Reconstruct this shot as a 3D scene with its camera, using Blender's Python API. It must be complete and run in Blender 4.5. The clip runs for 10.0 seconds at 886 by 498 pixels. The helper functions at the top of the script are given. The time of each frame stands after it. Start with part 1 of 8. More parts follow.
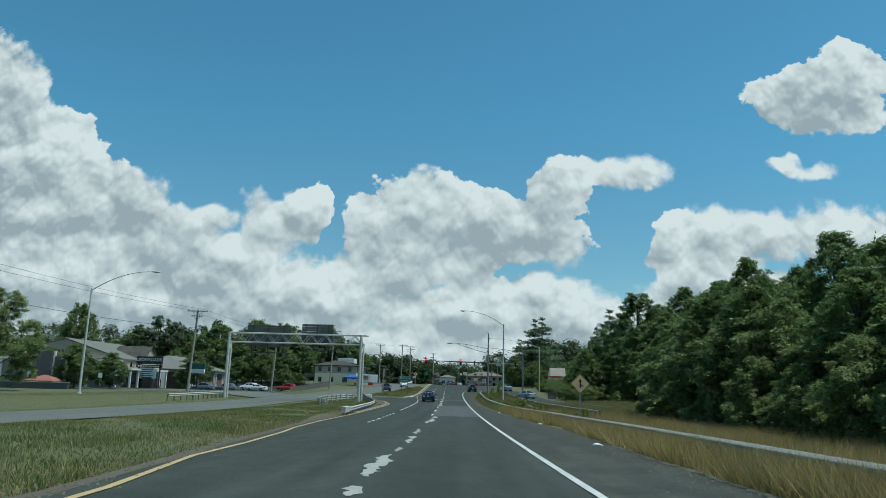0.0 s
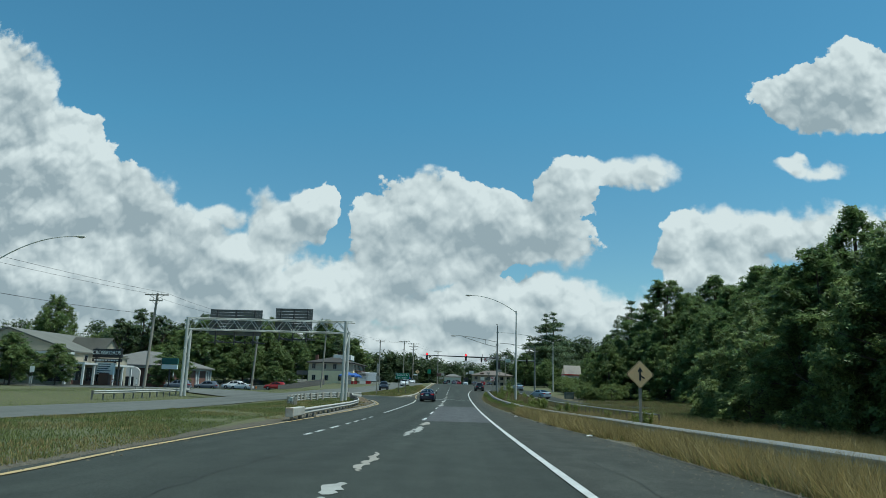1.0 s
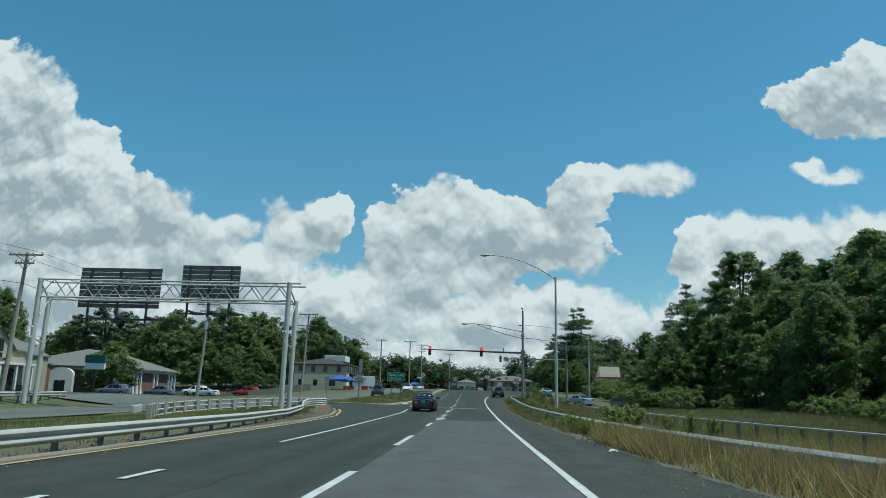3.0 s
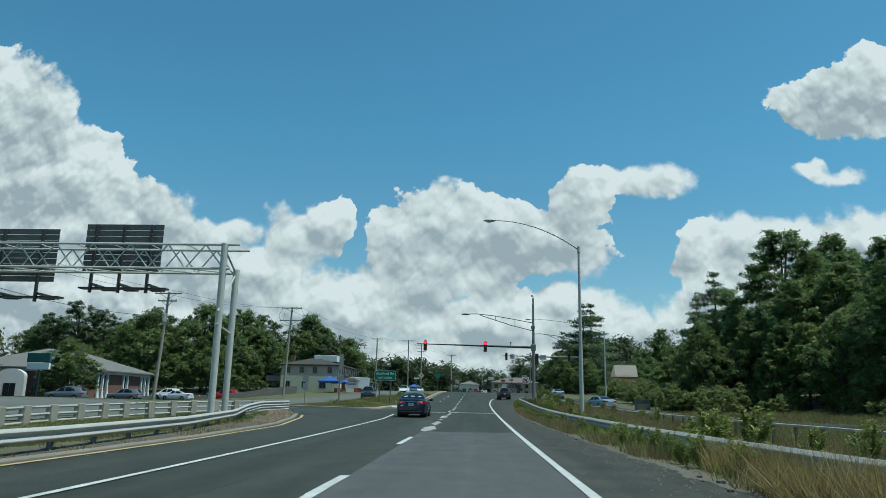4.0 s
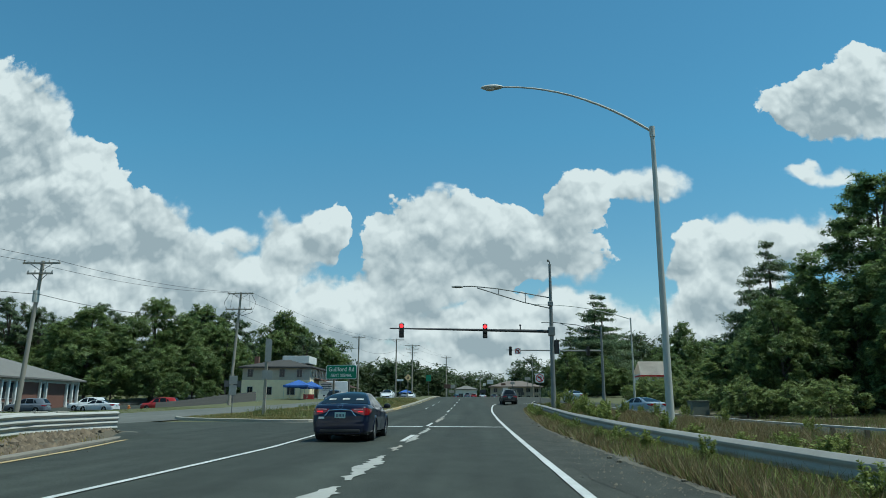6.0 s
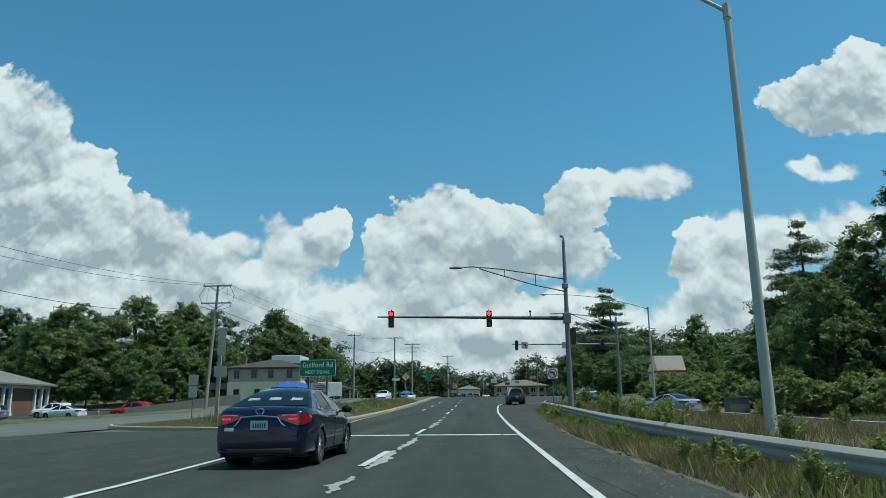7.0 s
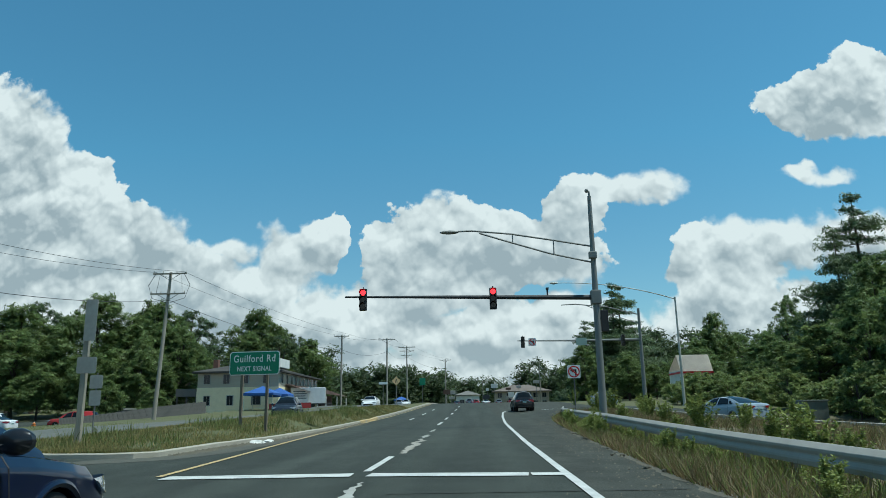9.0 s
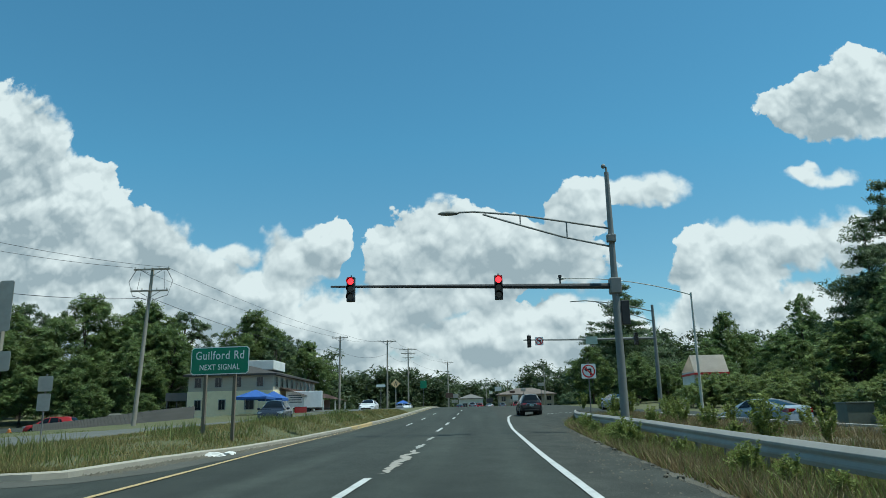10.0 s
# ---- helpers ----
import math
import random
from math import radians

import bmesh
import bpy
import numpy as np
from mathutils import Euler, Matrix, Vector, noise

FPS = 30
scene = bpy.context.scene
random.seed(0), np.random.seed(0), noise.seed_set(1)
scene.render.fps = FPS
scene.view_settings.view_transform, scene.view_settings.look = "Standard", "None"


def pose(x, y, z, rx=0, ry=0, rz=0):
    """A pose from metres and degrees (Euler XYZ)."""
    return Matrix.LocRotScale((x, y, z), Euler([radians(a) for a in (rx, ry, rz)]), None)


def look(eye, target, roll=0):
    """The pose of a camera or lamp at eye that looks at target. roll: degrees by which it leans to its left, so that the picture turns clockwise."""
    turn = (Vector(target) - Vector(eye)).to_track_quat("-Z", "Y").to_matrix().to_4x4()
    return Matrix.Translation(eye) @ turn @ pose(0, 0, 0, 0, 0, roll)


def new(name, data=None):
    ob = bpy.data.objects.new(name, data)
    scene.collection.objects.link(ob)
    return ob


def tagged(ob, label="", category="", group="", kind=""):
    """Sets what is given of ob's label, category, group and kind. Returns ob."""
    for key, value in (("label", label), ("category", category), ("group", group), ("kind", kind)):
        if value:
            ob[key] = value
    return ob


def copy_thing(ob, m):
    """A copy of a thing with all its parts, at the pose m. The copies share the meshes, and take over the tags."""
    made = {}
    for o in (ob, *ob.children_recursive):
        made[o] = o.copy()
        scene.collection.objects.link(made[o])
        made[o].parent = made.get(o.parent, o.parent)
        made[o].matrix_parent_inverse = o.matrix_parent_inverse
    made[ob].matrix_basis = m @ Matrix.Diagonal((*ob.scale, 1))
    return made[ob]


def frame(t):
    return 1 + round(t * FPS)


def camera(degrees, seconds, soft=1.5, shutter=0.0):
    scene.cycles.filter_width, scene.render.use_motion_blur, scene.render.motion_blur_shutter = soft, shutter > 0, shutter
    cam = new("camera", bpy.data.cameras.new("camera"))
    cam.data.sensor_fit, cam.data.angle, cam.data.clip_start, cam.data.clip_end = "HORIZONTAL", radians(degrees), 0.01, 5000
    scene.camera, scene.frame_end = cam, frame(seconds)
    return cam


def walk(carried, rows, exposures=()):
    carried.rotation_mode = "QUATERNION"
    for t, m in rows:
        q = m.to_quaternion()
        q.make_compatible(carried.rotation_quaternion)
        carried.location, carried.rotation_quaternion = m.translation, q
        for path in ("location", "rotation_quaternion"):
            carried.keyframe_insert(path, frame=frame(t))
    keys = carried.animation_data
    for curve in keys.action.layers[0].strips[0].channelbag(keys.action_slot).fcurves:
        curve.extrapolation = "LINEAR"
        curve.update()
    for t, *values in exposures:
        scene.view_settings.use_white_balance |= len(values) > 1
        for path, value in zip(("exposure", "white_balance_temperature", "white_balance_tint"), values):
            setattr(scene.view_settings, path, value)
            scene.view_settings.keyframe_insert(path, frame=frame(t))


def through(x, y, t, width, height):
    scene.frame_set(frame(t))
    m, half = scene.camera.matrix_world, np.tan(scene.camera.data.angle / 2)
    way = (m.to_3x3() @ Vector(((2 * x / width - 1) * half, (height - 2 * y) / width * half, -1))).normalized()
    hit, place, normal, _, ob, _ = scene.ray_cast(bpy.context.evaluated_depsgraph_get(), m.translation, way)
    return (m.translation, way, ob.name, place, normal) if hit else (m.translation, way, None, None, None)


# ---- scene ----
cam = camera(64.1, 10.0, 0.7)
PATH = [
    (0, (-0.424, -1.923, 2.07), (-0.455, 0.039, 2.456), 1.5),
    (0.5, (-0.306, 6.172, 1.802), (-0.345, 8.134, 2.188), 1.6),
    (1, (-0.048, 13.779, 1.724), (-0.097, 15.74, 2.111), 1.6),
    (1.5, (0.036, 21.652, 1.53), (-0.024, 23.612, 1.926), 1.6),
    (2, (0.205, 29.061, 1.462), (0.133, 31.019, 1.865), 1.5),
    (2.5, (0.179, 36.097, 1.399), (0.096, 38.054, 1.806), 1.6),
    (4, (0.258, 55.429, 1.226), (0.163, 57.383, 1.643), 1.1),
    (4.5, (0.216, 61.539, 1.198), (0.13, 63.49, 1.627), 1.0),
    (5, (0.262, 66.762, 1.176), (0.183, 68.713, 1.609), 0.6),
    (5.5, (0.315, 72.331, 1.174), (0.235, 74.282, 1.607), 0.5),
    (6.8, (0.367, 83.906, 1.219), (0.281, 85.856, 1.657), -0.5),
    (7, (0.349, 85.479, 1.209), (0.263, 87.429, 1.646), -0.6),
    (7.5, (0.303, 88.951, 1.216), (0.215, 90.9, 1.655), -0.6),
    (8, (0.301, 91.706, 1.277), (0.216, 93.655, 1.719), -0.7),
    (8.5, (0.284, 94.65, 1.303), (0.205, 96.598, 1.749), -0.8),
    (9, (0.269, 97.226, 1.327), (0.189, 99.172, 1.781), -1.0),
    (9.5, (0.269, 99.426, 1.323), (0.186, 101.371, 1.783), -1.1),
    (10, (0.255, 101.548, 1.385), (0.168, 103.492, 1.849), -1.2),
]
walk(cam, [(t, look(eye, goal, roll)) for t, eye, goal, roll in PATH], [(0, 0.08, 6000, -5), (5.5, 0.13, 6000, -5), (8, 0.18, 6000, -5), (10, 0.22, 6000, -5)])


# ---- profile of the road and lie of the land ----
def road_z(y):
    """Height of the main road: a sag near y = 70, a rise and a flat crest past y = 235."""
    if y < 70:
        y = max(y, -60.0)
        return 1.45e-4 * (y - 70) ** 2
    if y < 170:
        return 1.6e-4 * (y - 70) ** 2
    if y < 200:
        return 1.6 + 0.032 * (y - 170)
    if y < 235:
        d = y - 200
        return 2.56 + 0.032 * d - 0.032 / 70 * d * d
    return 3.12


def ease(a, b, v):
    v = min(1.0, max(0.0, (v - a) / (b - a)))
    return v * v * (3 - 2 * v)


def table(y, rows):
    """Straight-line look-up in rows of (y, value)."""
    if y <= rows[0][0]:
        return rows[0][1]
    for (y0, v0), (y1, v1) in zip(rows, rows[1:]):
        if y <= y1:
            return v0 + (v1 - v0) * (y - y0) / (y1 - y0)
    return rows[-1][1]


def land(x, y):
    """Height of the ground at (x, y)."""
    z = road_z(y)
    if x > 4.0:
        r = -0.15 + 0.48 * ease(66, 108, y)
        r *= 1 - ease(150, 185, y)
        z += r * ease(4.3, 7.2, x)
        z -= (r + 0.26) * ease(9.4, 11.8, x) * (1 - ease(138, 168, y))
        z += 0.035 * max(0.0, min(x, 90) - 21)
    if x < -7.5:
        z += 0.10 * ease(-7.8, -9.0, x) * (1 - ease(84, 90, y))
        z += 0.22 * ease(-10.6, -11.2, x) * ease(86, 92, y) * (1 - ease(100, 103, y)) * (1 - ease(-13, -16, x))
        z += (0.62 - 0.42 * ease(104, 132, y)) * ease(-27, -34, x)
        z -= 0.10 * ease(-15, -17.5, x) * (1 - ease(84, 90, y))
        z -= 1.25 * ease(-29, -37, x) * ease(120, 158, y) * (1 - ease(194, 222, y))
    return z


# ---- world and sun ----
world = bpy.data.worlds.new("sky")
scene.world = world
world.use_nodes = True
wn, wl = world.node_tree.nodes, world.node_tree.links
wn.clear()
SUN_UP, SUN_TURN = 68.0, 97.0
SKY_STRENGTH, SKY_TINT = 0.101, (0.595, 1.03, 1.045)
SKY_LOW = (0.72, 0.82, 0.82)
CLOUD_STRENGTH, CLOUD_SHADE, CLOUD_LIT = 1.0, (0.315, 0.36, 0.40), (0.69, 0.70, 0.715)
CLOUD_MID, CLOUD_PUFF, CLOUD_ROUND, CLOUD_HEAP, CLOUD_THIN = 0.31, 1.6, 1.4, 1.1, 0.34


def wnode(kind, **values):
    n = wn.new(kind)
    for k, v in values.items():
        setattr(n, k, v)
    return n


def wmath(op, a, b=None, c=None, clamp=False):
    n = wnode("ShaderNodeMath", operation=op, use_clamp=clamp)
    for i, v in enumerate((a, b, c)):
        if v is None:
            continue
        if isinstance(v, (int, float)):
            n.inputs[i].default_value = v
        else:
            wl.new(v, n.inputs[i])
    return n.outputs[0]


def wmix(fac, a, b):
    n = wnode("ShaderNodeMix", data_type="RGBA")
    wl.new(fac, n.inputs[0])
    for i, v in ((6, a), (7, b)):
        if isinstance(v, tuple):
            n.inputs[i].default_value = (*v, 1)
        else:
            wl.new(v, n.inputs[i])
    return n.outputs[2]


# Cumulus heaps: middle (u, v) and half axes on the plane one unit ahead along y.
HEAPS_LEFT = [(-0.764, 0.411, 0.134, 0.116), (-0.662, 0.319, 0.127, 0.097), (-0.599, 0.240, 0.162, 0.080), (-0.490, 0.257, 0.072, 0.051),
              (-0.603, 0.139, 0.217, 0.094), (-0.441, 0.197, 0.126, 0.060), (-0.362, 0.238, 0.050, 0.021), (-0.262, 0.228, 0.066, 0.046), (-0.225, 0.250, 0.040, 0.035),
              (-0.196, 0.268, 0.017, 0.034), (-0.315, 0.181, 0.091, 0.051), (-0.409, 0.115, 0.245, 0.075)]
HEAPS_MIDDLE = [(-0.172, 0.124, 0.129, 0.061), (0.013, 0.108, 0.205, 0.050), (-0.061, 0.257, 0.091, 0.057), (0.029, 0.248, 0.069, 0.050),
                (-0.110, 0.231, 0.040, 0.058), (-0.028, 0.189, 0.113, 0.043), (0.103, 0.231, 0.081, 0.047), (0.228, 0.320, 0.091, 0.030),
                (0.153, 0.282, 0.049, 0.039), (0.134, 0.198, 0.072, 0.032), (0.140, 0.137, 0.087, 0.034), (-0.092, 0.165, 0.089, 0.048)]
HEAPS_RIGHT = [(0.178, 0.097, 0.125, 0.044), (0.383, 0.219, 0.091, 0.050), (0.454, 0.223, 0.079, 0.043), (0.332, 0.174, 0.055, 0.039),
               (0.391, 0.134, 0.131, 0.048), (0.549, 0.231, 0.086, 0.046), (0.515, 0.433, 0.074, 0.053), (0.594, 0.473, 0.057, 0.065),
               (0.554, 0.415, 0.089, 0.030), (0.485, 0.332, 0.040, 0.015), (0.528, 0.328, 0.032, 0.016)]


def shifted(vector, du, dv):
    n = wnode("ShaderNodeVectorMath", operation="ADD")
    wl.new(vector, n.inputs[0])
    n.inputs[1].default_value = (du, dv, 0)
    return n.outputs[0]


def wnoise(vector, scale, detail, rough=0.5):
    n = wnode("ShaderNodeTexNoise", noise_dimensions="2D")
    wl.new(vector, n.inputs["Vector"])
    n.inputs["Scale"].default_value, n.inputs["Detail"].default_value, n.inputs["Roughness"].default_value = scale, detail, rough
    return n


def billow(vector, scale, soft, detail=0.0):
    """Rounded puffs, highest in their middles."""
    v = wnode("ShaderNodeTexVoronoi", voronoi_dimensions="2D", feature="SMOOTH_F1")
    wl.new(vector, v.inputs["Vector"])
    v.inputs["Scale"].default_value, v.inputs["Smoothness"].default_value, v.inputs["Detail"].default_value = scale, soft, detail
    return wmath("SUBTRACT", 0.42, v.outputs["Distance"])


def bent(uv, scale, detail, du, dv):
    """The plane pushed about by noise, so that round heaps become uneven."""
    n = wnoise(uv, scale, detail)
    a = wnode("ShaderNodeVectorMath", operation="SUBTRACT")
    wl.new(n.outputs["Color"], a.inputs[0])
    a.inputs[1].default_value = (0.5, 0.5, 0.5)
    b = wnode("ShaderNodeVectorMath", operation="MULTIPLY_ADD")
    wl.new(a.outputs[0], b.inputs[0])
    b.inputs[1].default_value = (du, dv, 0)
    wl.new(uv, b.inputs[2])
    return b.outputs[0]


def heap_field(uv):
    """Depth of the bare cloud heaps over the plane (u, v)."""
    part_v = wnode("ShaderNodeSeparateXYZ")
    wl.new(uv, part_v.inputs[0])
    field = wmath("MULTIPLY", wmath("SUBTRACT", 0.14, part_v.outputs[1]), 5.0)
    turned = bent(uv, 15.0, 3.0, 0.06, 0.05)
    for u, v, ru, rv in HEAPS_LEFT + HEAPS_MIDDLE + HEAPS_RIGHT:
        m = wnode("ShaderNodeVectorMath", operation="SUBTRACT")
        wl.new(turned, m.inputs[0])
        m.inputs[1].default_value = (u, v, 0)
        s = wnode("ShaderNodeVectorMath", operation="MULTIPLY")
        wl.new(m.outputs[0], s.inputs[0])
        s.inputs[1].default_value = (1 / ru, 1 / rv, 0)
        d = wnode("ShaderNodeVectorMath", operation="LENGTH")
        wl.new(s.outputs[0], d.inputs[0])
        h = wmath("MULTIPLY", wmath("SUBTRACT", 1.15, d.outputs["Value"]), 0.3 + 7 * min(ru, rv))
        field = wmath("SMOOTH_MAX", field, h, 0.06)
    return field


def puffs(uv):
    """Large, middle and small puffs on the heaps."""
    p = bent(uv, 30.0, 5.0, 0.022, 0.018)
    total = wmath("MULTIPLY", billow(p, 10.0, 0.2), 0.62)
    total = wmath("ADD", total, wmath("MULTIPLY", billow(p, 23.0, 0.12), 0.31))
    total = wmath("ADD", total, wmath("MULTIPLY", billow(p, 48.0, 0.05, 1.0), 0.15))
    return wmath("ADD", total, wmath("MULTIPLY", wnoise(uv, 70.0, 4.0, 0.55).outputs[0], 0.06))


coord = wnode("ShaderNodeTexCoord")
xyz = wnode("ShaderNodeSeparateXYZ")
wl.new(coord.outputs["Generated"], xyz.inputs[0])
ahead = wmath("MAXIMUM", wmath("ABSOLUTE", xyz.outputs[1]), 0.12)
level = wmath("DIVIDE", xyz.outputs[2], ahead)
plane = wnode("ShaderNodeCombineXYZ")
wl.new(wmath("DIVIDE", xyz.outputs[0], ahead), plane.inputs[0])
wl.new(level, plane.inputs[1])
uv = plane.outputs[0]
here, above = heap_field(uv), heap_field(shifted(uv, 0.006, 0.028))
puff_here, puff_above, puff_far = puffs(uv), puffs(shifted(uv, 0.002, 0.008)), puffs(shifted(uv, 0.006, 0.02))
ragged_edge = wmath("MULTIPLY", wmath("SUBTRACT", wnoise(uv, 46.0, 6.0, 0.62).outputs[0], 0.5), 0.26)
cover = wnode("ShaderNodeMapRange", interpolation_type="SMOOTHSTEP")
wl.new(wmath("ADD", wmath("MULTIPLY_ADD", puff_here, 0.36, here), ragged_edge), cover.inputs[0])
cover.inputs[1].default_value = 0.04
fuzzy = wnode("ShaderNodeMapRange", interpolation_type="SMOOTHSTEP")
wl.new(wnoise(uv, 5.0, 1.0).outputs[0], fuzzy.inputs[0])
fuzzy.inputs[1].default_value, fuzzy.inputs[2].default_value, fuzzy.inputs[3].default_value, fuzzy.inputs[4].default_value = 0.42, 0.66, 0.085, 0.30
wl.new(fuzzy.outputs[0], cover.inputs[2])
thick = wnode("ShaderNodeMapRange", interpolation_type="SMOOTHSTEP")
wl.new(wmath("MULTIPLY_ADD", puff_here, 0.5, here), thick.inputs[0])
thick.inputs[1].default_value, thick.inputs[2].default_value = 0.08, 0.62
lit = wmath("MULTIPLY_ADD", wmath("SUBTRACT", puff_here, puff_above), CLOUD_PUFF, CLOUD_MID)
lit = wmath("ADD", lit, wmath("MULTIPLY", wmath("SUBTRACT", puff_here, puff_far), CLOUD_ROUND))
lit = wmath("ADD", lit, wmath("MULTIPLY", wmath("SUBTRACT", here, above), CLOUD_HEAP))
lit = wmath("ADD", lit, wmath("MULTIPLY", wmath("SUBTRACT", 1.0, thick.outputs[0]), CLOUD_THIN))
lit = wmath("ADD", lit, wmath("MULTIPLY", wmath("SUBTRACT", wnoise(uv, 6.0, 2.0).outputs[0], 0.5), 0.9), clamp=True)
cloud = wmix(lit, CLOUD_SHADE, CLOUD_LIT)
sky = wnode("ShaderNodeTexSky", sky_type="NISHITA", sun_disc=False)
sky.sun_elevation, sky.sun_rotation = radians(SUN_UP), radians(SUN_TURN)
sky.altitude, sky.air_density, sky.dust_density, sky.ozone_density = 100, 1.0, 0.2, 1.0
tint = wnode("ShaderNodeMix", data_type="RGBA", blend_type="MULTIPLY")
tint.inputs[0].default_value = 1.0
wl.new(sky.outputs[0], tint.inputs[6])
haze = wnode("ShaderNodeMapRange")
wl.new(level, haze.inputs[0])
haze.inputs[1].default_value, haze.inputs[2].default_value = 0.03, 0.40
wl.new(wmix(haze.outputs[0], SKY_LOW, SKY_TINT), tint.inputs[7])
sky_shader, cloud_shader, both = wnode("ShaderNodeBackground"), wnode("ShaderNodeBackground"), wnode("ShaderNodeMixShader")
wl.new(tint.outputs[2], sky_shader.inputs[0])
sky_shader.inputs[1].default_value = SKY_STRENGTH
wl.new(cloud, cloud_shader.inputs[0])
cloud_shader.inputs[1].default_value = CLOUD_STRENGTH
wl.new(cover.outputs[0], both.inputs[0])
wl.new(sky_shader.outputs[0], both.inputs[1])
wl.new(cloud_shader.outputs[0], both.inputs[2])
out = wnode("ShaderNodeOutputWorld")
wl.new(both.outputs[0], out.inputs[0])

sun = new("sun", bpy.data.lights.new("sun", "SUN"))
sun.data.energy, sun.data.angle, sun.data.color = 3.95, radians(0.53), (1.0, 0.96, 0.9)
_e, _a = radians(SUN_UP), radians(SUN_TURN)
sun.matrix_world = look((60 * math.sin(_a) * math.cos(_e), 60 * math.cos(_a) * math.cos(_e), 60 * math.sin(_e)), (0, 0, 0))


# ---- materials ----
def material(name, color, rough=0.6, metal=0.0, second=None, scale=1.0, fine=20.0, amount=0.5, bump=0.0, bump_scale=40.0, coat=0.0, spread=0.0, stretch=None, specular=None):
    """Principled material with two scales of variation between color and second, grain and bump."""
    m = bpy.data.materials.new(name)
    m.use_nodes = True
    n, l = m.node_tree.nodes, m.node_tree.links
    p = n["Principled BSDF"]
    p.inputs["Roughness"].default_value, p.inputs["Metallic"].default_value = rough, metal
    if specular is not None:
        p.inputs["Specular IOR Level"].default_value = specular
    p.inputs["Coat Weight"].default_value = coat
    p.inputs["Coat Roughness"].default_value = 0.04
    second = second or tuple(c * 0.7 for c in color)
    tc = n.new("ShaderNodeTexCoord")
    vec = tc.outputs["Object"]
    if stretch:
        mp = n.new("ShaderNodeMapping")
        mp.inputs["Scale"].default_value = stretch
        l.new(vec, mp.inputs[0])
        vec = mp.outputs[0]
    def grain(s, d):
        t = n.new("ShaderNodeTexNoise")
        t.inputs["Scale"].default_value, t.inputs["Detail"].default_value = s, d
        l.new(vec, t.inputs["Vector"])
        return t.outputs[0]
    a, b = grain(scale, 5.0), grain(fine, 3.0)
    s = n.new("ShaderNodeMath")
    s.operation = "MULTIPLY_ADD"
    l.new(b, s.inputs[0])
    s.inputs[1].default_value = 0.45
    s2 = n.new("ShaderNodeMath")
    s2.operation = "MULTIPLY"
    l.new(a, s2.inputs[0])
    s2.inputs[1].default_value = 0.85
    l.new(s2.outputs[0], s.inputs[2])
    r = n.new("ShaderNodeMapRange")
    l.new(s.outputs[0], r.inputs[0])
    r.inputs[1].default_value, r.inputs[2].default_value = 0.65 - amount * 0.45, 0.65 + amount * 0.45
    mix = n.new("ShaderNodeMix")
    mix.data_type = "RGBA"
    l.new(r.outputs[0], mix.inputs[0])
    mix.inputs[6].default_value, mix.inputs[7].default_value = (*color, 1), (*second, 1)
    base = mix.outputs[2]
    if spread:
        g = n.new("ShaderNodeNewGeometry")
        hv = n.new("ShaderNodeHueSaturation")
        mr = n.new("ShaderNodeMapRange")
        mr.inputs[3].default_value, mr.inputs[4].default_value = 1 - spread, 1 + spread
        l.new(g.outputs["Random Per Island"], mr.inputs[0])
        l.new(mr.outputs[0], hv.inputs["Value"])
        l.new(base, hv.inputs["Color"])
        base = hv.outputs[0]
    l.new(base, p.inputs["Base Color"])
    if bump:
        bn = n.new("ShaderNodeBump")
        bn.inputs["Strength"].default_value, bn.inputs["Distance"].default_value = bump, 0.02
        l.new(grain(bump_scale, 4.0), bn.inputs["Height"])
        l.new(bn.outputs[0], p.inputs["Normal"])
    return m


def leaf_material(name, color, second, through=0.35, cut=0.0, solid_share=0.56):
    """Leaf surface that lets light through; with cut, each spray is cut into small leaves of 1 / cut metres."""
    m = material(name, color, 0.55, second=second, scale=0.35, fine=3.0, amount=0.7, spread=0.45, specular=0.3)
    n, l = m.node_tree.nodes, m.node_tree.links
    p, o = n["Principled BSDF"], n["Material Output"]
    t, mx = n.new("ShaderNodeBsdfTranslucent"), n.new("ShaderNodeMixShader")
    l.new(p.inputs["Base Color"].links[0].from_socket, t.inputs[0])
    mx.inputs[0].default_value = through
    l.new(p.outputs[0], mx.inputs[1])
    l.new(t.outputs[0], mx.inputs[2])
    l.new(mx.outputs[0], o.inputs[0])
    if cut:
        tc, v = n.new("ShaderNodeTexCoord"), n.new("ShaderNodeTexVoronoi")
        l.new(tc.outputs["Object"], v.inputs["Vector"])
        v.inputs["Scale"].default_value = cut
        less, hole, holed = n.new("ShaderNodeMath"), n.new("ShaderNodeBsdfTransparent"), n.new("ShaderNodeMixShader")
        less.operation = "LESS_THAN"
        l.new(v.outputs["Distance"], less.inputs[0])
        less.inputs[1].default_value = solid_share
        l.new(less.outputs[0], holed.inputs[0])
        l.new(hole.outputs[0], holed.inputs[1])
        l.new(mx.outputs[0], holed.inputs[2])
        l.new(holed.outputs[0], o.inputs[0])
    return m


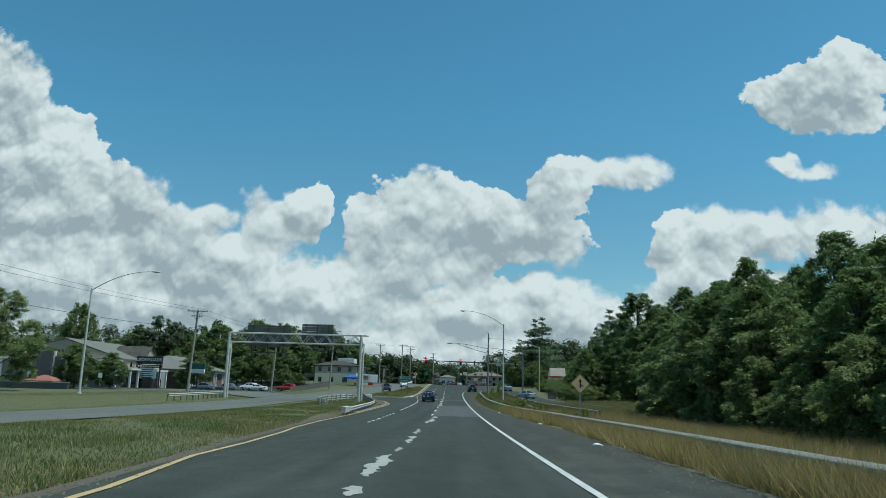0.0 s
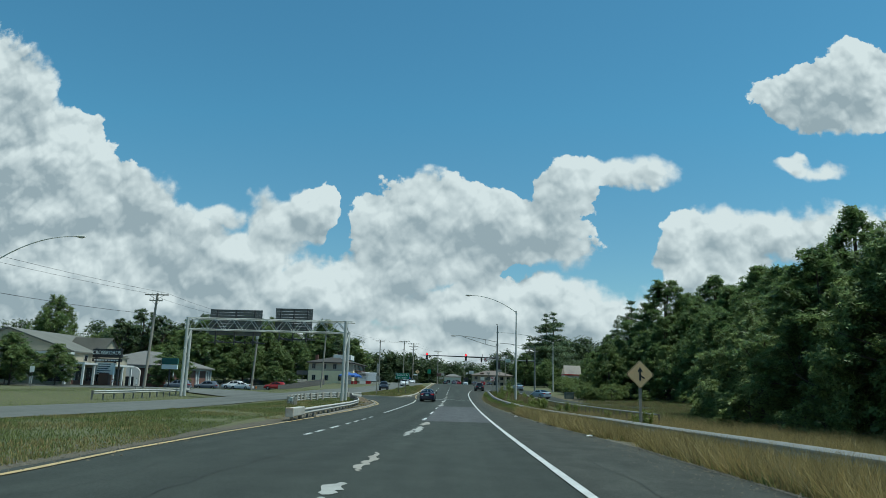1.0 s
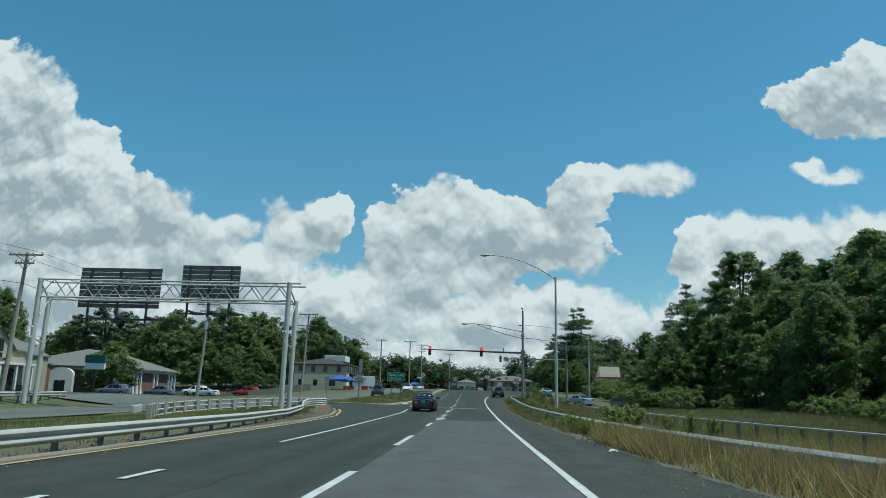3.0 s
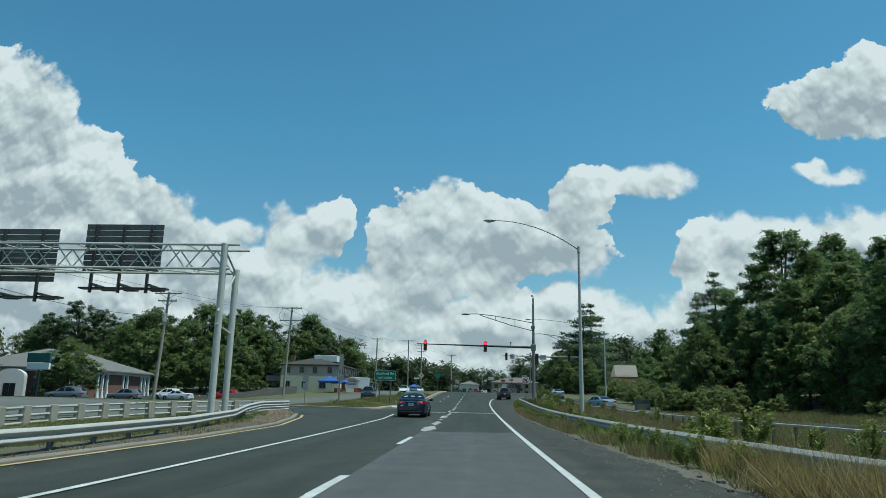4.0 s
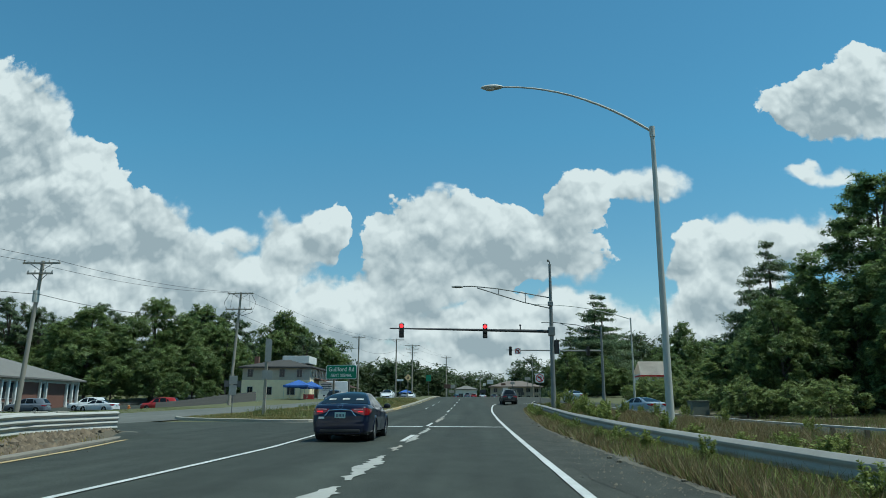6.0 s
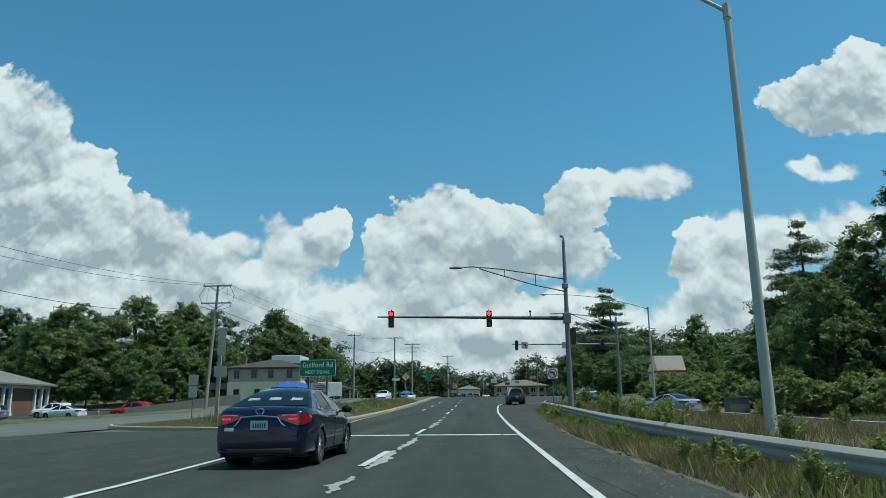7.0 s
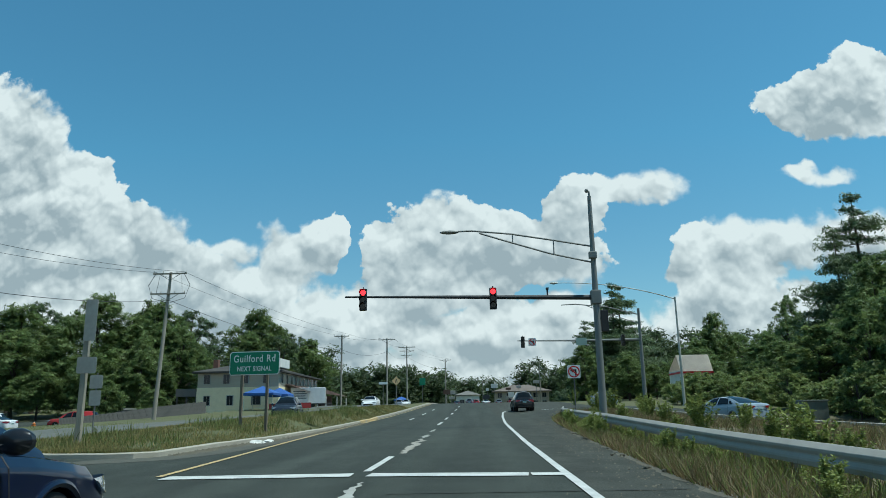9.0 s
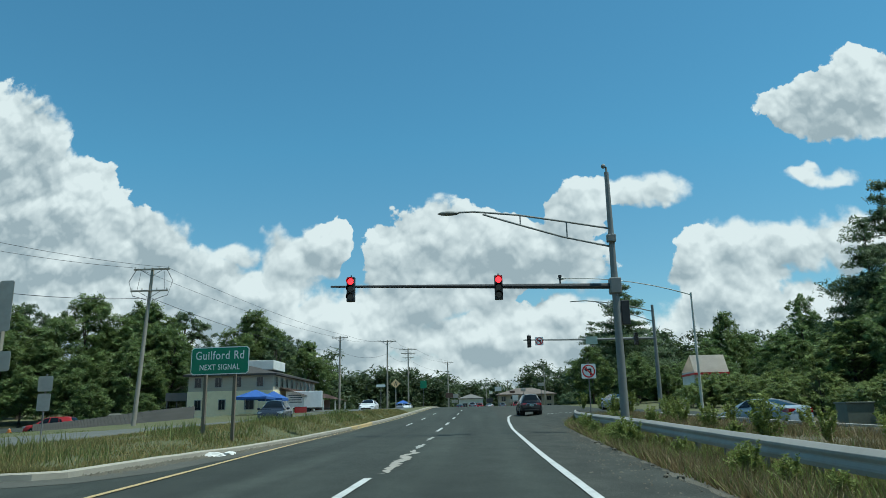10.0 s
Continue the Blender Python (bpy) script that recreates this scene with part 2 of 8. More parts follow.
def worn(m, streak=0.22, mottle=0.16, speck=0.22):
    """Lengthwise wheel streaks, mottling and stone specks over a paving material."""
    n, l = m.node_tree.nodes, m.node_tree.links
    p = n["Principled BSDF"]
    p.inputs["Specular IOR Level"].default_value = 0.22
    base = p.inputs["Base Color"].links[0].from_socket
    tc = n.new("ShaderNodeTexCoord")
    for stretch, detail, amount in (((1.1, 0.02, 1), 3.0, streak), ((1.6, 0.9, 1), 5.0, mottle), ((34, 26, 1), 2.0, speck)):
        mp, t, r, mix = n.new("ShaderNodeMapping"), n.new("ShaderNodeTexNoise"), n.new("ShaderNodeMapRange"), n.new("ShaderNodeVectorMath")
        mp.inputs["Scale"].default_value = stretch
        l.new(tc.outputs["Object"], mp.inputs[0])
        l.new(mp.outputs[0], t.inputs["Vector"])
        t.inputs["Scale"].default_value, t.inputs["Detail"].default_value = 1.0, detail
        l.new(t.outputs[0], r.inputs[0])
        r.inputs[1].default_value, r.inputs[2].default_value = 0.3, 0.7
        r.inputs[3].default_value, r.inputs[4].default_value = 1 - amount, 1 + amount
        mix.operation = "SCALE"
        l.new(base, mix.inputs[0])
        l.new(r.outputs[0], mix.inputs["Scale"])
        base = mix.outputs[0]
    l.new(base, p.inputs["Base Color"])


def plain_material(name, color, rough=0.5, metal=0.0, glow=0.0, coat=0.0):
    m = bpy.data.materials.new(name)
    m.use_nodes = True
    p = m.node_tree.nodes["Principled BSDF"]
    p.inputs["Base Color"].default_value = (*color, 1)
    p.inputs["Roughness"].default_value, p.inputs["Metallic"].default_value = rough, metal
    p.inputs["Coat Weight"].default_value = coat
    if glow:
        p.inputs["Emission Color"].default_value = (*color, 1)
        p.inputs["Emission Strength"].default_value = glow
    return m


ASPHALT = material("asphalt", (0.0315, 0.0368, 0.0302), 0.85, second=(0.0475, 0.054, 0.045), scale=0.3, fine=38.0, amount=0.75, bump=0.6, bump_scale=90, stretch=(1, 0.25, 1))
SHOULDER = material("shoulder_asphalt", (0.0378, 0.0412, 0.0341), 0.9, second=(0.0547, 0.0575, 0.0475), scale=0.5, fine=9.0, amount=0.9, bump=0.5, bump_scale=50, stretch=(1, 0.4, 1))
CONCRETE_PATCH = material("concrete_patch", (0.0945, 0.0972, 0.099), 0.88, second=(0.0693, 0.0725, 0.0731), scale=0.6, fine=14.0, amount=0.9, bump=0.5, bump_scale=45)
CONCRETE_ROAD = material("concrete_road", (0.133, 0.138, 0.123), 0.9, second=(0.0941, 0.0991, 0.0882), scale=0.3, fine=5.0, amount=0.8, bump=0.25, bump_scale=40, stretch=(1, 0.3, 1))
CONCRETE = material("concrete", (0.357, 0.34, 0.297), 0.9, second=(0.23, 0.212, 0.178), scale=1.4, fine=16.0, amount=0.9, bump=0.4, bump_scale=50)
CONCRETE_OLD = material("weathered_concrete", (0.37, 0.35, 0.295), 0.95, second=(0.22, 0.205, 0.17), scale=1.6, fine=14.0, amount=1.0, bump=0.5, bump_scale=40)
PAINT_WHITE = material("road_paint_white", (0.646, 0.654, 0.629), 0.7, second=(0.289, 0.297, 0.281), scale=2.6, fine=30.0, amount=0.8, bump=0.2)
PAINT_YELLOW = material("road_paint_yellow", (0.53, 0.37, 0.155), 0.7, second=(0.33, 0.255, 0.135), scale=1.2, fine=22.0, amount=0.9, bump=0.2)
DUSTY = material("dusty_asphalt", (0.105, 0.105, 0.0884), 0.95, second=(0.067, 0.0676, 0.0574), scale=0.9, fine=11.0, amount=1.0, bump=0.6, bump_scale=35, specular=0.2)
worn(ASPHALT)
worn(SHOULDER, 0.14, 0.24, 0.26)
worn(CONCRETE_ROAD, 0.15, 0.12, 0.12)
worn(CONCRETE_PATCH, 0.1, 0.15, 0.18)
TAR = material("crack_tar", (0.03, 0.032, 0.029), 0.9, second=(0.055, 0.057, 0.053), scale=2, fine=12, specular=0.2)
GRASS_GROUND = material("grass_ground", (0.068, 0.0802, 0.0286), 0.95, second=(0.109, 0.102, 0.0435), scale=0.45, fine=9.0, amount=1.0, bump=0.8, bump_scale=18)
DRY_GROUND = material("dry_ground", (0.128, 0.105, 0.06), 0.95, second=(0.0675, 0.066, 0.0315), scale=0.8, fine=7.0, amount=1.0, bump=0.8, bump_scale=22)
DIRT = material("gravel_dirt", (0.14, 0.128, 0.0978), 0.95, second=(0.085, 0.0799, 0.0595), scale=1.6, fine=14.0, amount=1.0, bump=0.9, bump_scale=30)
GALVANIZED = material("galvanized_steel", (0.53, 0.53, 0.48), 0.65, 0.05, second=(0.40, 0.40, 0.365), scale=1.2, fine=9.0, amount=0.8, bump=0.08)
RAIL_STEEL = material("weathered_rail_steel", (0.50, 0.49, 0.45), 0.6, 0.15, second=(0.34, 0.33, 0.295), scale=0.9, fine=8.0, amount=0.9, bump=0.1)
MAST_STEEL = material("dull_mast_steel", (0.235, 0.24, 0.228), 0.65, 0.1, second=(0.17, 0.175, 0.165), scale=1.2, fine=9.0, amount=0.8, bump=0.08)
BROWN_DIRT = material("brown_dirt", (0.118, 0.098, 0.066), 0.95, second=(0.066, 0.058, 0.039), scale=1.3, fine=12.0, amount=1.0, bump=0.9, bump_scale=28)
DULL_RAIL = material("dark_weathered_rail", (0.41, 0.395, 0.355), 0.8, 0.0, second=(0.26, 0.245, 0.212), scale=0.8, fine=7.0, amount=1.0, bump=0.1)
POST_STEEL = material("dull_post_steel", (0.22, 0.22, 0.21), 0.7, 0.3, second=(0.13, 0.12, 0.11), scale=2, fine=12, amount=0.8)
POST_TIMBER = material("dark_sign_post_timber", (0.20, 0.165, 0.12), 0.9, second=(0.12, 0.10, 0.075), scale=1.5, fine=12.0, amount=0.9, bump=0.4, stretch=(6, 6, 0.5))
POLE_WOOD = material("weathered_pole_wood", (0.36, 0.325, 0.27), 0.9, second=(0.23, 0.205, 0.17), scale=1.5, fine=12.0, amount=0.9, bump=0.4, stretch=(6, 6, 0.5))
DARK_METAL = material("dark_metal", (0.035, 0.037, 0.04), 0.55, 0.2, second=(0.06, 0.06, 0.06), scale=3, fine=14)
SIGN_BACK = material("sign_back_aluminium", (0.12, 0.125, 0.12), 0.6, 0.45, second=(0.10, 0.105, 0.10), scale=0.6, fine=5.0, amount=0.8)
CABLE = plain_material("black_cable", (0.02, 0.02, 0.02), 0.6)
LEAF_DARK = leaf_material("leaf_dark", (0.108, 0.164, 0.058), (0.20, 0.265, 0.094), 0.5, 6.5, 0.52)
LEAF_MID = leaf_material("leaf_mid", (0.1, 0.152, 0.0496), (0.192, 0.244, 0.084), 0.45, 6.5, 0.53)
LEAF_LIGHT = leaf_material("leaf_light", (0.165, 0.217, 0.0713), (0.255, 0.307, 0.112), 0.5, 9.0)
LEAF_EDGE = leaf_material("leaf_wood_edge", (0.168, 0.222, 0.080), (0.275, 0.33, 0.130), 0.5, 8.5, 0.5)
NEEDLE = leaf_material("needle_dark", (0.085, 0.125, 0.06), (0.14, 0.185, 0.085), 0.35, 7.5, 0.5)
DRY_GRASS = leaf_material("dry_grass", (0.376, 0.28, 0.116), (0.2, 0.168, 0.064), 0.4)
MIXED_GRASS = leaf_material("mixed_verge_grass", (0.135, 0.115, 0.05), (0.25, 0.175, 0.088), 0.3)
GREEN_GRASS = leaf_material("green_grass", (0.117, 0.164, 0.0422), (0.201, 0.201, 0.075), 0.4)
BARK = material("bark", (0.11, 0.085, 0.065), 0.95, second=(0.06, 0.05, 0.04), scale=2, fine=12, amount=1, bump=0.8, bump_scale=14, stretch=(4, 4, 0.8))


# ---- building helpers ----
def box(bm, middle, size, turn=0.0, bevel=0.0):
    """A box with its middle and size, turned about z by degrees."""
    made = bmesh.ops.create_cube(bm, size=1.0)["verts"]
    bmesh.ops.transform(bm, matrix=Matrix.Translation(middle) @ Matrix.Rotation(radians(turn), 4, "Z") @ Matrix.Diagonal((*size, 1)), verts=made)
    if bevel:
        edges = list({e for v in made for e in v.link_edges})
        bmesh.ops.bevel(bm, geom=edges, offset=bevel, segments=2, profile=0.5, affect="EDGES")


def rod(bm, a, b, r0, r1=None, sides=10):
    """A round bar from a to b, radius r0 to r1."""
    a, b = Vector(a), Vector(b)
    d = b - a
    m = Matrix.Translation((a + b) / 2) @ d.to_track_quat("Z", "Y").to_matrix().to_4x4()
    bmesh.ops.create_cone(bm, cap_ends=True, segments=sides, radius1=r0, radius2=r0 if r1 is None else r1, depth=d.length, matrix=m)


def chain(bm, points, radii, sides=8):
    """A bent round bar through points, one mesh."""
    rings = []
    pts = [Vector(p) for p in points]
    for i, p in enumerate(pts):
        d = (pts[min(i + 1, len(pts) - 1)] - pts[max(i - 1, 0)]).normalized()
        side = d.cross(Vector((0, 0, 1)))
        side = side.normalized() if side.length > 1e-3 else Vector((1, 0, 0))
        up = side.cross(d).normalized()
        r = radii if isinstance(radii, (int, float)) else radii[i]
        rings.append([bm.verts.new(p + r * (math.cos(k * 2 * math.pi / sides) * side + math.sin(k * 2 * math.pi / sides) * up)) for k in range(sides)])
    for a, b in zip(rings, rings[1:]):
        for k in range(sides):
            bm.faces.new((a[k], a[(k + 1) % sides], b[(k + 1) % sides], b[k]))
    bm.faces.new(rings[0][::-1])
    bm.faces.new(rings[-1])


def sheet(bm, rows):
    """A quad sheet over rows of points."""
    grid = [[bm.verts.new(p) for p in row] for row in rows]
    for a, b in zip(grid, grid[1:]):
        for i in range(len(a) - 1):
            bm.faces.new((a[i], a[i + 1], b[i + 1], b[i]))


def mesh_of(name, bm, mats, smooth=False):
    me = bpy.data.meshes.new(name)
    bmesh.ops.recalc_face_normals(bm, faces=bm.faces)
    bm.to_mesh(me)
    bm.free()
    for m in mats if isinstance(mats, (list, tuple)) else [mats]:
        me.materials.append(m)
    if smooth:
        me.shade_smooth()
        me.set_sharp_from_angle(angle=radians(35))
    return me


def thing(name, x, y, z, turn=0.0, label="", category="", group="", kind=""):
    ob = new(name)
    ob.matrix_world = pose(x, y, z, 0, 0, turn)
    ob.empty_display_size = 0.2
    return tagged(ob, label, category, group, kind)


def part(name, bm, mat, parent, label="", smooth=False):
    ob = new(name, mesh_of(name, bm, mat, smooth))
    ob.parent = parent
    return tagged(ob, label)


def solid(name, bm, mat, label="", category="", group="", kind="", smooth=False):
    return tagged(new(name, mesh_of(name, bm, mat, smooth)), label, category, group, kind)


def raw_mesh(name, verts, faces, mat):
    """A mesh straight from arrays; all faces with the same number of corners."""
    me = bpy.data.meshes.new(name)
    verts, faces = np.asarray(verts, np.float32), np.asarray(faces, np.int32)
    me.vertices.add(len(verts))
    me.vertices.foreach_set("co", verts.ravel())
    k = faces.shape[1]
    me.loops.add(faces.size)
    me.loops.foreach_set("vertex_index", faces.ravel())
    me.polygons.add(len(faces))
    me.polygons.foreach_set("loop_start", np.arange(0, faces.size, k, dtype=np.int32))
    me.update(calc_edges=True)
    me.materials.append(mat)
    return me


# ---- ground and roads ----
XR = [(-60, 4.6), (9, 4.7), (36, 5.5), (50, 4.6), (72, 4.0), (90, 3.65), (108, 3.5), (125, 4.1), (140, 4.8), (148, 6.5), (160, 11), (178, 14), (215, 12.5), (400, 12.5)]
XL = [(-60, -4.4), (8, -5.6), (19, -6.6), (36, -7.7), (76, -7.75), (86, -8.2), (94, -9.5), (101, -11.2), (102.5, -12.6), (103.5, -18.0), (114.8, -17.5), (115.6, -9.0), (117.5, -7.95), (121.8, -7.65), (129, -7.0), (143, -6.85), (200, -6.6), (400, -6.6)]
ON = [(-60, -17.5), (60, -17.8), (85, -19.2), (100, -18.5), (117, -16.6), (125, -15.6), (145, -12.8), (165, -10.6), (190, -9.4), (400, -9.0)]
OF = [(-60, -24.3), (35, -24.6), (60, -26), (100, -26.6), (143, -25.5), (165, -21.5), (190, -19), (400, -18)]


def ribbon(bm, left, right, y0, y1, step=2.0, lift=0.03, columns=6):
    rows, y = [], y0
    while y < y1 + 1e-6:
        a = left if isinstance(left, (int, float)) else table(y, left)
        b = right if isinstance(right, (int, float)) else table(y, right)
        rows.append([(a + (b - a) * i / columns, y, land(a + (b - a) * i / columns, y) + lift) for i in range(columns + 1)])
        y += step
    sheet(bm, rows)


def ground_lines():
    xs = [-2500, -1200, -600, -300, -180, -120, -90, -70, -55, -45, -38]
    xs += [-95 + 2.5 * i for i in range(25)]
    xs += [x * 0.9 for x in range(-38, 31)] + [30, 36, 45, 60, 90, 150, 300, 700, 1500, 2500]
    ys = [-900, -400, -200, -120, -80] + [-60 + 1.5 * i for i in range(0, 215)] + [270, 290, 320, 370, 450, 600, 900, 1500, 2600, 4000]
    return sorted(set(xs)), sorted(set(ys))


gx, gy = ground_lines()
verts = []
for yy in gy:
    for xx in gx:
        paved = (table(yy, XL) < xx < table(yy, XR)) or (table(yy, ON) > xx > table(yy, OF))
        verts.append((xx, yy, land(xx, yy) - (0.05 if paved else 0.0) + (0 if paved else 0.035 * noise.noise((xx * 0.6, yy * 0.6, 0)))))
nx = len(gx)
faces = [(j * nx + i, j * nx + i + 1, (j + 1) * nx + i + 1, (j + 1) * nx + i) for j in range(len(gy) - 1) for i in range(nx - 1)]
ground = tagged(new("ground", raw_mesh("ground", verts, faces, GRASS_GROUND)), "patchy dry green grass on rough ground", "ground", kind="structure")

bm = bmesh.new()
ribbon(bm, XL, 1.9, -60, 300, 1.0)
tagged(solid("road", bm, ASPHALT, smooth=True), "worn grey asphalt main carriageway", "road", kind="structure")
bm = bmesh.new()
ribbon(bm, 1.9, XR, -60, 300, 1.0, columns=4)
tagged(solid("road_shoulder", bm, SHOULDER, smooth=True), "rough grey asphalt shoulder with gravel edge", "road shoulder", kind="structure")
bm = bmesh.new()
ribbon(bm, OF, ON, -60, 300, 2.0)
tagged(solid("opposite_road", bm, CONCRETE_ROAD, smooth=True), "pale concrete carriageway for oncoming traffic", "road", kind="structure")
bm = bmesh.new()
ribbon(bm, -1.72, 1.72, 50.7, 83.4, 1.0, 0.036, 4)
tagged(solid("road_patch", bm, CONCRETE_PATCH, smooth=True), "lighter grey resurfaced patch in the lane", "road patch", kind="structure")
RAMP_L = [(98, 25), (106, 18), (116, 13.6), (128, 12.3), (140, 12.0), (160, 10.8), (178, 9)]
bm = bmesh.new()
ribbon(bm, RAMP_L, [(98, 31), (106, 24), (116, 19.4), (128, 18), (140, 17.8), (160, 17), (178, 14.2)], 98, 176, 2.0, 0.05)
tagged(solid("ramp_road", bm, ASPHALT, smooth=True), "grey asphalt ramp beside the main road", "road", kind="structure")
bm = bmesh.new()
ribbon(bm, [(96, -60), (112, -70), (118, -34), (121, -27.5)], [(96, -26.4), (118, -26.2), (121, -26)], 96, 121, 1.5, 0.035)
tagged(solid("driveway", bm, CONCRETE_ROAD, smooth=True), "pale concrete driveway into the shopping centre", "driveway", kind="structure")
bm = bmesh.new()
ribbon(bm, [(100, -95), (190, -95)], [(100, -44), (135, -42), (150, -40), (190, -40)], 104, 190, 1.5, 0.09, 24)
tagged(solid("parking_lot", bm, ASPHALT, smooth=True), "grey asphalt car park before the shops", "car park", kind="structure")
bm = bmesh.new()
ribbon(bm, [(190, -60), (230, -60)], [(190, -20.5), (230, -19)], 190.5, 232, 3.0, 0.03)
tagged(solid("forecourt", bm, CONCRETE_ROAD, smooth=True), "pale paved forecourt before the roadside shop", "forecourt", kind="structure")


def stripe(name, points, width, mat, label, lift=0.045, step=1.0):
    """A painted line along (x, y) points, resampled."""
    pts = []
    for (x0, y0), (x1, y1) in zip(points, points[1:]):
        n = max(1, int(math.hypot(x1 - x0, y1 - y0) / step))
        pts += [(x0 + (x1 - x0) * i / n, y0 + (y1 - y0) * i / n) for i in range(n)]
    pts.append(points[-1])
    bm, rows = bmesh.new(), []
    for i, (x, y) in enumerate(pts):
        (xa, ya), (xb, yb) = pts[max(0, i - 1)], pts[min(len(pts) - 1, i + 1)]
        d = math.hypot(xb - xa, yb - ya) or 1
        px, py = (yb - ya) / d, -(xb - xa) / d
        w = width / 2 * (1 + 0.12 * noise.noise((x * 3, y * 1.7, 3)))
        rows.append([(x - px * w, y - py * w, land(x - px * w, y - py * w) + lift), (x + px * w, y + py * w, land(x + px * w, y + py * w) + lift)])
    sheet(bm, rows)
    return tagged(solid(name, bm, mat), label, "road marking", kind="structure")


stripe("edge_line", [(1.8, -60), (1.8, 120), (1.9, 138), (2.2, 150), (2.6, 160), (3.0, 164), (4.2, 164.5), (7.5, 158)], 0.15, PAINT_WHITE, "solid white painted edge line")
stripe("stop_line", [(-5.3, 110.15), (-1.95, 110.25)], 0.58, PAINT_WHITE, "worn white painted stop line", step=0.4)
stripe("stop_line", [(-1.65, 110.25), (1.15, 110.0)], 0.58, PAINT_WHITE, "worn white painted stop line", step=0.4)
stripe("stop_line", [(1.2, 110.0), (1.78, 110.0)], 0.5, PAINT_WHITE, "worn white painted stop line", step=0.4)
stripe("yellow_edge_line", [(-4.0, -60), (-4.9, 4), (-5.2, 8.4), (-6.0, 14), (-6.2, 19), (-6.6, 25), (-7.0, 29), (-7.35, 37), (-7.45, 60), (-7.45, 75), (-7.75, 85), (-9.2, 94.5), (-10.7, 101.4)], 0.14, PAINT_YELLOW, "faded yellow painted edge line")
stripe("yellow_edge_line", [(-5.5, 110.4), (-5.85, 116), (-6.2, 122), (-6.43, 128), (-6.56, 141), (-6.6, 147), (-6.45, 160), (-6.3, 260)], 0.13, PAINT_YELLOW, "faded yellow painted edge line beside the kerb")
for y0, y1 in ((36.4, 37.5), (38.2, 39.6), (41, 43), (44.8, 46), (47.3, 48.6), (50, 51.2), (53, 54.4)):
    stripe("turn_lane_dash", [(-4.75, y0), (-4.75, y1)], 0.14, PAINT_WHITE, "short white painted dash of the turn lane")
stripe("turn_lane_line", [(-4.85, 62), (-4.85, 96), (-5.2, 104)], 0.13, PAINT_WHITE, "solid white painted turn lane line")
for y0, y1 in ((51.4, 55.0), (61.9, 65.5), (64.6, 66.9), (75.0, 78.6), (98.9, 102.8), (101.4, 102.7), (110.9, 114.7), (136.5, 141), (146, 150), (158, 162), (170, 174), (184, 188)):
    stripe("lane_dash", [(-1.78, y0), (-1.76, y1)], 0.15, PAINT_WHITE, "worn white painted lane dash", step=0.5)
for y0, y1, x in ((146, 150, -4.2), (158, 162, -4.2), (172, 176, -4.2)):
    stripe("lane_dash", [(x, y0), (x, y1)], 0.13, PAINT_WHITE, "worn white painted lane dash", step=0.5)


PATCH_PALE = material("worn_pale_filler", (0.42, 0.42, 0.385), 0.9, second=(0.22, 0.22, 0.2), scale=1.6, fine=13.0, amount=1.0, bump=0.4, bump_scale=40)


def blotch(x, y0, y1, width, seed):
    """A ragged white patch on the lane line, from y0 to y1."""
    rng = random.Random(seed)
    n = max(5, int((y1 - y0) / 0.18))
    bm, rows = bmesh.new(), []
    for i in range(n + 1):
        f = i / n
        y = y0 + (y1 - y0) * f
        w = width * math.sin(math.pi * min(0.97, max(0.03, f))) ** 0.5 * (0.4 + 0.5 * rng.random())
        mid = x + 0.14 * noise.noise((y * 0.9, seed, 0)) + (rng.random() - 0.5) * 0.1
        rows.append([(mid - w / 2, y, land(mid, y) + 0.041), (mid + w / 2, y + (rng.random() - 0.5) * 0.12, land(mid, y) + 0.041)])
    sheet(bm, rows)
    return tagged(solid("paint_patch", bm, CONCRETE if seed % 3 == 0 else PATCH_PALE), "ragged pale filler patch on the lane line", "road patch", kind="structure")


for k, (x, y0, y1, w) in enumerate(((-1.75, 5.2, 7.0, .35), (-1.8, 8.2, 9.4, .42), (-1.9, 10.8, 15.8, .5), (-1.8, 16.9, 18.6, .25), (-1.72, 20.5, 23, .28), (-1.72, 23.2, 24.6, .45), (-1.75, 26.2, 30.4, .28), (-1.7, 37.4, 41, .35),
                                    (-1.5, 39.5, 44.6, .45), (-1.45, 45.6, 49.4, .55), (-1.6, 82.6, 87.6, .7), (-1.62, 88.4, 93.4, .5), (-1.62, 95, 97.2, .3), (-1.58, 98.4, 103, .35), (-1.55, 103.2, 109, .3), (-1.62, 115.6, 123, .38), (-1.64, 123.6, 126, .3), (-1.66, 128.4, 131, .2))):
    blotch(x, y0, y1, w, k)
for k, (x0, x1, y) in enumerate(((-1.0, 3.2, 107.5), (-2.6, 2.2, 137.5), (-0.2, 0.5, 135))):
    stripe("tar_seam", [(x0, y), (x1, y + 0.1)], 0.06, TAR, "dark tar seam across the lane", 0.044, 0.4)


def crack(x, y0, y1, drift, seed, width=0.035):
    """A wandering crack along the road from (x, y0)."""
    rg = random.Random(seed)
    pts, wander = [], 0.0
    n = max(3, int((y1 - y0) / 0.7))
    for i in range(n + 1):
        wander += (rg.random() - 0.5) * 0.22
        pts.append((x + drift * i / n + wander, y0 + (y1 - y0) * i / n))
    stripe("road_crack", pts, width * 0.6, TAR, "thin dark crack in the asphalt", 0.042, 0.7)


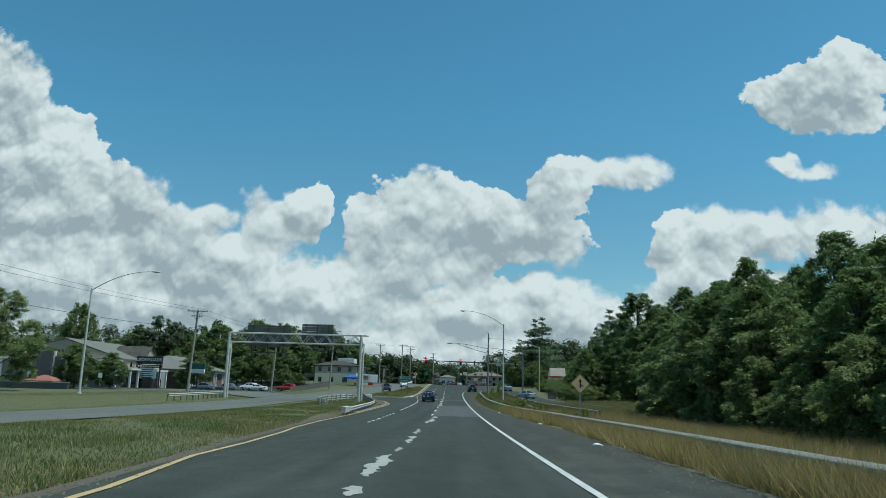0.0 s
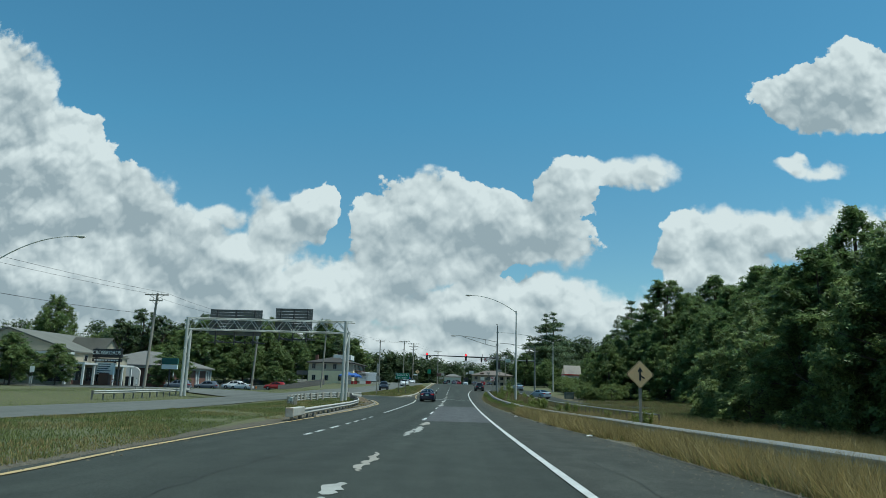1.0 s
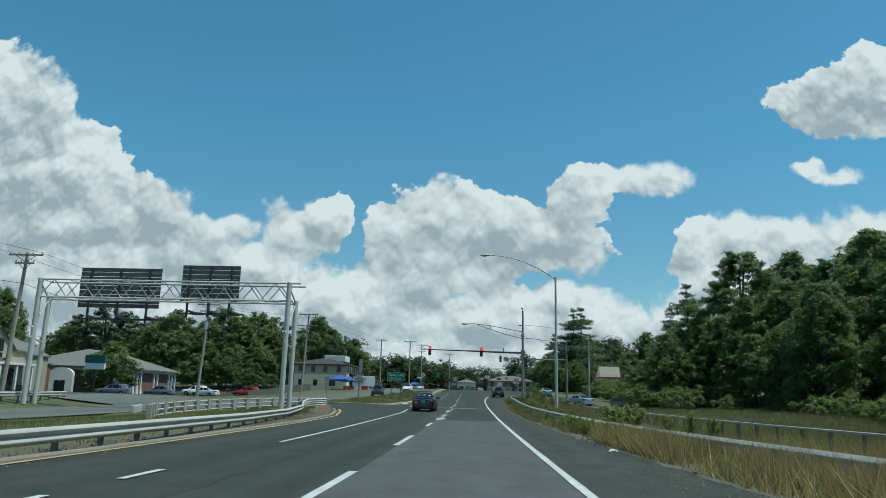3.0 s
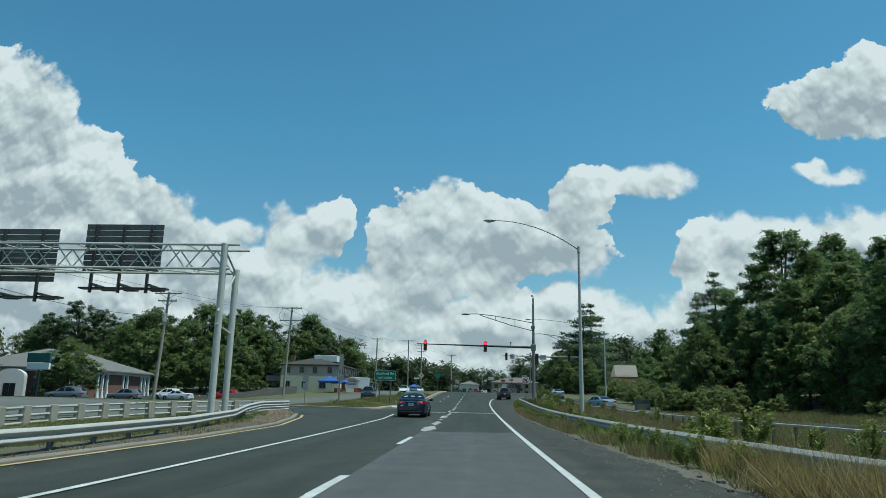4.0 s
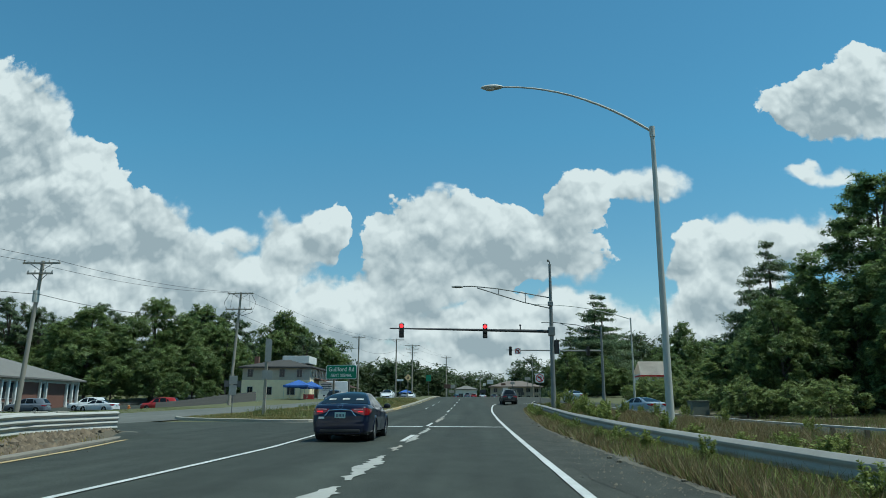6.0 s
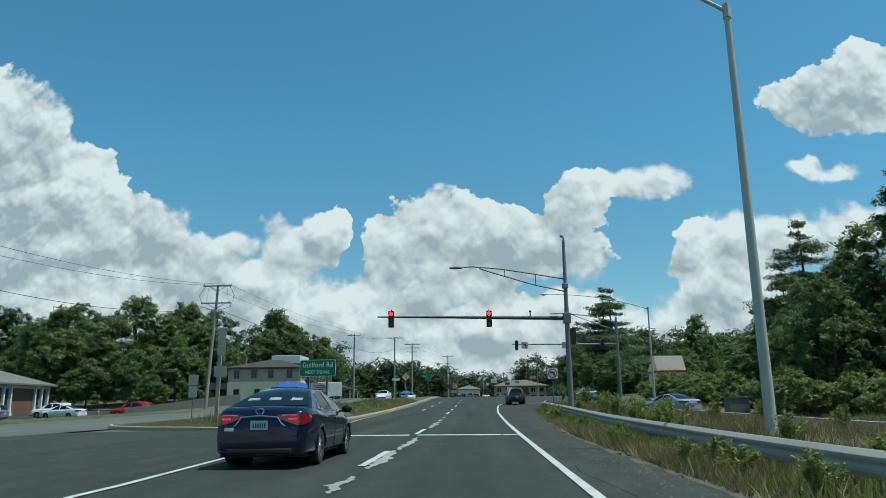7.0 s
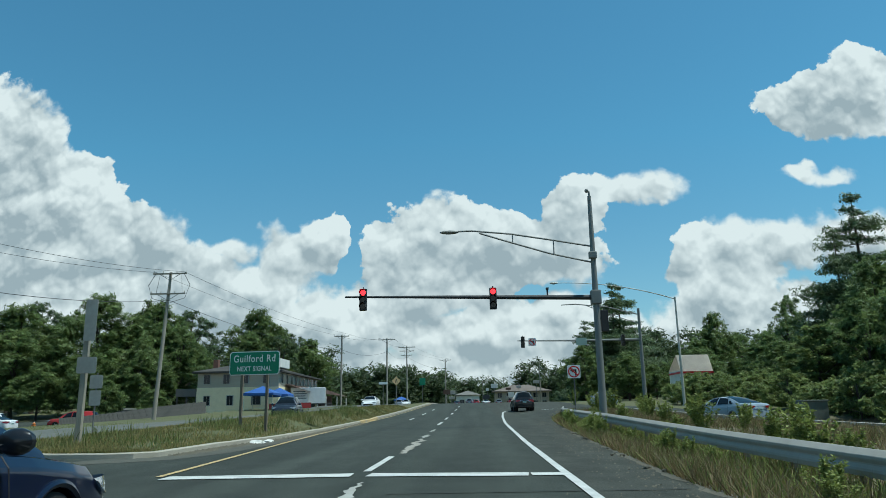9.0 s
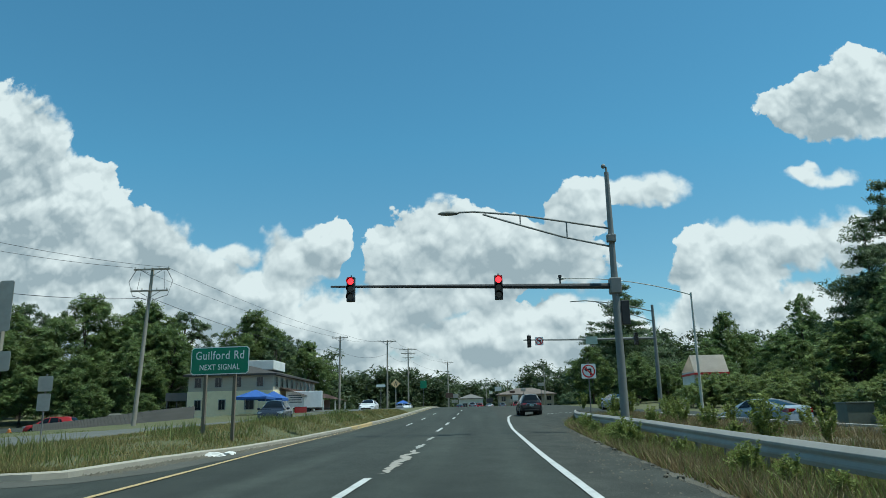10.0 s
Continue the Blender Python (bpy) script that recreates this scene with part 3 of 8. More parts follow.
for k, (x, y0, y1, drift, w) in enumerate(((-3.5, 10, 34, -0.5, 0.022), (-4.5, 16, 27, -0.9, 0.018), (-3.0, 40, 66, 0.1, 0.02), (2.9, 22, 47, 0.5, 0.02), (2.7, 74, 104, 0.1, 0.02), (-6.2, 80, 98, -0.6, 0.02), (-3.4, 114, 150, 0.1, 0.02), (0.15, 118, 146, 0.1, 0.018), (2.8, 116, 138, 0.5, 0.02))):
    crack(x, y0, y1, drift, 40 + k, w)

# ---- verges ----
bm = bmesh.new()
ribbon(bm, [(y, x - 0.12) for y, x in XR if y < 150] + [(150, 8.0)], [(-60, 20.5), (66, 20.5), (80, 27), (100, 32), (125, 31), (140, 25), (150, 20)], -60, 149, 1.0, 0.022, 14)
tagged(solid("verge", bm, DRY_GROUND, smooth=True), "dry straw-coloured grass verge with weeds", "verge", kind="structure")
bm = bmesh.new()
ribbon(bm, [(-60, -4.75), (8, -5.95), (19, -6.95), (36, -8.2), (76, -8.9), (94, -11.2), (101, -12.2)], [(y, x + 0.35) for y, x in XL if y < 102], -60, 101, 1.0, 0.026, 4)
tagged(solid("dirt_strip", bm, BROWN_DIRT, smooth=True), "bare brown dirt strip along the median", "verge", kind="structure")

def ragged(bm, edge, inside, outside, y0, y1, lift, step=0.5):
    """A strip along an edge line with uneven sides."""
    rows, y = [], y0
    while y < y1:
        x = table(y, edge)
        a = x - inside * (0.75 + 0.9 * noise.noise((y * 0.8, 3.1, 0)) + 0.5 * noise.noise((y * 3.1, 1.7, 0)))
        b = x + outside
        rows.append([(a + (b - a) * i / 3, y, land(a + (b - a) * i / 3, y) + lift) for i in range(4)])
        y += step
    sheet(bm, rows)


bm = bmesh.new()
ragged(bm, XR, 0.24, 0.16, -20, 146, 0.034, 0.3)
tagged(solid("gravel_edge", bm, DIRT, smooth=True), "ragged gravel edge between shoulder and dry grass", "verge", kind="structure")


# ---- kerbs ----
def kerb(points, label, height=0.18, width=0.16, step=1.0, mat=None):
    pts = []
    for (x0, y0), (x1, y1) in zip(points, points[1:]):
        n = max(1, int(math.hypot(x1 - x0, y1 - y0) / step))
        pts += [(x0 + (x1 - x0) * i / n, y0 + (y1 - y0) * i / n) for i in range(n)]
    pts.append(points[-1])
    bm, rows = bmesh.new(), []
    for i, (x, y) in enumerate(pts):
        (xa, ya), (xb, yb) = pts[max(0, i - 1)], pts[min(len(pts) - 1, i + 1)]
        d = math.hypot(xb - xa, yb - ya) or 1
        px, py = (yb - ya) / d, -(xb - xa) / d
        z = road_z(y)
        h = height * (1 + 0.12 * noise.noise((x, y * 0.7, 1)))
        sect = ((width / 2 + 0.02, -0.22), (width / 2, h - 0.03), (width / 2 - 0.03, h), (-width / 2, h), (-width / 2, -0.22))
        rows.append([(x + px * o, y + py * o, z + dz) for o, dz in sect])
    sheet(bm, rows)
    for row in (rows[0], rows[-1]):
        bm.faces.new([bm.verts.new(p) for p in row])
    bmesh.ops.remove_doubles(bm, verts=bm.verts, dist=0.001)
    return tagged(solid("kerb", bm, mat or CONCRETE, smooth=True), label, "kerb", kind="structure")


KERB_OLD = material("dirty_kerb", (0.243, 0.221, 0.18), 0.95, second=(0.144, 0.131, 0.104), scale=1.3, fine=11.0, amount=1.0, bump=0.5, bump_scale=40)
ISLAND_WEST = [(115.6, -10.6), (116.6, -14.0), (118.2, -16.3), (120.5, -16.4), (125, -15.6), (145, -12.9), (165, -10.7), (190, -9.5), (250, -9.1)]
ISLAND_EAST = [(115.6, -8.6), (115.9, -8.15), (117.5, -8.0), (119.8, -7.95), (121.8, -7.7), (123.2, -7.48), (129, -7.08), (136, -7.0), (143, -6.96), (250, -7.1)]


def island_z(x, y):
    """Height of the island's soil: a low crown between its kerbs."""
    a, b = table(y, ISLAND_WEST), table(y, ISLAND_EAST)
    crown = (0.28 + 0.22 * ease(121, 131, y) + 0.10 * ease(131, 146, y)) * (1 - 0.8 * ease(160, 190, y)) * ease(115.4, 122.5, y)
    rise = ease(0, min(1.8, 0.4 * (b - a)), b - x) * ease(0, min(4.6, 0.6 * (b - a)), x - a)
    return land(x, y) + 0.13 + crown * rise + 0.03 * noise.noise((x * 0.9, y * 0.9, 4))


KERB_PALE = material("sun_bleached_kerb", (0.42, 0.39, 0.32), 0.95, second=(0.27, 0.25, 0.2), scale=1.1, fine=10.0, amount=1.0, bump=0.5, bump_scale=40)
ISLAND_R = [(-17.6, 120.5), (-16.4, 118.2), (-14.0, 116.6), (-10.6, 115.6), (-9.1, 115.35), (-8.4, 115.45), (-8.02, 115.9), (-7.9, 117.5), (-7.85, 119.8), (-7.6, 121.8), (-7.38, 123.2), (-6.98, 129), (-6.9, 136), (-6.86, 142.5), (-6.74, 145.5), (-6.8, 147.5), (-7.0, 150), (-7.0, 250)]
kerb(ISLAND_R, "chipped concrete kerb of the grass island", mat=KERB_PALE)
kerb([(-6.87, 141.5), (-6.84, 143.5), (-6.73, 145.5), (-6.79, 147.5), (-6.98, 150)], "kerb nose painted yellow at the island", 0.195, 0.19, 1.0, PAINT_YELLOW)
kerb([(-7.55, 52), (-7.7, 76), (-8.2, 86), (-9.5, 94), (-11.0, 101), (-11.6, 102.6), (-12.8, 103.4)], "low weathered concrete kerb of the median", 0.11, 0.2, 1.0, KERB_OLD)
bm = bmesh.new()
rows, yy = [], 115.6
while yy < 250:
    x0, x1 = table(yy, ISLAND_WEST), table(yy, ISLAND_EAST)
    rows.append([(x0 + (x1 - x0) * i / 12, yy, island_z(x0 + (x1 - x0) * i / 12, yy)) for i in range(13)])
    yy += 0.7
sheet(bm, rows)
tagged(solid("median_island", bm, GRASS_GROUND, smooth=True), "raised grass island between the carriageways", "traffic island", kind="structure")


bm = bmesh.new()
ribbon(bm, [(113.4, -9.4), (115.2, -9.3), (115.9, -8.0), (117.5, -7.86), (119.8, -7.8), (121.8, -7.56), (123.2, -7.33), (129, -6.93), (136, -6.85), (142.5, -6.82)], [(113.4, -9.2), (114.6, -7.2), (117, -6.5), (122, -6.32), (133, -6.6), (142.5, -6.72)], 113.6, 142.4, 0.6, 0.036, 6)
tagged(solid("dirt_strip", bm, DUSTY, smooth=True), "bare gravelly dirt strip between kerb and yellow line", "verge", kind="structure")


# ---- guardrails ----
W_BEAM = [(0.0, 0.155), (0.02, 0.148), (0.078, 0.098), (0.083, 0.085), (0.078, 0.072), (0.012, 0.012), (0.012, -0.004), (0.078, -0.064), (0.083, -0.080), (0.078, -0.096), (0.02, -0.148), (0.0, -0.155)]


def along(points, step):
    """Points (x, y, z) spaced evenly along a polyline."""
    out, left = [], 0.0
    for a, b in zip(points, points[1:]):
        a, b = Vector(a), Vector(b)
        d = (b - a).length
        s = left
        while s < d:
            out.append(a + (b - a) * (s / d))
            s += step
        left = s - d
    out.append(Vector(points[-1]))
    return out


FLAT_BEAM = [(-0.070, 0.140), (-0.055, 0.164), (-0.030, 0.168), (-0.022, 0.166), (0.052, 0.098), (0.056, 0.090), (0.056, 0.060), (0.050, 0.045), (0.028, 0.010), (0.028, -0.010), (0.050, -0.055), (0.054, -0.085), (0.034, -0.150), (0.0, -0.155)]


def beam_piece(pts, side, section=W_BEAM, thick=0.014):
    bm, rows = bmesh.new(), []
    for i, p in enumerate(pts):
        d = pts[min(i + 1, len(pts) - 1)] - pts[max(i - 1, 0)]
        n = Vector((d.y, -d.x, 0)).normalized() * side
        ring = [p + n * o + Vector((0, 0, h - 0.155)) for o, h in section] + [p + n * (o - thick) + Vector((0, 0, h - 0.155)) for o, h in section[::-1]]
        rows.append(ring + [ring[0]])
    sheet(bm, rows)
    bmesh.ops.remove_doubles(bm, verts=bm.verts, dist=0.0005)
    return bm


def guardrail(top_line, side, label, post_mat=POST_STEEL, bay=3.81, group="", steel=RAIL_STEEL, section=W_BEAM):
    """A W-beam rail whose upper edge follows top_line (x, y, z); side +1 turns its face to the right of the line."""
    first = top_line[0]
    rail = thing("guardrail", first[0], first[1], land(first[0], first[1]), 0, label, "guardrail", group)
    base = Vector((first[0], first[1], land(first[0], first[1])))
    pts = [p - base for p in along(top_line, bay / 4)]
    for i in range(0, len(pts) - 1, 4):
        seg = pts[i : i + 5]
        if len(seg) > 1:
            bm = beam_piece(seg, side, section)
            part("rail_beam", bm, steel, rail, smooth=section is W_BEAM)
    for i in range(0, len(pts), 2):
        p = pts[i]
        d = pts[min(i + 1, len(pts) - 1)] - pts[max(i - 1, 0)]
        n = Vector((d.y, -d.x, 0)).normalized() * side
        w = p + base
        low = land(w.x, w.y) - 0.1 - base.z
        turn = math.degrees(math.atan2(d.y, d.x))
        bm = bmesh.new()
        q = p - n * 0.12
        box(bm, (q.x, q.y, (low + p.z - 0.02) / 2), (0.12, 0.09, p.z - 0.02 - low), turn)
        part("post", bm, post_mat, rail)
        bm = bmesh.new()
        q = p - n * 0.035
        box(bm, (q.x, q.y, p.z - 0.16), (0.1, 0.07, 0.24), turn)
        part("spacer_block", bm, post_mat, rail)
    return rail


RAIL_R = [(y, x) for x, y in ((5.9, -25), (6.1, 0), (6.4, 9), (6.9, 17), (7.3, 30), (6.9, 48), (6.2, 58), (5.5, 71), (5.1, 85), (4.85, 97), (4.8, 110), (4.95, 124), (5.3, 140), (6.2, 147))]
RAIL_RZ = [(-25, 0.52), (70, 0.52), (97, 0.58), (110, 0.65), (124, 0.78), (147, 0.75)]
guardrail([(table(y, RAIL_R), y, road_z(y) + table(y, RAIL_RZ)) for y in [-25 + 4 * i for i in range(43)] + [147]], -1, "weathered galvanized W-beam guardrail among tall weeds", steel=DULL_RAIL, section=FLAT_BEAM)


def post_rail(top_line, label):
    """A thin dark box beam on short wooden posts."""
    first = top_line[0]
    base = Vector((first[0], first[1], land(first[0], first[1])))
    rail = thing("guardrail", *base, 0, label, "guardrail")
    pts = [p - base for p in along(top_line, 1.9)]
    for i, p in enumerate(pts):
        w = p + base
        low = land(w.x, w.y) - 0.1 - base.z
        bm = bmesh.new()
        box(bm, (p.x + 0.1, p.y, (low + p.z) / 2), (0.1, 0.1, p.z - low), 0, 0.01)
        part("post", bm, POST_TIMBER, rail)
        if i + 1 < len(pts):
            q = pts[i + 1]
            bm = bmesh.new()
            sheet(bm, [[(e.x + dx, e.y, e.z + dz) for dx, dz in ((-0.05, -0.01), (0.03, 0), (0.03, -0.07), (-0.05, -0.07), (-0.05, -0.01))] for e in (p, q)])
            part("rail_beam", bm, DULL_RAIL, rail)
    return rail


post_rail([(11.0, y, z) for y, z in ((54, 0.68), (70, 0.63), (92, 0.65), (105, 0.72), (120, 0.93), (130, 1.1), (140, 1.32), (150, 1.56))], "low dark rail on short wooden posts along the ramp")
LEFT_RAIL = [(-7.55, 49.2, 0.61), (-7.9, 58, 0.58), (-8.35, 70, 0.55), (-8.8, 78, 0.58), (-10.0, 86, 0.66), (-11.4, 92, 0.82), (-12.2, 97, 0.95), (-11.7, 101.4, 1.0)]
guardrail(LEFT_RAIL, 1, "galvanized W-beam guardrail on the grass median")
guardrail([(-11.35, 91.5, 0.51), (-12.2, 97, 0.65), (-11.7, 101.35, 0.70)], 1, "lower second rail at the flared guardrail end")
guardrail([(-28.6, 70, 0.85), (-28.8, 80, 0.92), (-29.5, 90, 0.98), (-31.5, 98, 1.02)], 1, "short galvanized guardrail before the gantry foot")

end = thing("guardrail_end_box", -7.58, 47.7, land(-7.58, 47.7), 2, "grey steel crash box with a rust-stained nose ending the guardrail", "crash box")
bm = bmesh.new()
box(bm, (0, 0, 0.42), (0.34, 2.9, 0.38), 0, 0.03)
part("box_body", bm, material("scuffed_grey_box", (0.50, 0.49, 0.44), 0.75, second=(0.36, 0.35, 0.30), scale=1.2, fine=9), end)
bm = bmesh.new()
box(bm, (0, -1.55, 0.42), (0.36, 0.2, 0.42), 0, 0.03)
part("nose_plate", bm, material("rusty_plate", (0.36, 0.25, 0.16), 0.8, second=(0.45, 0.42, 0.36), scale=2, fine=9), end, "rust-stained nose plate")
for yy in (-1.0, 0.9):
    bm = bmesh.new()
    box(bm, (0, yy, 0.11), (0.1, 0.12, 0.26))
    part("post", bm, POST_STEEL, end)

# Barrier of concrete posts and steel rails on the far side of the median
BARRIER = [(-13.2, 72.4, 0.72), (-14.6, 76, 0.72), (-15.6, 81, 0.78), (-15.8, 88, 0.86), (-15.0, 94, 0.95), (-13.2, 100.6, 1.0)]
barrier = thing("median_barrier", -13.2, 72.4, land(-13.2, 72.4), 0, "barrier of pale concrete posts with grey steel rails", "barrier")
bbase = Vector((-13.2, 72.4, land(-13.2, 72.4)))
bp = [p - bbase for p in along(BARRIER, 2.0)]
for i, p in enumerate(bp):
    d = bp[min(i + 1, len(bp) - 1)] - bp[max(i - 1, 0)]
    w = p + bbase
    low = land(w.x, w.y) - 0.05 - bbase.z
    bm = bmesh.new()
    box(bm, (p.x, p.y, (low + p.z) / 2), (0.5, 0.22, p.z - low), math.degrees(math.atan2(d.y, d.x)), 0.02)
    part("concrete_post", bm, CONCRETE_OLD, barrier)
    if i + 1 < len(bp):
        for dz in (-0.08, -0.34, -0.6):
            bm = bmesh.new()
            a, b = p + Vector((0, 0, dz)), bp[i + 1] + Vector((0, 0, dz))
            chain(bm, [a, (a + b) / 2, b], 0.055, 6)
            part("rail", bm, RAIL_STEEL, barrier)
plate = bmesh.new()
box(plate, (-0.1, -0.9, 0.45), (0.12, 2.2, 0.3), 18, 0.02)
part("slanted_end_plate", plate, GALVANIZED, barrier)


# ---- lamps ----
def street_lamp(x, y, z0, z1, tip, label, r=0.115, group="street lamps"):
    """A tapered pole with one curved arm to tip (x, y, z) and a flat head."""
    lamp = thing("street_lamp", x, y, z0, 0, label, "street lamp", group)
    h = z1 - z0
    bm = bmesh.new()
    rod(bm, (0, 0, 0.02), (0, 0, h), r, r * 0.55, 14)
    part("pole", bm, GALVANIZED, lamp, smooth=True)
    bm = bmesh.new()
    rod(bm, (0, 0, -0.1), (0, 0, 0.12), 0.24, 0.2, 12)
    part("base_plate", bm, GALVANIZED, lamp)
    t = Vector((tip[0] - x, tip[1] - y, tip[2] - z0))
    pts = []
    for i in range(13):
        f = i / 12
        pts.append(Vector((t.x * f, t.y * f, h - 0.15 + (t.z - h + 0.15) * (1 - (1 - f) ** 2.1))))
    bm = bmesh.new()
    chain(bm, pts, [0.055 - 0.025 * i / 12 for i in range(13)], 8)
    part("arm", bm, GALVANIZED, lamp, smooth=True)
    bm = bmesh.new()
    rod(bm, (0, 0, h - 0.35), (0, 0, h + 0.06), r * 0.75, r * 0.7, 10)
    part("clamp", bm, GALVANIZED, lamp)
    d = Vector((t.x, t.y, 0)).normalized()
    bm = bmesh.new()
    made = bmesh.ops.create_uvsphere(bm, u_segments=12, v_segments=8, radius=1.0)["verts"]
    bmesh.ops.transform(bm, matrix=Matrix.Translation(t + d * 0.1) @ d.to_track_quat("X", "Z").to_matrix().to_4x4() @ Matrix.Diagonal((0.45, 0.17, 0.1, 1)), verts=made)
    head = part("lamp_head", bm, GALVANIZED, lamp, smooth=True)
    bm = bmesh.new()
    made = bmesh.ops.create_uvsphere(bm, u_segments=10, v_segments=6, radius=1.0)["verts"]
    bmesh.ops.transform(bm, matrix=Matrix.Translation(t + d * 0.16 + Vector((0, 0, -0.05))) @ d.to_track_quat("X", "Z").to_matrix().to_4x4() @ Matrix.Diagonal((0.24, 0.13, 0.1, 1)), verts=made)
    part("lens", bm, plain_material("lamp_lens", (0.45, 0.46, 0.44), 0.2), head, "frosted lamp lens", True)
    return lamp


street_lamp(7.16, 102.7, land(7.16, 102.7), 11.5, (1.25, 103.1, 13.45), "tall galvanized street lamp with a curved arm behind the guardrail", 0.14)
street_lamp(20.4, 168, land(20.4, 168), 12.25, (8.6, 168, 14.0), "galvanized street lamp with a long arm over the ramp", 0.14)
street_lamp(-36.9, 68.6, land(-36.9, 68.6), 11.0, (-30.9, 69.2, 13.0), "galvanized street lamp on the grass beside the far road", 0.13)


# ---- traffic signals ----
SIGNAL_BLACK = material("signal_black", (0.012, 0.012, 0.013), 0.45, second=(0.022, 0.022, 0.022), scale=3, fine=20)
RED_LIT = plain_material("lit_red_lens", (1.0, 0.02, 0.03), 0.3, glow=2.6)
DARK_LENS = plain_material("dark_lens", (0.02, 0.02, 0.015), 0.2)


def signal_head(x, y, z, label, lit=True, turn=0.0, scale=1.0):
    """Three-lens signal head with its middle at (x, y, z), facing -y."""
    head = thing("traffic_light", x, y, z, turn, label, "traffic light", "red signals over the road")
    bm = bmesh.new()
    box(bm, (0, 0, 0), (0.36 * scale, 0.24 * scale, 1.08 * scale), 0, 0.03)
    body = part("housing", bm, SIGNAL_BLACK, head)
    for i, dz in enumerate((0.34, 0.0, -0.34)):
        bm = bmesh.new()
        rod(bm, (0, -0.115 * scale, dz * scale), (0, -0.15 * scale, dz * scale), 0.14 * scale, 0.13 * scale, 16)
        part("lens", bm, RED_LIT if i == 0 and lit else DARK_LENS, head, "glowing red lens" if i == 0 and lit else "unlit lens")
        bm = bmesh.new()
        rows = [[(0.165 * scale * math.cos(a), yy * scale, (dz + 0.165 * math.sin(a)) * scale) for yy in (-0.11, -0.34)] for a in [radians(-20 + 22 * k) for k in range(11)]]
        sheet(bm, rows)
        part("visor", bm, SIGNAL_BLACK, head)
    bm = bmesh.new()
    rod(bm, (0, 0.05, 0.54 * scale), (0, 0.05, 0.64 * scale), 0.03)
    part("hanger", bm, SIGNAL_BLACK, head)
    bm = bmesh.new()
    if turn:
        box(bm, (0.2, 0, 0.1), (0.3, 0.1, 0.12))
    else:
        box(bm, (0, 0.26, 0.12), (0.1, 0.5, 0.34))
    part("bracket", bm, SIGNAL_BLACK, head)
    return head


mz = land(6.5, 133)
mast = thing("signal_mast", 6.5, 133.0, mz, 0, "tall galvanized signal mast with an arm over the road", "signal mast")
bm = bmesh.new()
rod(bm, (0, 0, 0), (0, 0, 7.6 - mz), 0.19, 0.155, 16)
part("pole", bm, MAST_STEEL, mast, smooth=True)
bm = bmesh.new()
rod(bm, (0, 0, 7.6 - mz), (0, 0, 12.3 - mz), 0.145, 0.10, 14)
part("upper_pole", bm, MAST_STEEL, mast, smooth=True)
bm = bmesh.new()
rod(bm, (0, 0, 12.3 - mz), (0, 0, 12.55 - mz), 0.05)
bmesh.ops.create_uvsphere(bm, u_segments=8, v_segments=6, radius=0.11, matrix=Matrix.Translation((-0.12, 0, 12.6 - mz)))
part("camera_dome", bm, MAST_STEEL, mast)
bm = bmesh.new()
chain(bm, [(0, 0, 6.95 - mz), (-4, -0.3, 7.0 - mz), (-8, -0.65, 7.05 - mz), (-12.6, -1.0, 7.1 - mz)], [0.13, 0.11, 0.08, 0.045], 10)
part("signal_arm", bm, DARK_METAL, mast, "dark steel signal arm", True)
bm = bmesh.new()
box(bm, (0, 0, 6.95 - mz), (0.5, 0.5, 0.7), 0, 0.04)
part("arm_flange", bm, MAST_STEEL, mast)
bm = bmesh.new()
box(bm, (-0.05, -0.2, 9.1 - mz), (0.4, 0.3, 0.35), 0, 0.04)
part("junction_box", bm, MAST_STEEL, mast)
bm = bmesh.new()
chain(bm, [(0, 0, 9.6 - mz), (-2, -0.13, 9.95 - mz), (-4.2, -0.3, 10.3 - mz), (-6.2, -0.45, 10.48 - mz), (-7.0, -0.5, 10.45 - mz)], 0.045, 8)
part("lamp_arm_top", bm, MAST_STEEL, mast, smooth=True)
bm = bmesh.new()
chain(bm, [(0, 0, 8.75 - mz), (-2.2, -0.14, 9.25 - mz), (-4.2, -0.3, 9.85 - mz), (-5.8, -0.42, 10.35 - mz)], 0.045, 8)
part("lamp_arm_brace", bm, MAST_STEEL, mast, smooth=True)
for xx, za, zb in ((-2.0, 9.2, 9.95), (-4.1, 9.82, 10.28)):
    bm = bmesh.new()
    rod(bm, (xx, xx * 0.07, za - mz), (xx, xx * 0.07, zb - mz), 0.03)
    part("strut", bm, MAST_STEEL, mast)
bm = bmesh.new()
made = bmesh.ops.create_uvsphere(bm, u_segments=12, v_segments=8, radius=1.0)["verts"]
bmesh.ops.transform(bm, matrix=Matrix.Translation((-7.35, -0.5, 10.42 - mz)) @ Matrix.Diagonal((0.5, 0.18, 0.1, 1)), verts=made)
part("lamp_head", bm, MAST_STEEL, mast, smooth=True)
signal_head(-5.15, 131.75, 6.9, "black traffic light showing red, hung on the arm's outer end")
signal_head(1.29, 132.3, 6.9, "black traffic light showing red, hung near the mast")
signal_head(6.86, 133.0, 5.75, "black traffic light on the mast turned to the side road", False, 180)
bm = bmesh.new()
rod(bm, (-2.45, -0.2, 7.05 - mz), (-2.45, -0.2, 7.4 - mz), 0.04)
box(bm, (-2.45, -0.2, 7.42 - mz), (0.14, 0.14, 0.1))
part("sensor", bm, DARK_METAL, mast)

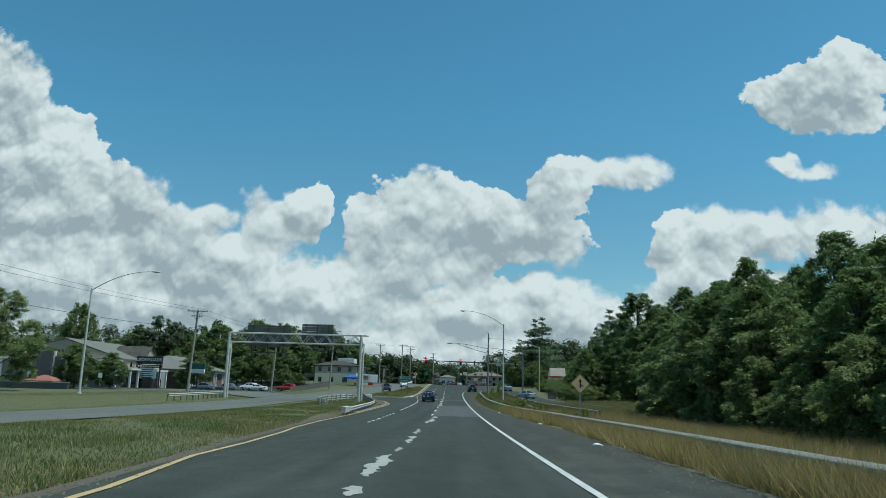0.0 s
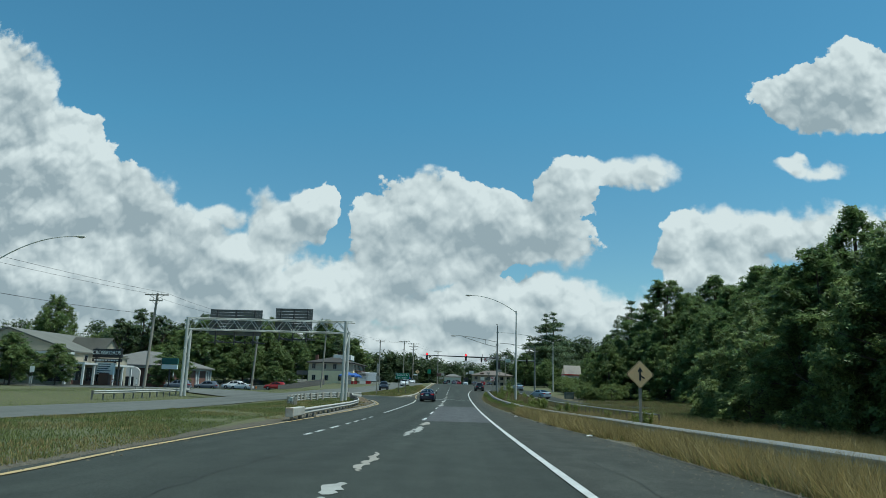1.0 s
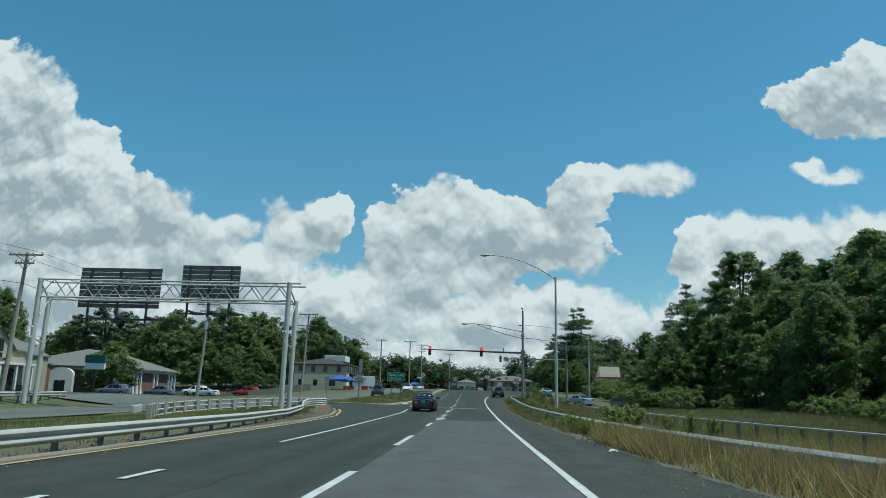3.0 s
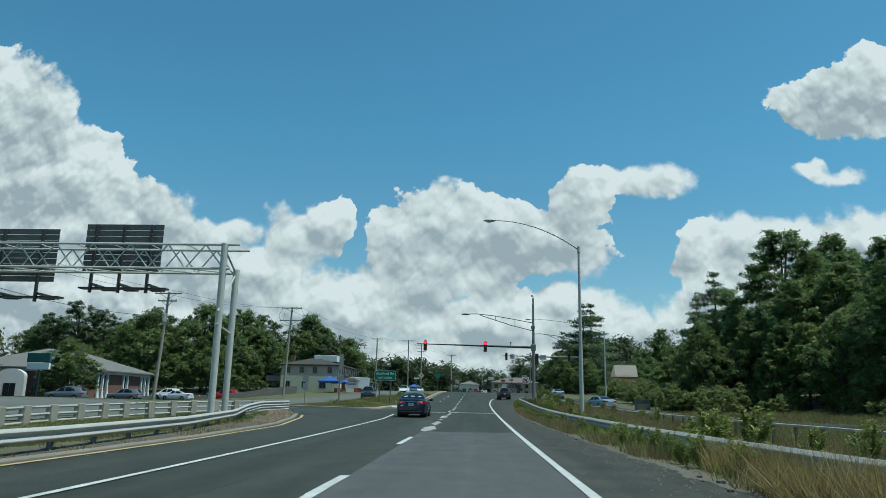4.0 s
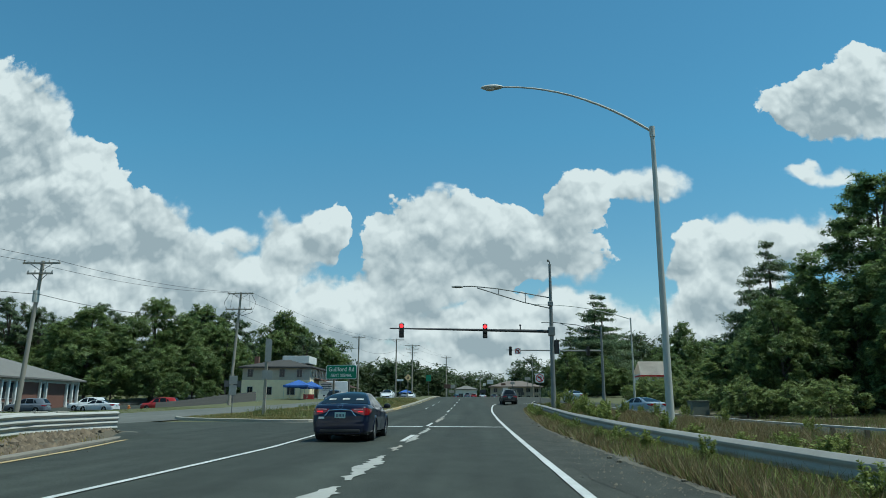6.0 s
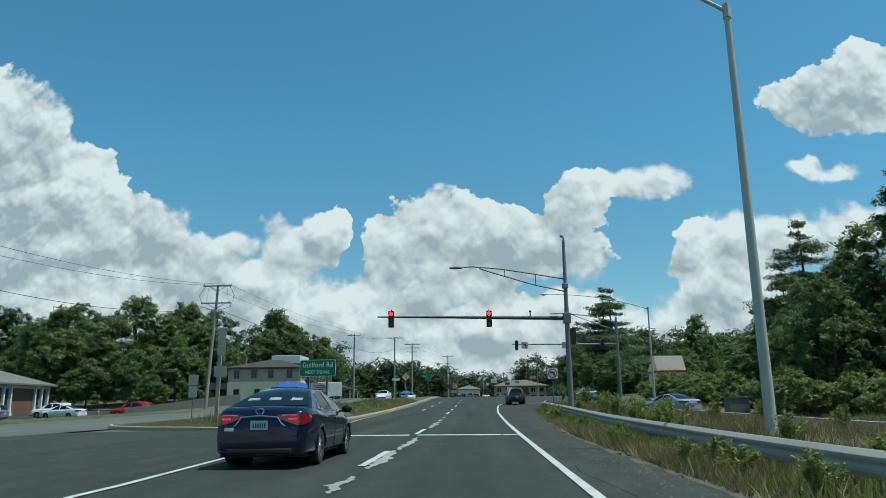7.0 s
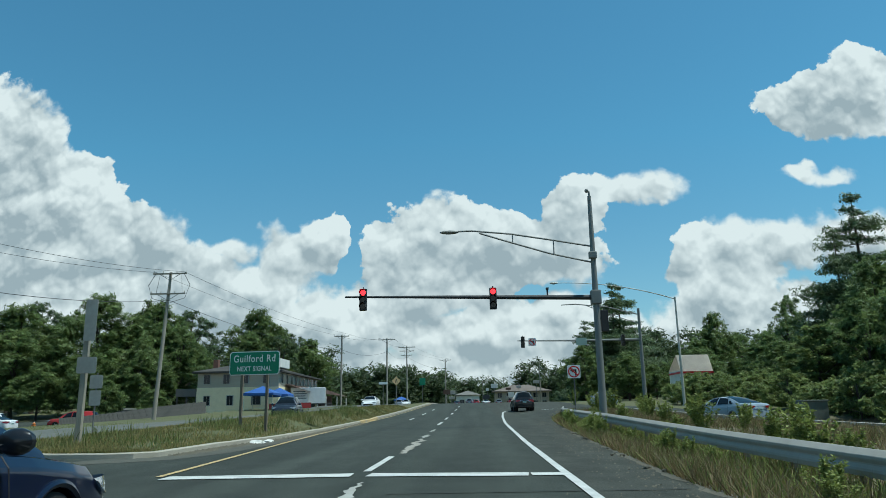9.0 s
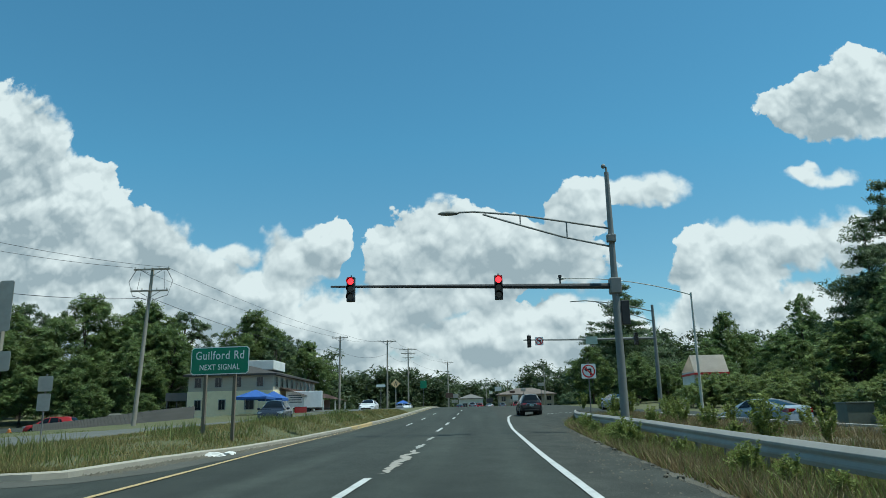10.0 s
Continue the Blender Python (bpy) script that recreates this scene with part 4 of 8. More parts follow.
m2z = land(16.3, 166.3)
mast2 = thing("signal_mast", 16.3, 166.3, m2z, 0, "galvanized signal mast beside the ramp", "signal mast")
bm = bmesh.new()
rod(bm, (0, 0, 0), (0, 0, 11.0 - m2z), 0.2, 0.12, 14)
part("pole", bm, MAST_STEEL, mast2, smooth=True)
bm = bmesh.new()
chain(bm, [(0, 0, 8.0 - m2z), (-5, 0, 8.0 - m2z), (-11.8, 0, 8.1 - m2z)], [0.13, 0.1, 0.05], 8)
part("signal_arm", bm, MAST_STEEL, mast2, smooth=True)
bm = bmesh.new()
chain(bm, [(0, 0, 10.4 - m2z), (-3, 0, 11.2 - m2z), (-6, 0, 11.55 - m2z), (-7.4, 0, 11.5 - m2z)], 0.05, 8)
chain(bm, [(0, 0, 9.5 - m2z), (-2.5, 0, 10.4 - m2z), (-5, 0, 11.4 - m2z)], 0.04, 6)
part("lamp_arm", bm, MAST_STEEL, mast2, smooth=True)
signal_head(5.0, 166.2, 7.95, "dark traffic light at the end of the ramp's arm", False)
signal_head(14.6, 166.2, 7.95, "dark traffic light on the ramp's arm beside the mast", False)


# ---- gantry ----
gz = land(-12, 88)
gantry = thing("sign_gantry", -11.6, 88.1, gz, 0, "galvanized box-truss gantry carrying two road signs seen from behind", "sign gantry")
XA, XB = -17.2, -0.35
TOP, LOW, FRONT, BACK = 8.40 - gz, 7.22 - gz, 0.4, 1.85


def bar(a, b, r, name, parent=gantry, mat=GALVANIZED, sides=8):
    bm = bmesh.new()
    rod(bm, a, b, r, None, sides)
    return part(name, bm, mat, parent, smooth=True)


for yy in (FRONT, BACK):
    for zz in (TOP, LOW):
        bar((XA - 0.2, yy, zz), (XB + (0.75 if zz == TOP else 0.3), yy, zz), 0.06, "chord")
n = 9
for i in range(n):
    x0, x1 = XA + (XB - XA) * i / n, XA + (XB - XA) * (i + 1) / n
    mid = (x0 + x1) / 2
    for yy in (FRONT, BACK):
        bar((x0, yy, LOW), (mid, yy, TOP), 0.035, "truss_diagonal", sides=6)
        bar((mid, yy, TOP), (x1, yy, LOW), 0.035, "truss_diagonal", sides=6)
    bar((x0, FRONT, TOP), (x0, BACK, TOP), 0.03, "cross_bar", sides=6)
    bar((x0, FRONT, LOW), (x1, BACK, LOW), 0.03, "cross_bar", sides=6)
for xx, lean in ((XB, 0.25), (XA, -0.25)):
    w = land(-12 + xx, 88) - gz
    bar((xx, FRONT - 0.05, w), (xx, FRONT, TOP + 0.05), 0.165, "post", sides=14)
    bar((xx + lean * 0.6, BACK - 0.1, w), (xx + lean * 0.6, BACK, LOW + 0.2), 0.155, "post", sides=14)
    bar((xx, FRONT, TOP - 0.2), (xx + lean * 0.6, BACK, LOW), 0.05, "brace")
    bar((xx, FRONT - 0.25, 5.0), (xx + lean * 0.6, BACK + 0.1, 7.2), 0.05, "brace")
    bar((xx, FRONT - 0.3, 4.4), (xx + lean * 0.6, BACK + 0.3, 4.0), 0.05, "brace")


def sign_panel(x0, x1, z0, z1, label):
    y = 90.3
    sgn = thing("road_sign", (x0 + x1) / 2, y, (z0 + z1) / 2, 0, label, "road sign", "signs on the gantry")
    w, h = x1 - x0, z1 - z0
    k = int(h / 0.31)
    for i in range(k):
        bm = bmesh.new()
        box(bm, (0, 0.03, -h / 2 + (i + 0.5) * h / k), (w, 0.05, h / k - 0.025))
        part("panel_plank", bm, SIGN_BACK, sgn)
    for xx in (-w * 0.36, 0.0, w * 0.36):
        bm = bmesh.new()
        box(bm, (xx, -0.08, -0.55), (0.12, 0.14, h + 0.95))
        part("mounting_beam", bm, DARK_METAL, sgn)
        bm = bmesh.new()
        box(bm, (xx + 0.15, 0.75, -h / 2 - 0.62), (0.12, 1.9, 0.12))
        part("lamp_bracket", bm, DARK_METAL, sgn)
    bm = bmesh.new()
    box(bm, (0.1, 0.3, -h / 2 - 0.75), (w + 0.5, 0.5, 0.08))
    part("walkway", bm, DARK_METAL, sgn)
    for xx in (-w * 0.4, -w * 0.1, w * 0.25):
        bm = bmesh.new()
        box(bm, (xx + 0.3, 1.5, -h / 2 - 0.62), (0.7, 0.35, 0.18), 0, 0.03)
        part("sign_lamp", bm, DARK_METAL, sgn)
    return sgn


sign_panel(-27.1, -21.4, 6.75, 9.55, "large road sign seen from its ribbed dark back")
sign_panel(-19.95, -15.9, 7.25, 9.83, "smaller road sign seen from its ribbed dark back")


# ---- utility poles and cables ----
def utility_pole(x, y, z1, label, lean=(0, 0), arms=((0.25, 2.6),), transformer=False):
    z0 = land(x, y)
    pole = thing("utility_pole", x, y, z0, 0, label, "utility pole", "wooden utility poles")
    h = z1 - z0
    bm = bmesh.new()
    rod(bm, (0, 0, -0.3), (lean[0], lean[1], h), 0.19, 0.125, 12)
    part("pole", bm, POLE_WOOD, pole, smooth=True)
    for drop, width in arms:
        f = 1 - drop / h
        bm = bmesh.new()
        box(bm, (lean[0] * f, lean[1] * f - 0.16, h - drop), (width, 0.11, 0.13))
        arm = part("crossarm", bm, POLE_WOOD, pole)
        for s in (-0.47, -0.2, 0.2, 0.47):
            bm = bmesh.new()
            rod(bm, (lean[0] * f + s * width, lean[1] * f - 0.16, h - drop + 0.06), (lean[0] * f + s * width, lean[1] * f - 0.16, h - drop + 0.24), 0.05, 0.03, 8)
            part("insulator", bm, CONCRETE, arm, "grey porcelain insulator")
        for s in (-1, 1):
            bm = bmesh.new()
            rod(bm, (lean[0] * f + s * width * 0.3, lean[1] * f - 0.16, h - drop - 0.05), (lean[0] * f, lean[1] * f - 0.1, h - drop - 0.6), 0.025, None, 6)
            part("arm_brace", bm, POST_STEEL, pole)
    if transformer:
        bm = bmesh.new()
        rod(bm, (0.38, 0, h - 3.2), (0.38, 0, h - 2.3), 0.24, 0.24, 12)
        part("transformer", bm, GALVANIZED, pole, "grey transformer can")
    return Vector((x + lean[0], y + lean[1], z1))


POLES = [
    utility_pole(-37.4, 99.0, 12.2, "weathered wooden utility pole with two crossarms near the gantry", (0.5, 0), ((0.2, 2.9), (0.9, 1.6))),
    utility_pole(-33.2, 129.2, 12.0, "weathered wooden utility pole leaning slightly, with two crossarms", (0.6, 0), ((0.2, 2.9), (1.0, 2.0)), True),
    utility_pole(-27.6, 159.0, 14.3, "tall wooden utility pole with looped cables on its crossarms", (0.5, 0.3), ((0.15, 3.1), (2.0, 3.2))),
    utility_pole(-22.5, 219.0, 15.0, "wooden utility pole beside the far carriageway", (0, 0), ((0.3, 2.6),)),
    utility_pole(-17.0, 238.0, 16.2, "wooden utility pole beyond the shops", (0, 0), ((0.3, 3.4),)),
    utility_pole(-15.9, 268.0, 17.4, "wooden utility pole with stacked crossarms in the distance", (0, 0), ((0.3, 4.0), (1.2, 3.4), (2.2, 2.6))),
    utility_pole(-8.0, 300.0, 16.5, "wooden utility pole in the distance", (0, 0), ((0.3, 3.2),)),
]
utility_pole(20.4, 321.0, 16.6, "far wooden utility pole beside the long building", (0, 0), ((0.3, 4.4), (2.0, 3.4), (3.4, 3.0)))
utility_pole(12.0, 390.0, 15.5, "far wooden utility pole above the horizon", (0, 0), ((0.3, 3.6),))
utility_pole(3.0, 350.0, 12.5, "far wooden utility pole above the horizon", (0, 0), ((0.3, 2.6),))


def cable(a, b, sag, label="thin black overhead cable", r=0.014):
    a, b = Vector(a), Vector(b)
    mid = (a + b) / 2
    bm = bmesh.new()
    chain(bm, [(a + (b - a) * f) - mid - Vector((0, 0, 4 * sag * f * (1 - f))) for f in [i / 14 for i in range(15)]], r, 4)
    ob = solid("overhead_cable", bm, CABLE, label, "cable", "overhead cables")
    ob.location = mid
    return ob


FIRST = Vector((-44, 40, 12.4))
for a, b in zip([FIRST] + POLES, POLES):
    for dx, dz in ((-1.3, 0.0), (1.3, 0.0), (0.1, -2.6)):
        r = 0.02 if dz else 0.014
        cable(a + Vector((dx, -0.16, dz)), b + Vector((dx, -0.16, dz)), 0.9 if dz else 0.6, r=r)
p3 = POLES[2]
for s in (-1, 1):
    bm = bmesh.new()
    chain(bm, [(p3.x + s * 1.3, p3.y - 0.2, p3.z - 0.15), (p3.x + s * 1.9, p3.y - 0.2, p3.z - 1.2), (p3.x + s * 1.5, p3.y - 0.2, p3.z - 2.4), (p3.x + s * 0.2, p3.y - 0.2, p3.z - 2.8)], 0.025, 5)
    solid("cable_loop", bm, CABLE, "black cable looped down from the crossarm", "cable")
    cable((p3.x + s * 1.0, p3.y, p3.z - 0.3), (p3.x + s * 1.2, p3.y - 0.1, p3.z - 2.0), -0.0)
cable((p3.x, p3.y, p3.z - 4.5), (-34, 196, 8.2), 0.5)


# ---- signs ----
SIGN_GREEN = material("sign_green", (0.008, 0.22, 0.11), 0.45, second=(0.01, 0.19, 0.095), scale=1.5, fine=8, amount=0.6)
SIGN_WHITE = plain_material("sign_white", (0.80, 0.82, 0.80), 0.45)
SIGN_BLACK = plain_material("sign_black", (0.015, 0.015, 0.015), 0.5)
SIGN_RED = plain_material("sign_red", (0.55, 0.03, 0.03), 0.5)
SIGN_AMBER = material("faded_sign_amber", (0.82, 0.55, 0.27), 0.5, second=(0.70, 0.48, 0.25), scale=2.5, fine=10, amount=0.7)


def words(text, size, middle, mat, parent, name="lettering", depth=0.003):
    cu = bpy.data.curves.new(name, "FONT")
    cu.body, cu.size, cu.align_x, cu.align_y, cu.extrude = text, size, "CENTER", "CENTER", depth
    cu.materials.append(mat)
    ob = new(name, cu)
    ob.parent = parent
    ob.matrix_local = pose(*middle, 90, 0, 0)
    return tagged(ob, "lettering " + text)


def plate(bm, w, h, y=0.0, z=0.0, thick=0.012, corner=0.06, x=0.0):
    """An upright plate with cut corners, facing -y."""
    c = corner
    pts = [(-w / 2 + c, -h / 2), (w / 2 - c, -h / 2), (w / 2, -h / 2 + c), (w / 2, h / 2 - c), (w / 2 - c, h / 2), (-w / 2 + c, h / 2), (-w / 2, h / 2 - c), (-w / 2, -h / 2 + c)]
    f = [bm.verts.new((x + a, y - thick / 2, z + b)) for a, b in pts]
    r = [bm.verts.new((x + a, y + thick / 2, z + b)) for a, b in pts]
    bm.faces.new(f)
    bm.faces.new(r[::-1])
    for i in range(8):
        bm.faces.new((f[i], r[i], r[(i + 1) % 8], f[(i + 1) % 8]))


gsz = island_z(-8.6, 125.8)
gs = thing("guide_sign", -8.62, 125.8, gsz, -7, "green guide sign with white lettering on two wooden posts", "road sign")
zc = 3.46 - gsz
for xx in (-0.75, 0.75):
    bm = bmesh.new()
    box(bm, (xx * 0.72, 0.09, (zc + 0.3) / 2 - 0.2), (0.1, 0.1, zc + 0.7))
    part("post", bm, POST_TIMBER, gs)
bm = bmesh.new()
plate(bm, 2.14, 0.94, 0.0, zc, 0.014, 0.08)
part("border_plate", bm, SIGN_WHITE, gs)
bm = bmesh.new()
plate(bm, 2.08, 0.88, -0.012, zc, 0.006, 0.07)
part("panel", bm, SIGN_GREEN, gs)
for text, size, dz, wide in (("Guilford Rd", 0.40, 0.17, 0.84), ("NEXT SIGNAL", 0.27, -0.23, 0.80)):
    ob = words(text, size, (0, -0.02, zc + dz), SIGN_WHITE, gs)
    ob.data.space_character, ob.data.offset = 1.12, 0.004
    ob.matrix_local = pose(0, -0.02, zc + dz, 90, 0, 0) @ Matrix.Diagonal((wide, 1, 1, 1))


def diamond_sign(x, y, zmid, side, label, draw, post_mat=POLE_WOOD, turn=0):
    z0 = land(x, y)
    s = thing("warning_sign", x, y, z0, turn, label, "warning sign")
    h = zmid - z0
    bm = bmesh.new()
    box(bm, (0, 0.07, (h + side * 0.4) / 2 - 0.1), (0.11, 0.1, h + side * 0.4 + 0.2))
    part("post", bm, post_mat, s)
    for k, (sd, y0, mat, nm) in enumerate(((side, 0.0, SIGN_AMBER, "panel"), (side * 0.96, -0.009, SIGN_BLACK, "border"), (side * 0.925, -0.016, SIGN_AMBER, "face"))):
        bm = bmesh.new()
        plate(bm, sd, sd, 0, 0, 0.008, sd * 0.06)
        bmesh.ops.transform(bm, matrix=Matrix.Translation((0, y0, h)) @ Matrix.Rotation(radians(45), 4, "Y"), verts=bm.verts)
        part(nm, bm, mat, s)
    bm = bmesh.new()
    draw(bm, h, side)
    part("symbol", bm, SIGN_BLACK, s, "black painted symbol")
    return s


def flat(bm, pts, y, scale, h):
    f = [bm.verts.new((a * scale, y, h + b * scale)) for a, b in pts]
    bm.faces.new(f)


def merge_arrow(bm, h, side):
    k = side * 0.62
    flat(bm, [(-0.075, -0.5), (0.075, -0.5), (0.075, 0.2), (-0.075, 0.2)], -0.024, k, h)
    flat(bm, [(-0.22, 0.2), (0.22, 0.2), (0, 0.6)], -0.024, k, h)
    flat(bm, [(0.076, -0.06), (0.076, -0.2), (0.3, -0.38), (0.4, -0.28)], -0.024, k, h)


def divide_symbol(bm, h, side):
    k = side * 0.62
    flat(bm, [(-0.3, -0.45), (-0.18, -0.45), (0.02, 0.3), (-0.1, 0.3)], -0.024, k, h)
    flat(bm, [(0.3, -0.45), (0.18, -0.45), (0.021, 0.3), (0.14, 0.3)], -0.024, k, h)
    flat(bm, [(-0.12, 0.31), (0.16, 0.31), (0.02, 0.55)], -0.024, k, h)


diamond_sign(8.32, 46.9, 2.61, 0.914, "faded amber diamond sign with a merge arrow on a wooden post", merge_arrow)
diamond_sign(-9.9, 190, 5.6, 0.85, "amber diamond warning sign on the median in the distance", divide_symbol)

nz = land(6.1, 139.7)
nl = thing("no_left_turn_sign", 6.1, 139.7, nz, 0, "white no-left-turn sign on a slim post beside the guardrail", "road sign")
bm = bmesh.new()
rod(bm, (0, 0.04, 0), (0, 0.04, 4.1 - nz), 0.035)
part("post", bm, POST_STEEL, nl)


def no_left(parent, z, s, y=0.0):
    bm = bmesh.new()
    plate(bm, s, s, y, z, 0.01, 0.05)
    part("panel", bm, SIGN_WHITE, parent)
    bm = bmesh.new()
    flat(bm, [(0.08, -0.3), (0.2, -0.3), (0.2, 0.18), (-0.1, 0.18), (-0.1, 0.3), (-0.3, 0.12), (-0.1, -0.06), (-0.1, 0.06), (0.08, 0.06)], y - 0.012, s, z)
    part("symbol", bm, SIGN_BLACK, parent, "black turn arrow")
    bm = bmesh.new()
    for k in range(24):
        a, b = k * math.pi / 12, (k + 1) * math.pi / 12
        flat(bm, [(0.36 * math.cos(a), 0.36 * math.sin(a)), (0.45 * math.cos(a), 0.45 * math.sin(a)), (0.45 * math.cos(b), 0.45 * math.sin(b)), (0.36 * math.cos(b), 0.36 * math.sin(b))], y - 0.018, s, z)
    flat(bm, [(-0.3, 0.22), (-0.22, 0.3), (0.3, -0.22), (0.22, -0.3)], y - 0.016, s, z)
    part("red_ring", bm, SIGN_RED, parent, "red ring with a bar")


no_left(nl, 3.62 - nz, 0.76)
ns = thing("no_left_turn_sign", 5.9, 166.15, 7.75, 0, "white no-left-turn sign hung on the ramp's signal arm", "road sign")
no_left(ns, 0.2, 0.75)

# ---- trees ----
def leaves(name, middles, radii, count, size, mat, seed, spread=0.72, long=1.5, droop=0.0, lobes=0, flat_share=0.8):
    """A crown of small leaf sprays scattered through clumps round the given middles; lobes split each clump into tufts."""
    rng = np.random.default_rng(seed)
    middles, radii = np.asarray(middles, float), np.asarray(radii, float)
    if lobes:
        o = rng.normal(size=(len(middles), lobes, 3)) + np.array([0, 0, 0.25])
        o /= np.linalg.norm(o, axis=2)[:, :, None]
        middles = (middles[:, None, :] + o * (radii * 0.78)[:, None, None]).reshape(-1, 3)
        radii = np.repeat(radii, lobes) * (0.28 + 0.24 * rng.random(len(middles)))
    which = rng.choice(len(middles), count, p=radii**2 / (radii**2).sum())
    d = rng.normal(size=(count, 3))
    d /= np.linalg.norm(d, axis=1)[:, None]
    d[:, 2] = d[:, 2] * 0.8 + 0.12
    p = middles[which] + d * (radii[which] * (1 - spread + spread * 1.5 * rng.random(count)))[:, None] * np.array([1, 1, flat_share])
    n = d * 0.5 + rng.normal(size=(count, 3)) * 0.6 + np.array([0, 0, 0.95])
    n /= np.linalg.norm(n, axis=1)[:, None]
    a = np.cross(n, rng.normal(size=(count, 3)))
    a[:, 2] -= droop
    a /= np.linalg.norm(a, axis=1)[:, None]
    b = np.cross(n, a)
    s = size * (0.55 + 0.9 * rng.random(count))[:, None]
    bend = n * s * 0.18
    v = np.stack([p - a * s * long * 0.5 + b * s * 0.3, p - a * s * long * 0.35 - b * s * 0.45, p + a * s * long * 0.6 + bend], 1).reshape(-1, 3)
    return raw_mesh(name, v, np.arange(3 * count).reshape(-1, 3), mat)


def broad_tree(height, radius, low, clumps, count, size, mat, seed, label, name="tree", lean=0.0, lobes=6, peak=0.38):
    """A tree with a trunk, limbs and a rounded, broken crown; its foot at the origin."""
    rng = np.random.default_rng(seed)
    tree = thing(name, 0, 0, 0, 0, label, name.replace("_", " "), "roadside trees")
    tall = height * (1 - low)
    mids, rads = [], []
    for k in range(clumps):
        f = ((k + 0.5) / clumps) ** 0.9
        turn = k * 2.39996 + rng.normal() * 0.5
        z = height * low + tall * (0.06 + 0.9 * f)
        g = (z - height * low) / tall
        out = radius * (1.0 - (abs(g - peak) / (1 - peak)) ** 1.5 * 0.9) if g > peak else radius * (0.72 + 0.28 * g / peak)
        out = max(0.10 * radius, out) * (0.25 + 0.75 * rng.random() ** 0.5) * (1.22 if rng.random() < 0.16 else 1.0)
        mids.append((math.cos(turn) * out + lean * g, math.sin(turn) * out, z))
        rads.append(radius * (0.15 + 0.18 * rng.random()) * (1.0 if g < 0.7 else 0.66))
    bm = bmesh.new()
    chain(bm, [(0, 0, -0.3), (0.05 * radius, 0, height * 0.25), (lean * 0.3, 0.04 * radius, height * 0.55), (lean * 0.6, 0, height * 0.86)], [height * 0.021, height * 0.016, height * 0.011, height * 0.003], 8)
    trunk = part("trunk", bm, BARK, tree, smooth=True)
    for k in range(0, clumps, max(1, clumps // 9)):
        m = Vector(mids[k])
        foot = Vector((lean * 0.3 * m.z / height, 0, max(height * 0.12, m.z * 0.62)))
        bm = bmesh.new()
        chain(bm, [foot, (foot + m) / 2 + Vector((0, 0, 0.04 * height)), m], [height * 0.008, height * 0.005, height * 0.002], 6)
        part("limb", bm, BARK, trunk, smooth=True)
    crown = new("crown", leaves("crown", mids, rads, count, size, mat, seed, 0.66, lobes=lobes))
    crown.parent = tree
    return tree


def needle_tree(height, radius, whorls, count, size, mat, seed, label, low=0.10, ragged=1.1):
    """A conifer with uneven, layered boughs."""
    rng = np.random.default_rng(seed)
    tree = thing("conifer", 0, 0, 0, 0, label, "conifer", "roadside trees")
    bm = bmesh.new()
    chain(bm, [(0, 0, -0.3), (0, 0, height * 0.5), (0.1, 0, height * 0.98)], [height * 0.017, height * 0.011, 0.02], 8)
    trunk = part("trunk", bm, BARK, tree, smooth=True)
    mids, rads = [], []
    for k in range(whorls):
        f = k / (whorls - 1)
        z = height * (low + (1 - low) * f * 0.98)
        reach = radius * (1 - f) ** 0.62 * (0.62 + 0.55 * ragged * rng.random()) + 0.45
        for j in range(5):
            turn = j * 1.2566 + k * 0.9 + rng.normal() * 0.3
            r = reach * (0.5 + 0.75 * rng.random())
            d = Vector((math.cos(turn), math.sin(turn), 0))
            z = z + rng.normal() * height * 0.017
            tipz = z - 0.06 * r + 0.16 * r * rng.random()
            if j < 2 and k % 3 == 0:
                bm = bmesh.new()
                chain(bm, [(0, 0, z), d * r * 0.5 + Vector((0, 0, z)), d * r + Vector((0, 0, tipz))], [0.05, 0.035, 0.015], 5)
                part("bough", bm, BARK, trunk)
            for s in (0.35, 0.62, 0.9):
                mids.append((d.x * r * s, d.y * r * s, z + (tipz - z) * s))
                rads.append(max(0.4, 0.34 * r * (1.25 - s * 0.5)))
    me = leaves("crown", mids, rads, count, size, mat, seed, 0.6, 2.0, 0.3, 0, 0.42)
    crown = new("crown", me)
    crown.parent = tree
    return tree


def put(tree, x, y, size=1.0, turn=0.0, wide=1.0, sink=0.0):
    """Moves a tree to its place, with its own size."""
    m = Matrix.LocRotScale((x, y, land(x, y) - sink), Euler((0, 0, radians(turn))), (size * wide, size * wide, size))
    tree.matrix_world = m
    return tree


def again(tree, x, y, size=1.0, turn=0.0, wide=1.0, label=""):
    ob = copy_thing(tree, Matrix.Identity(4))
    ob.matrix_basis = Matrix.LocRotScale((x, y, land(x, y)), Euler((0, 0, radians(turn))), (size * wide, size * wide, size))
    return tagged(ob, label)


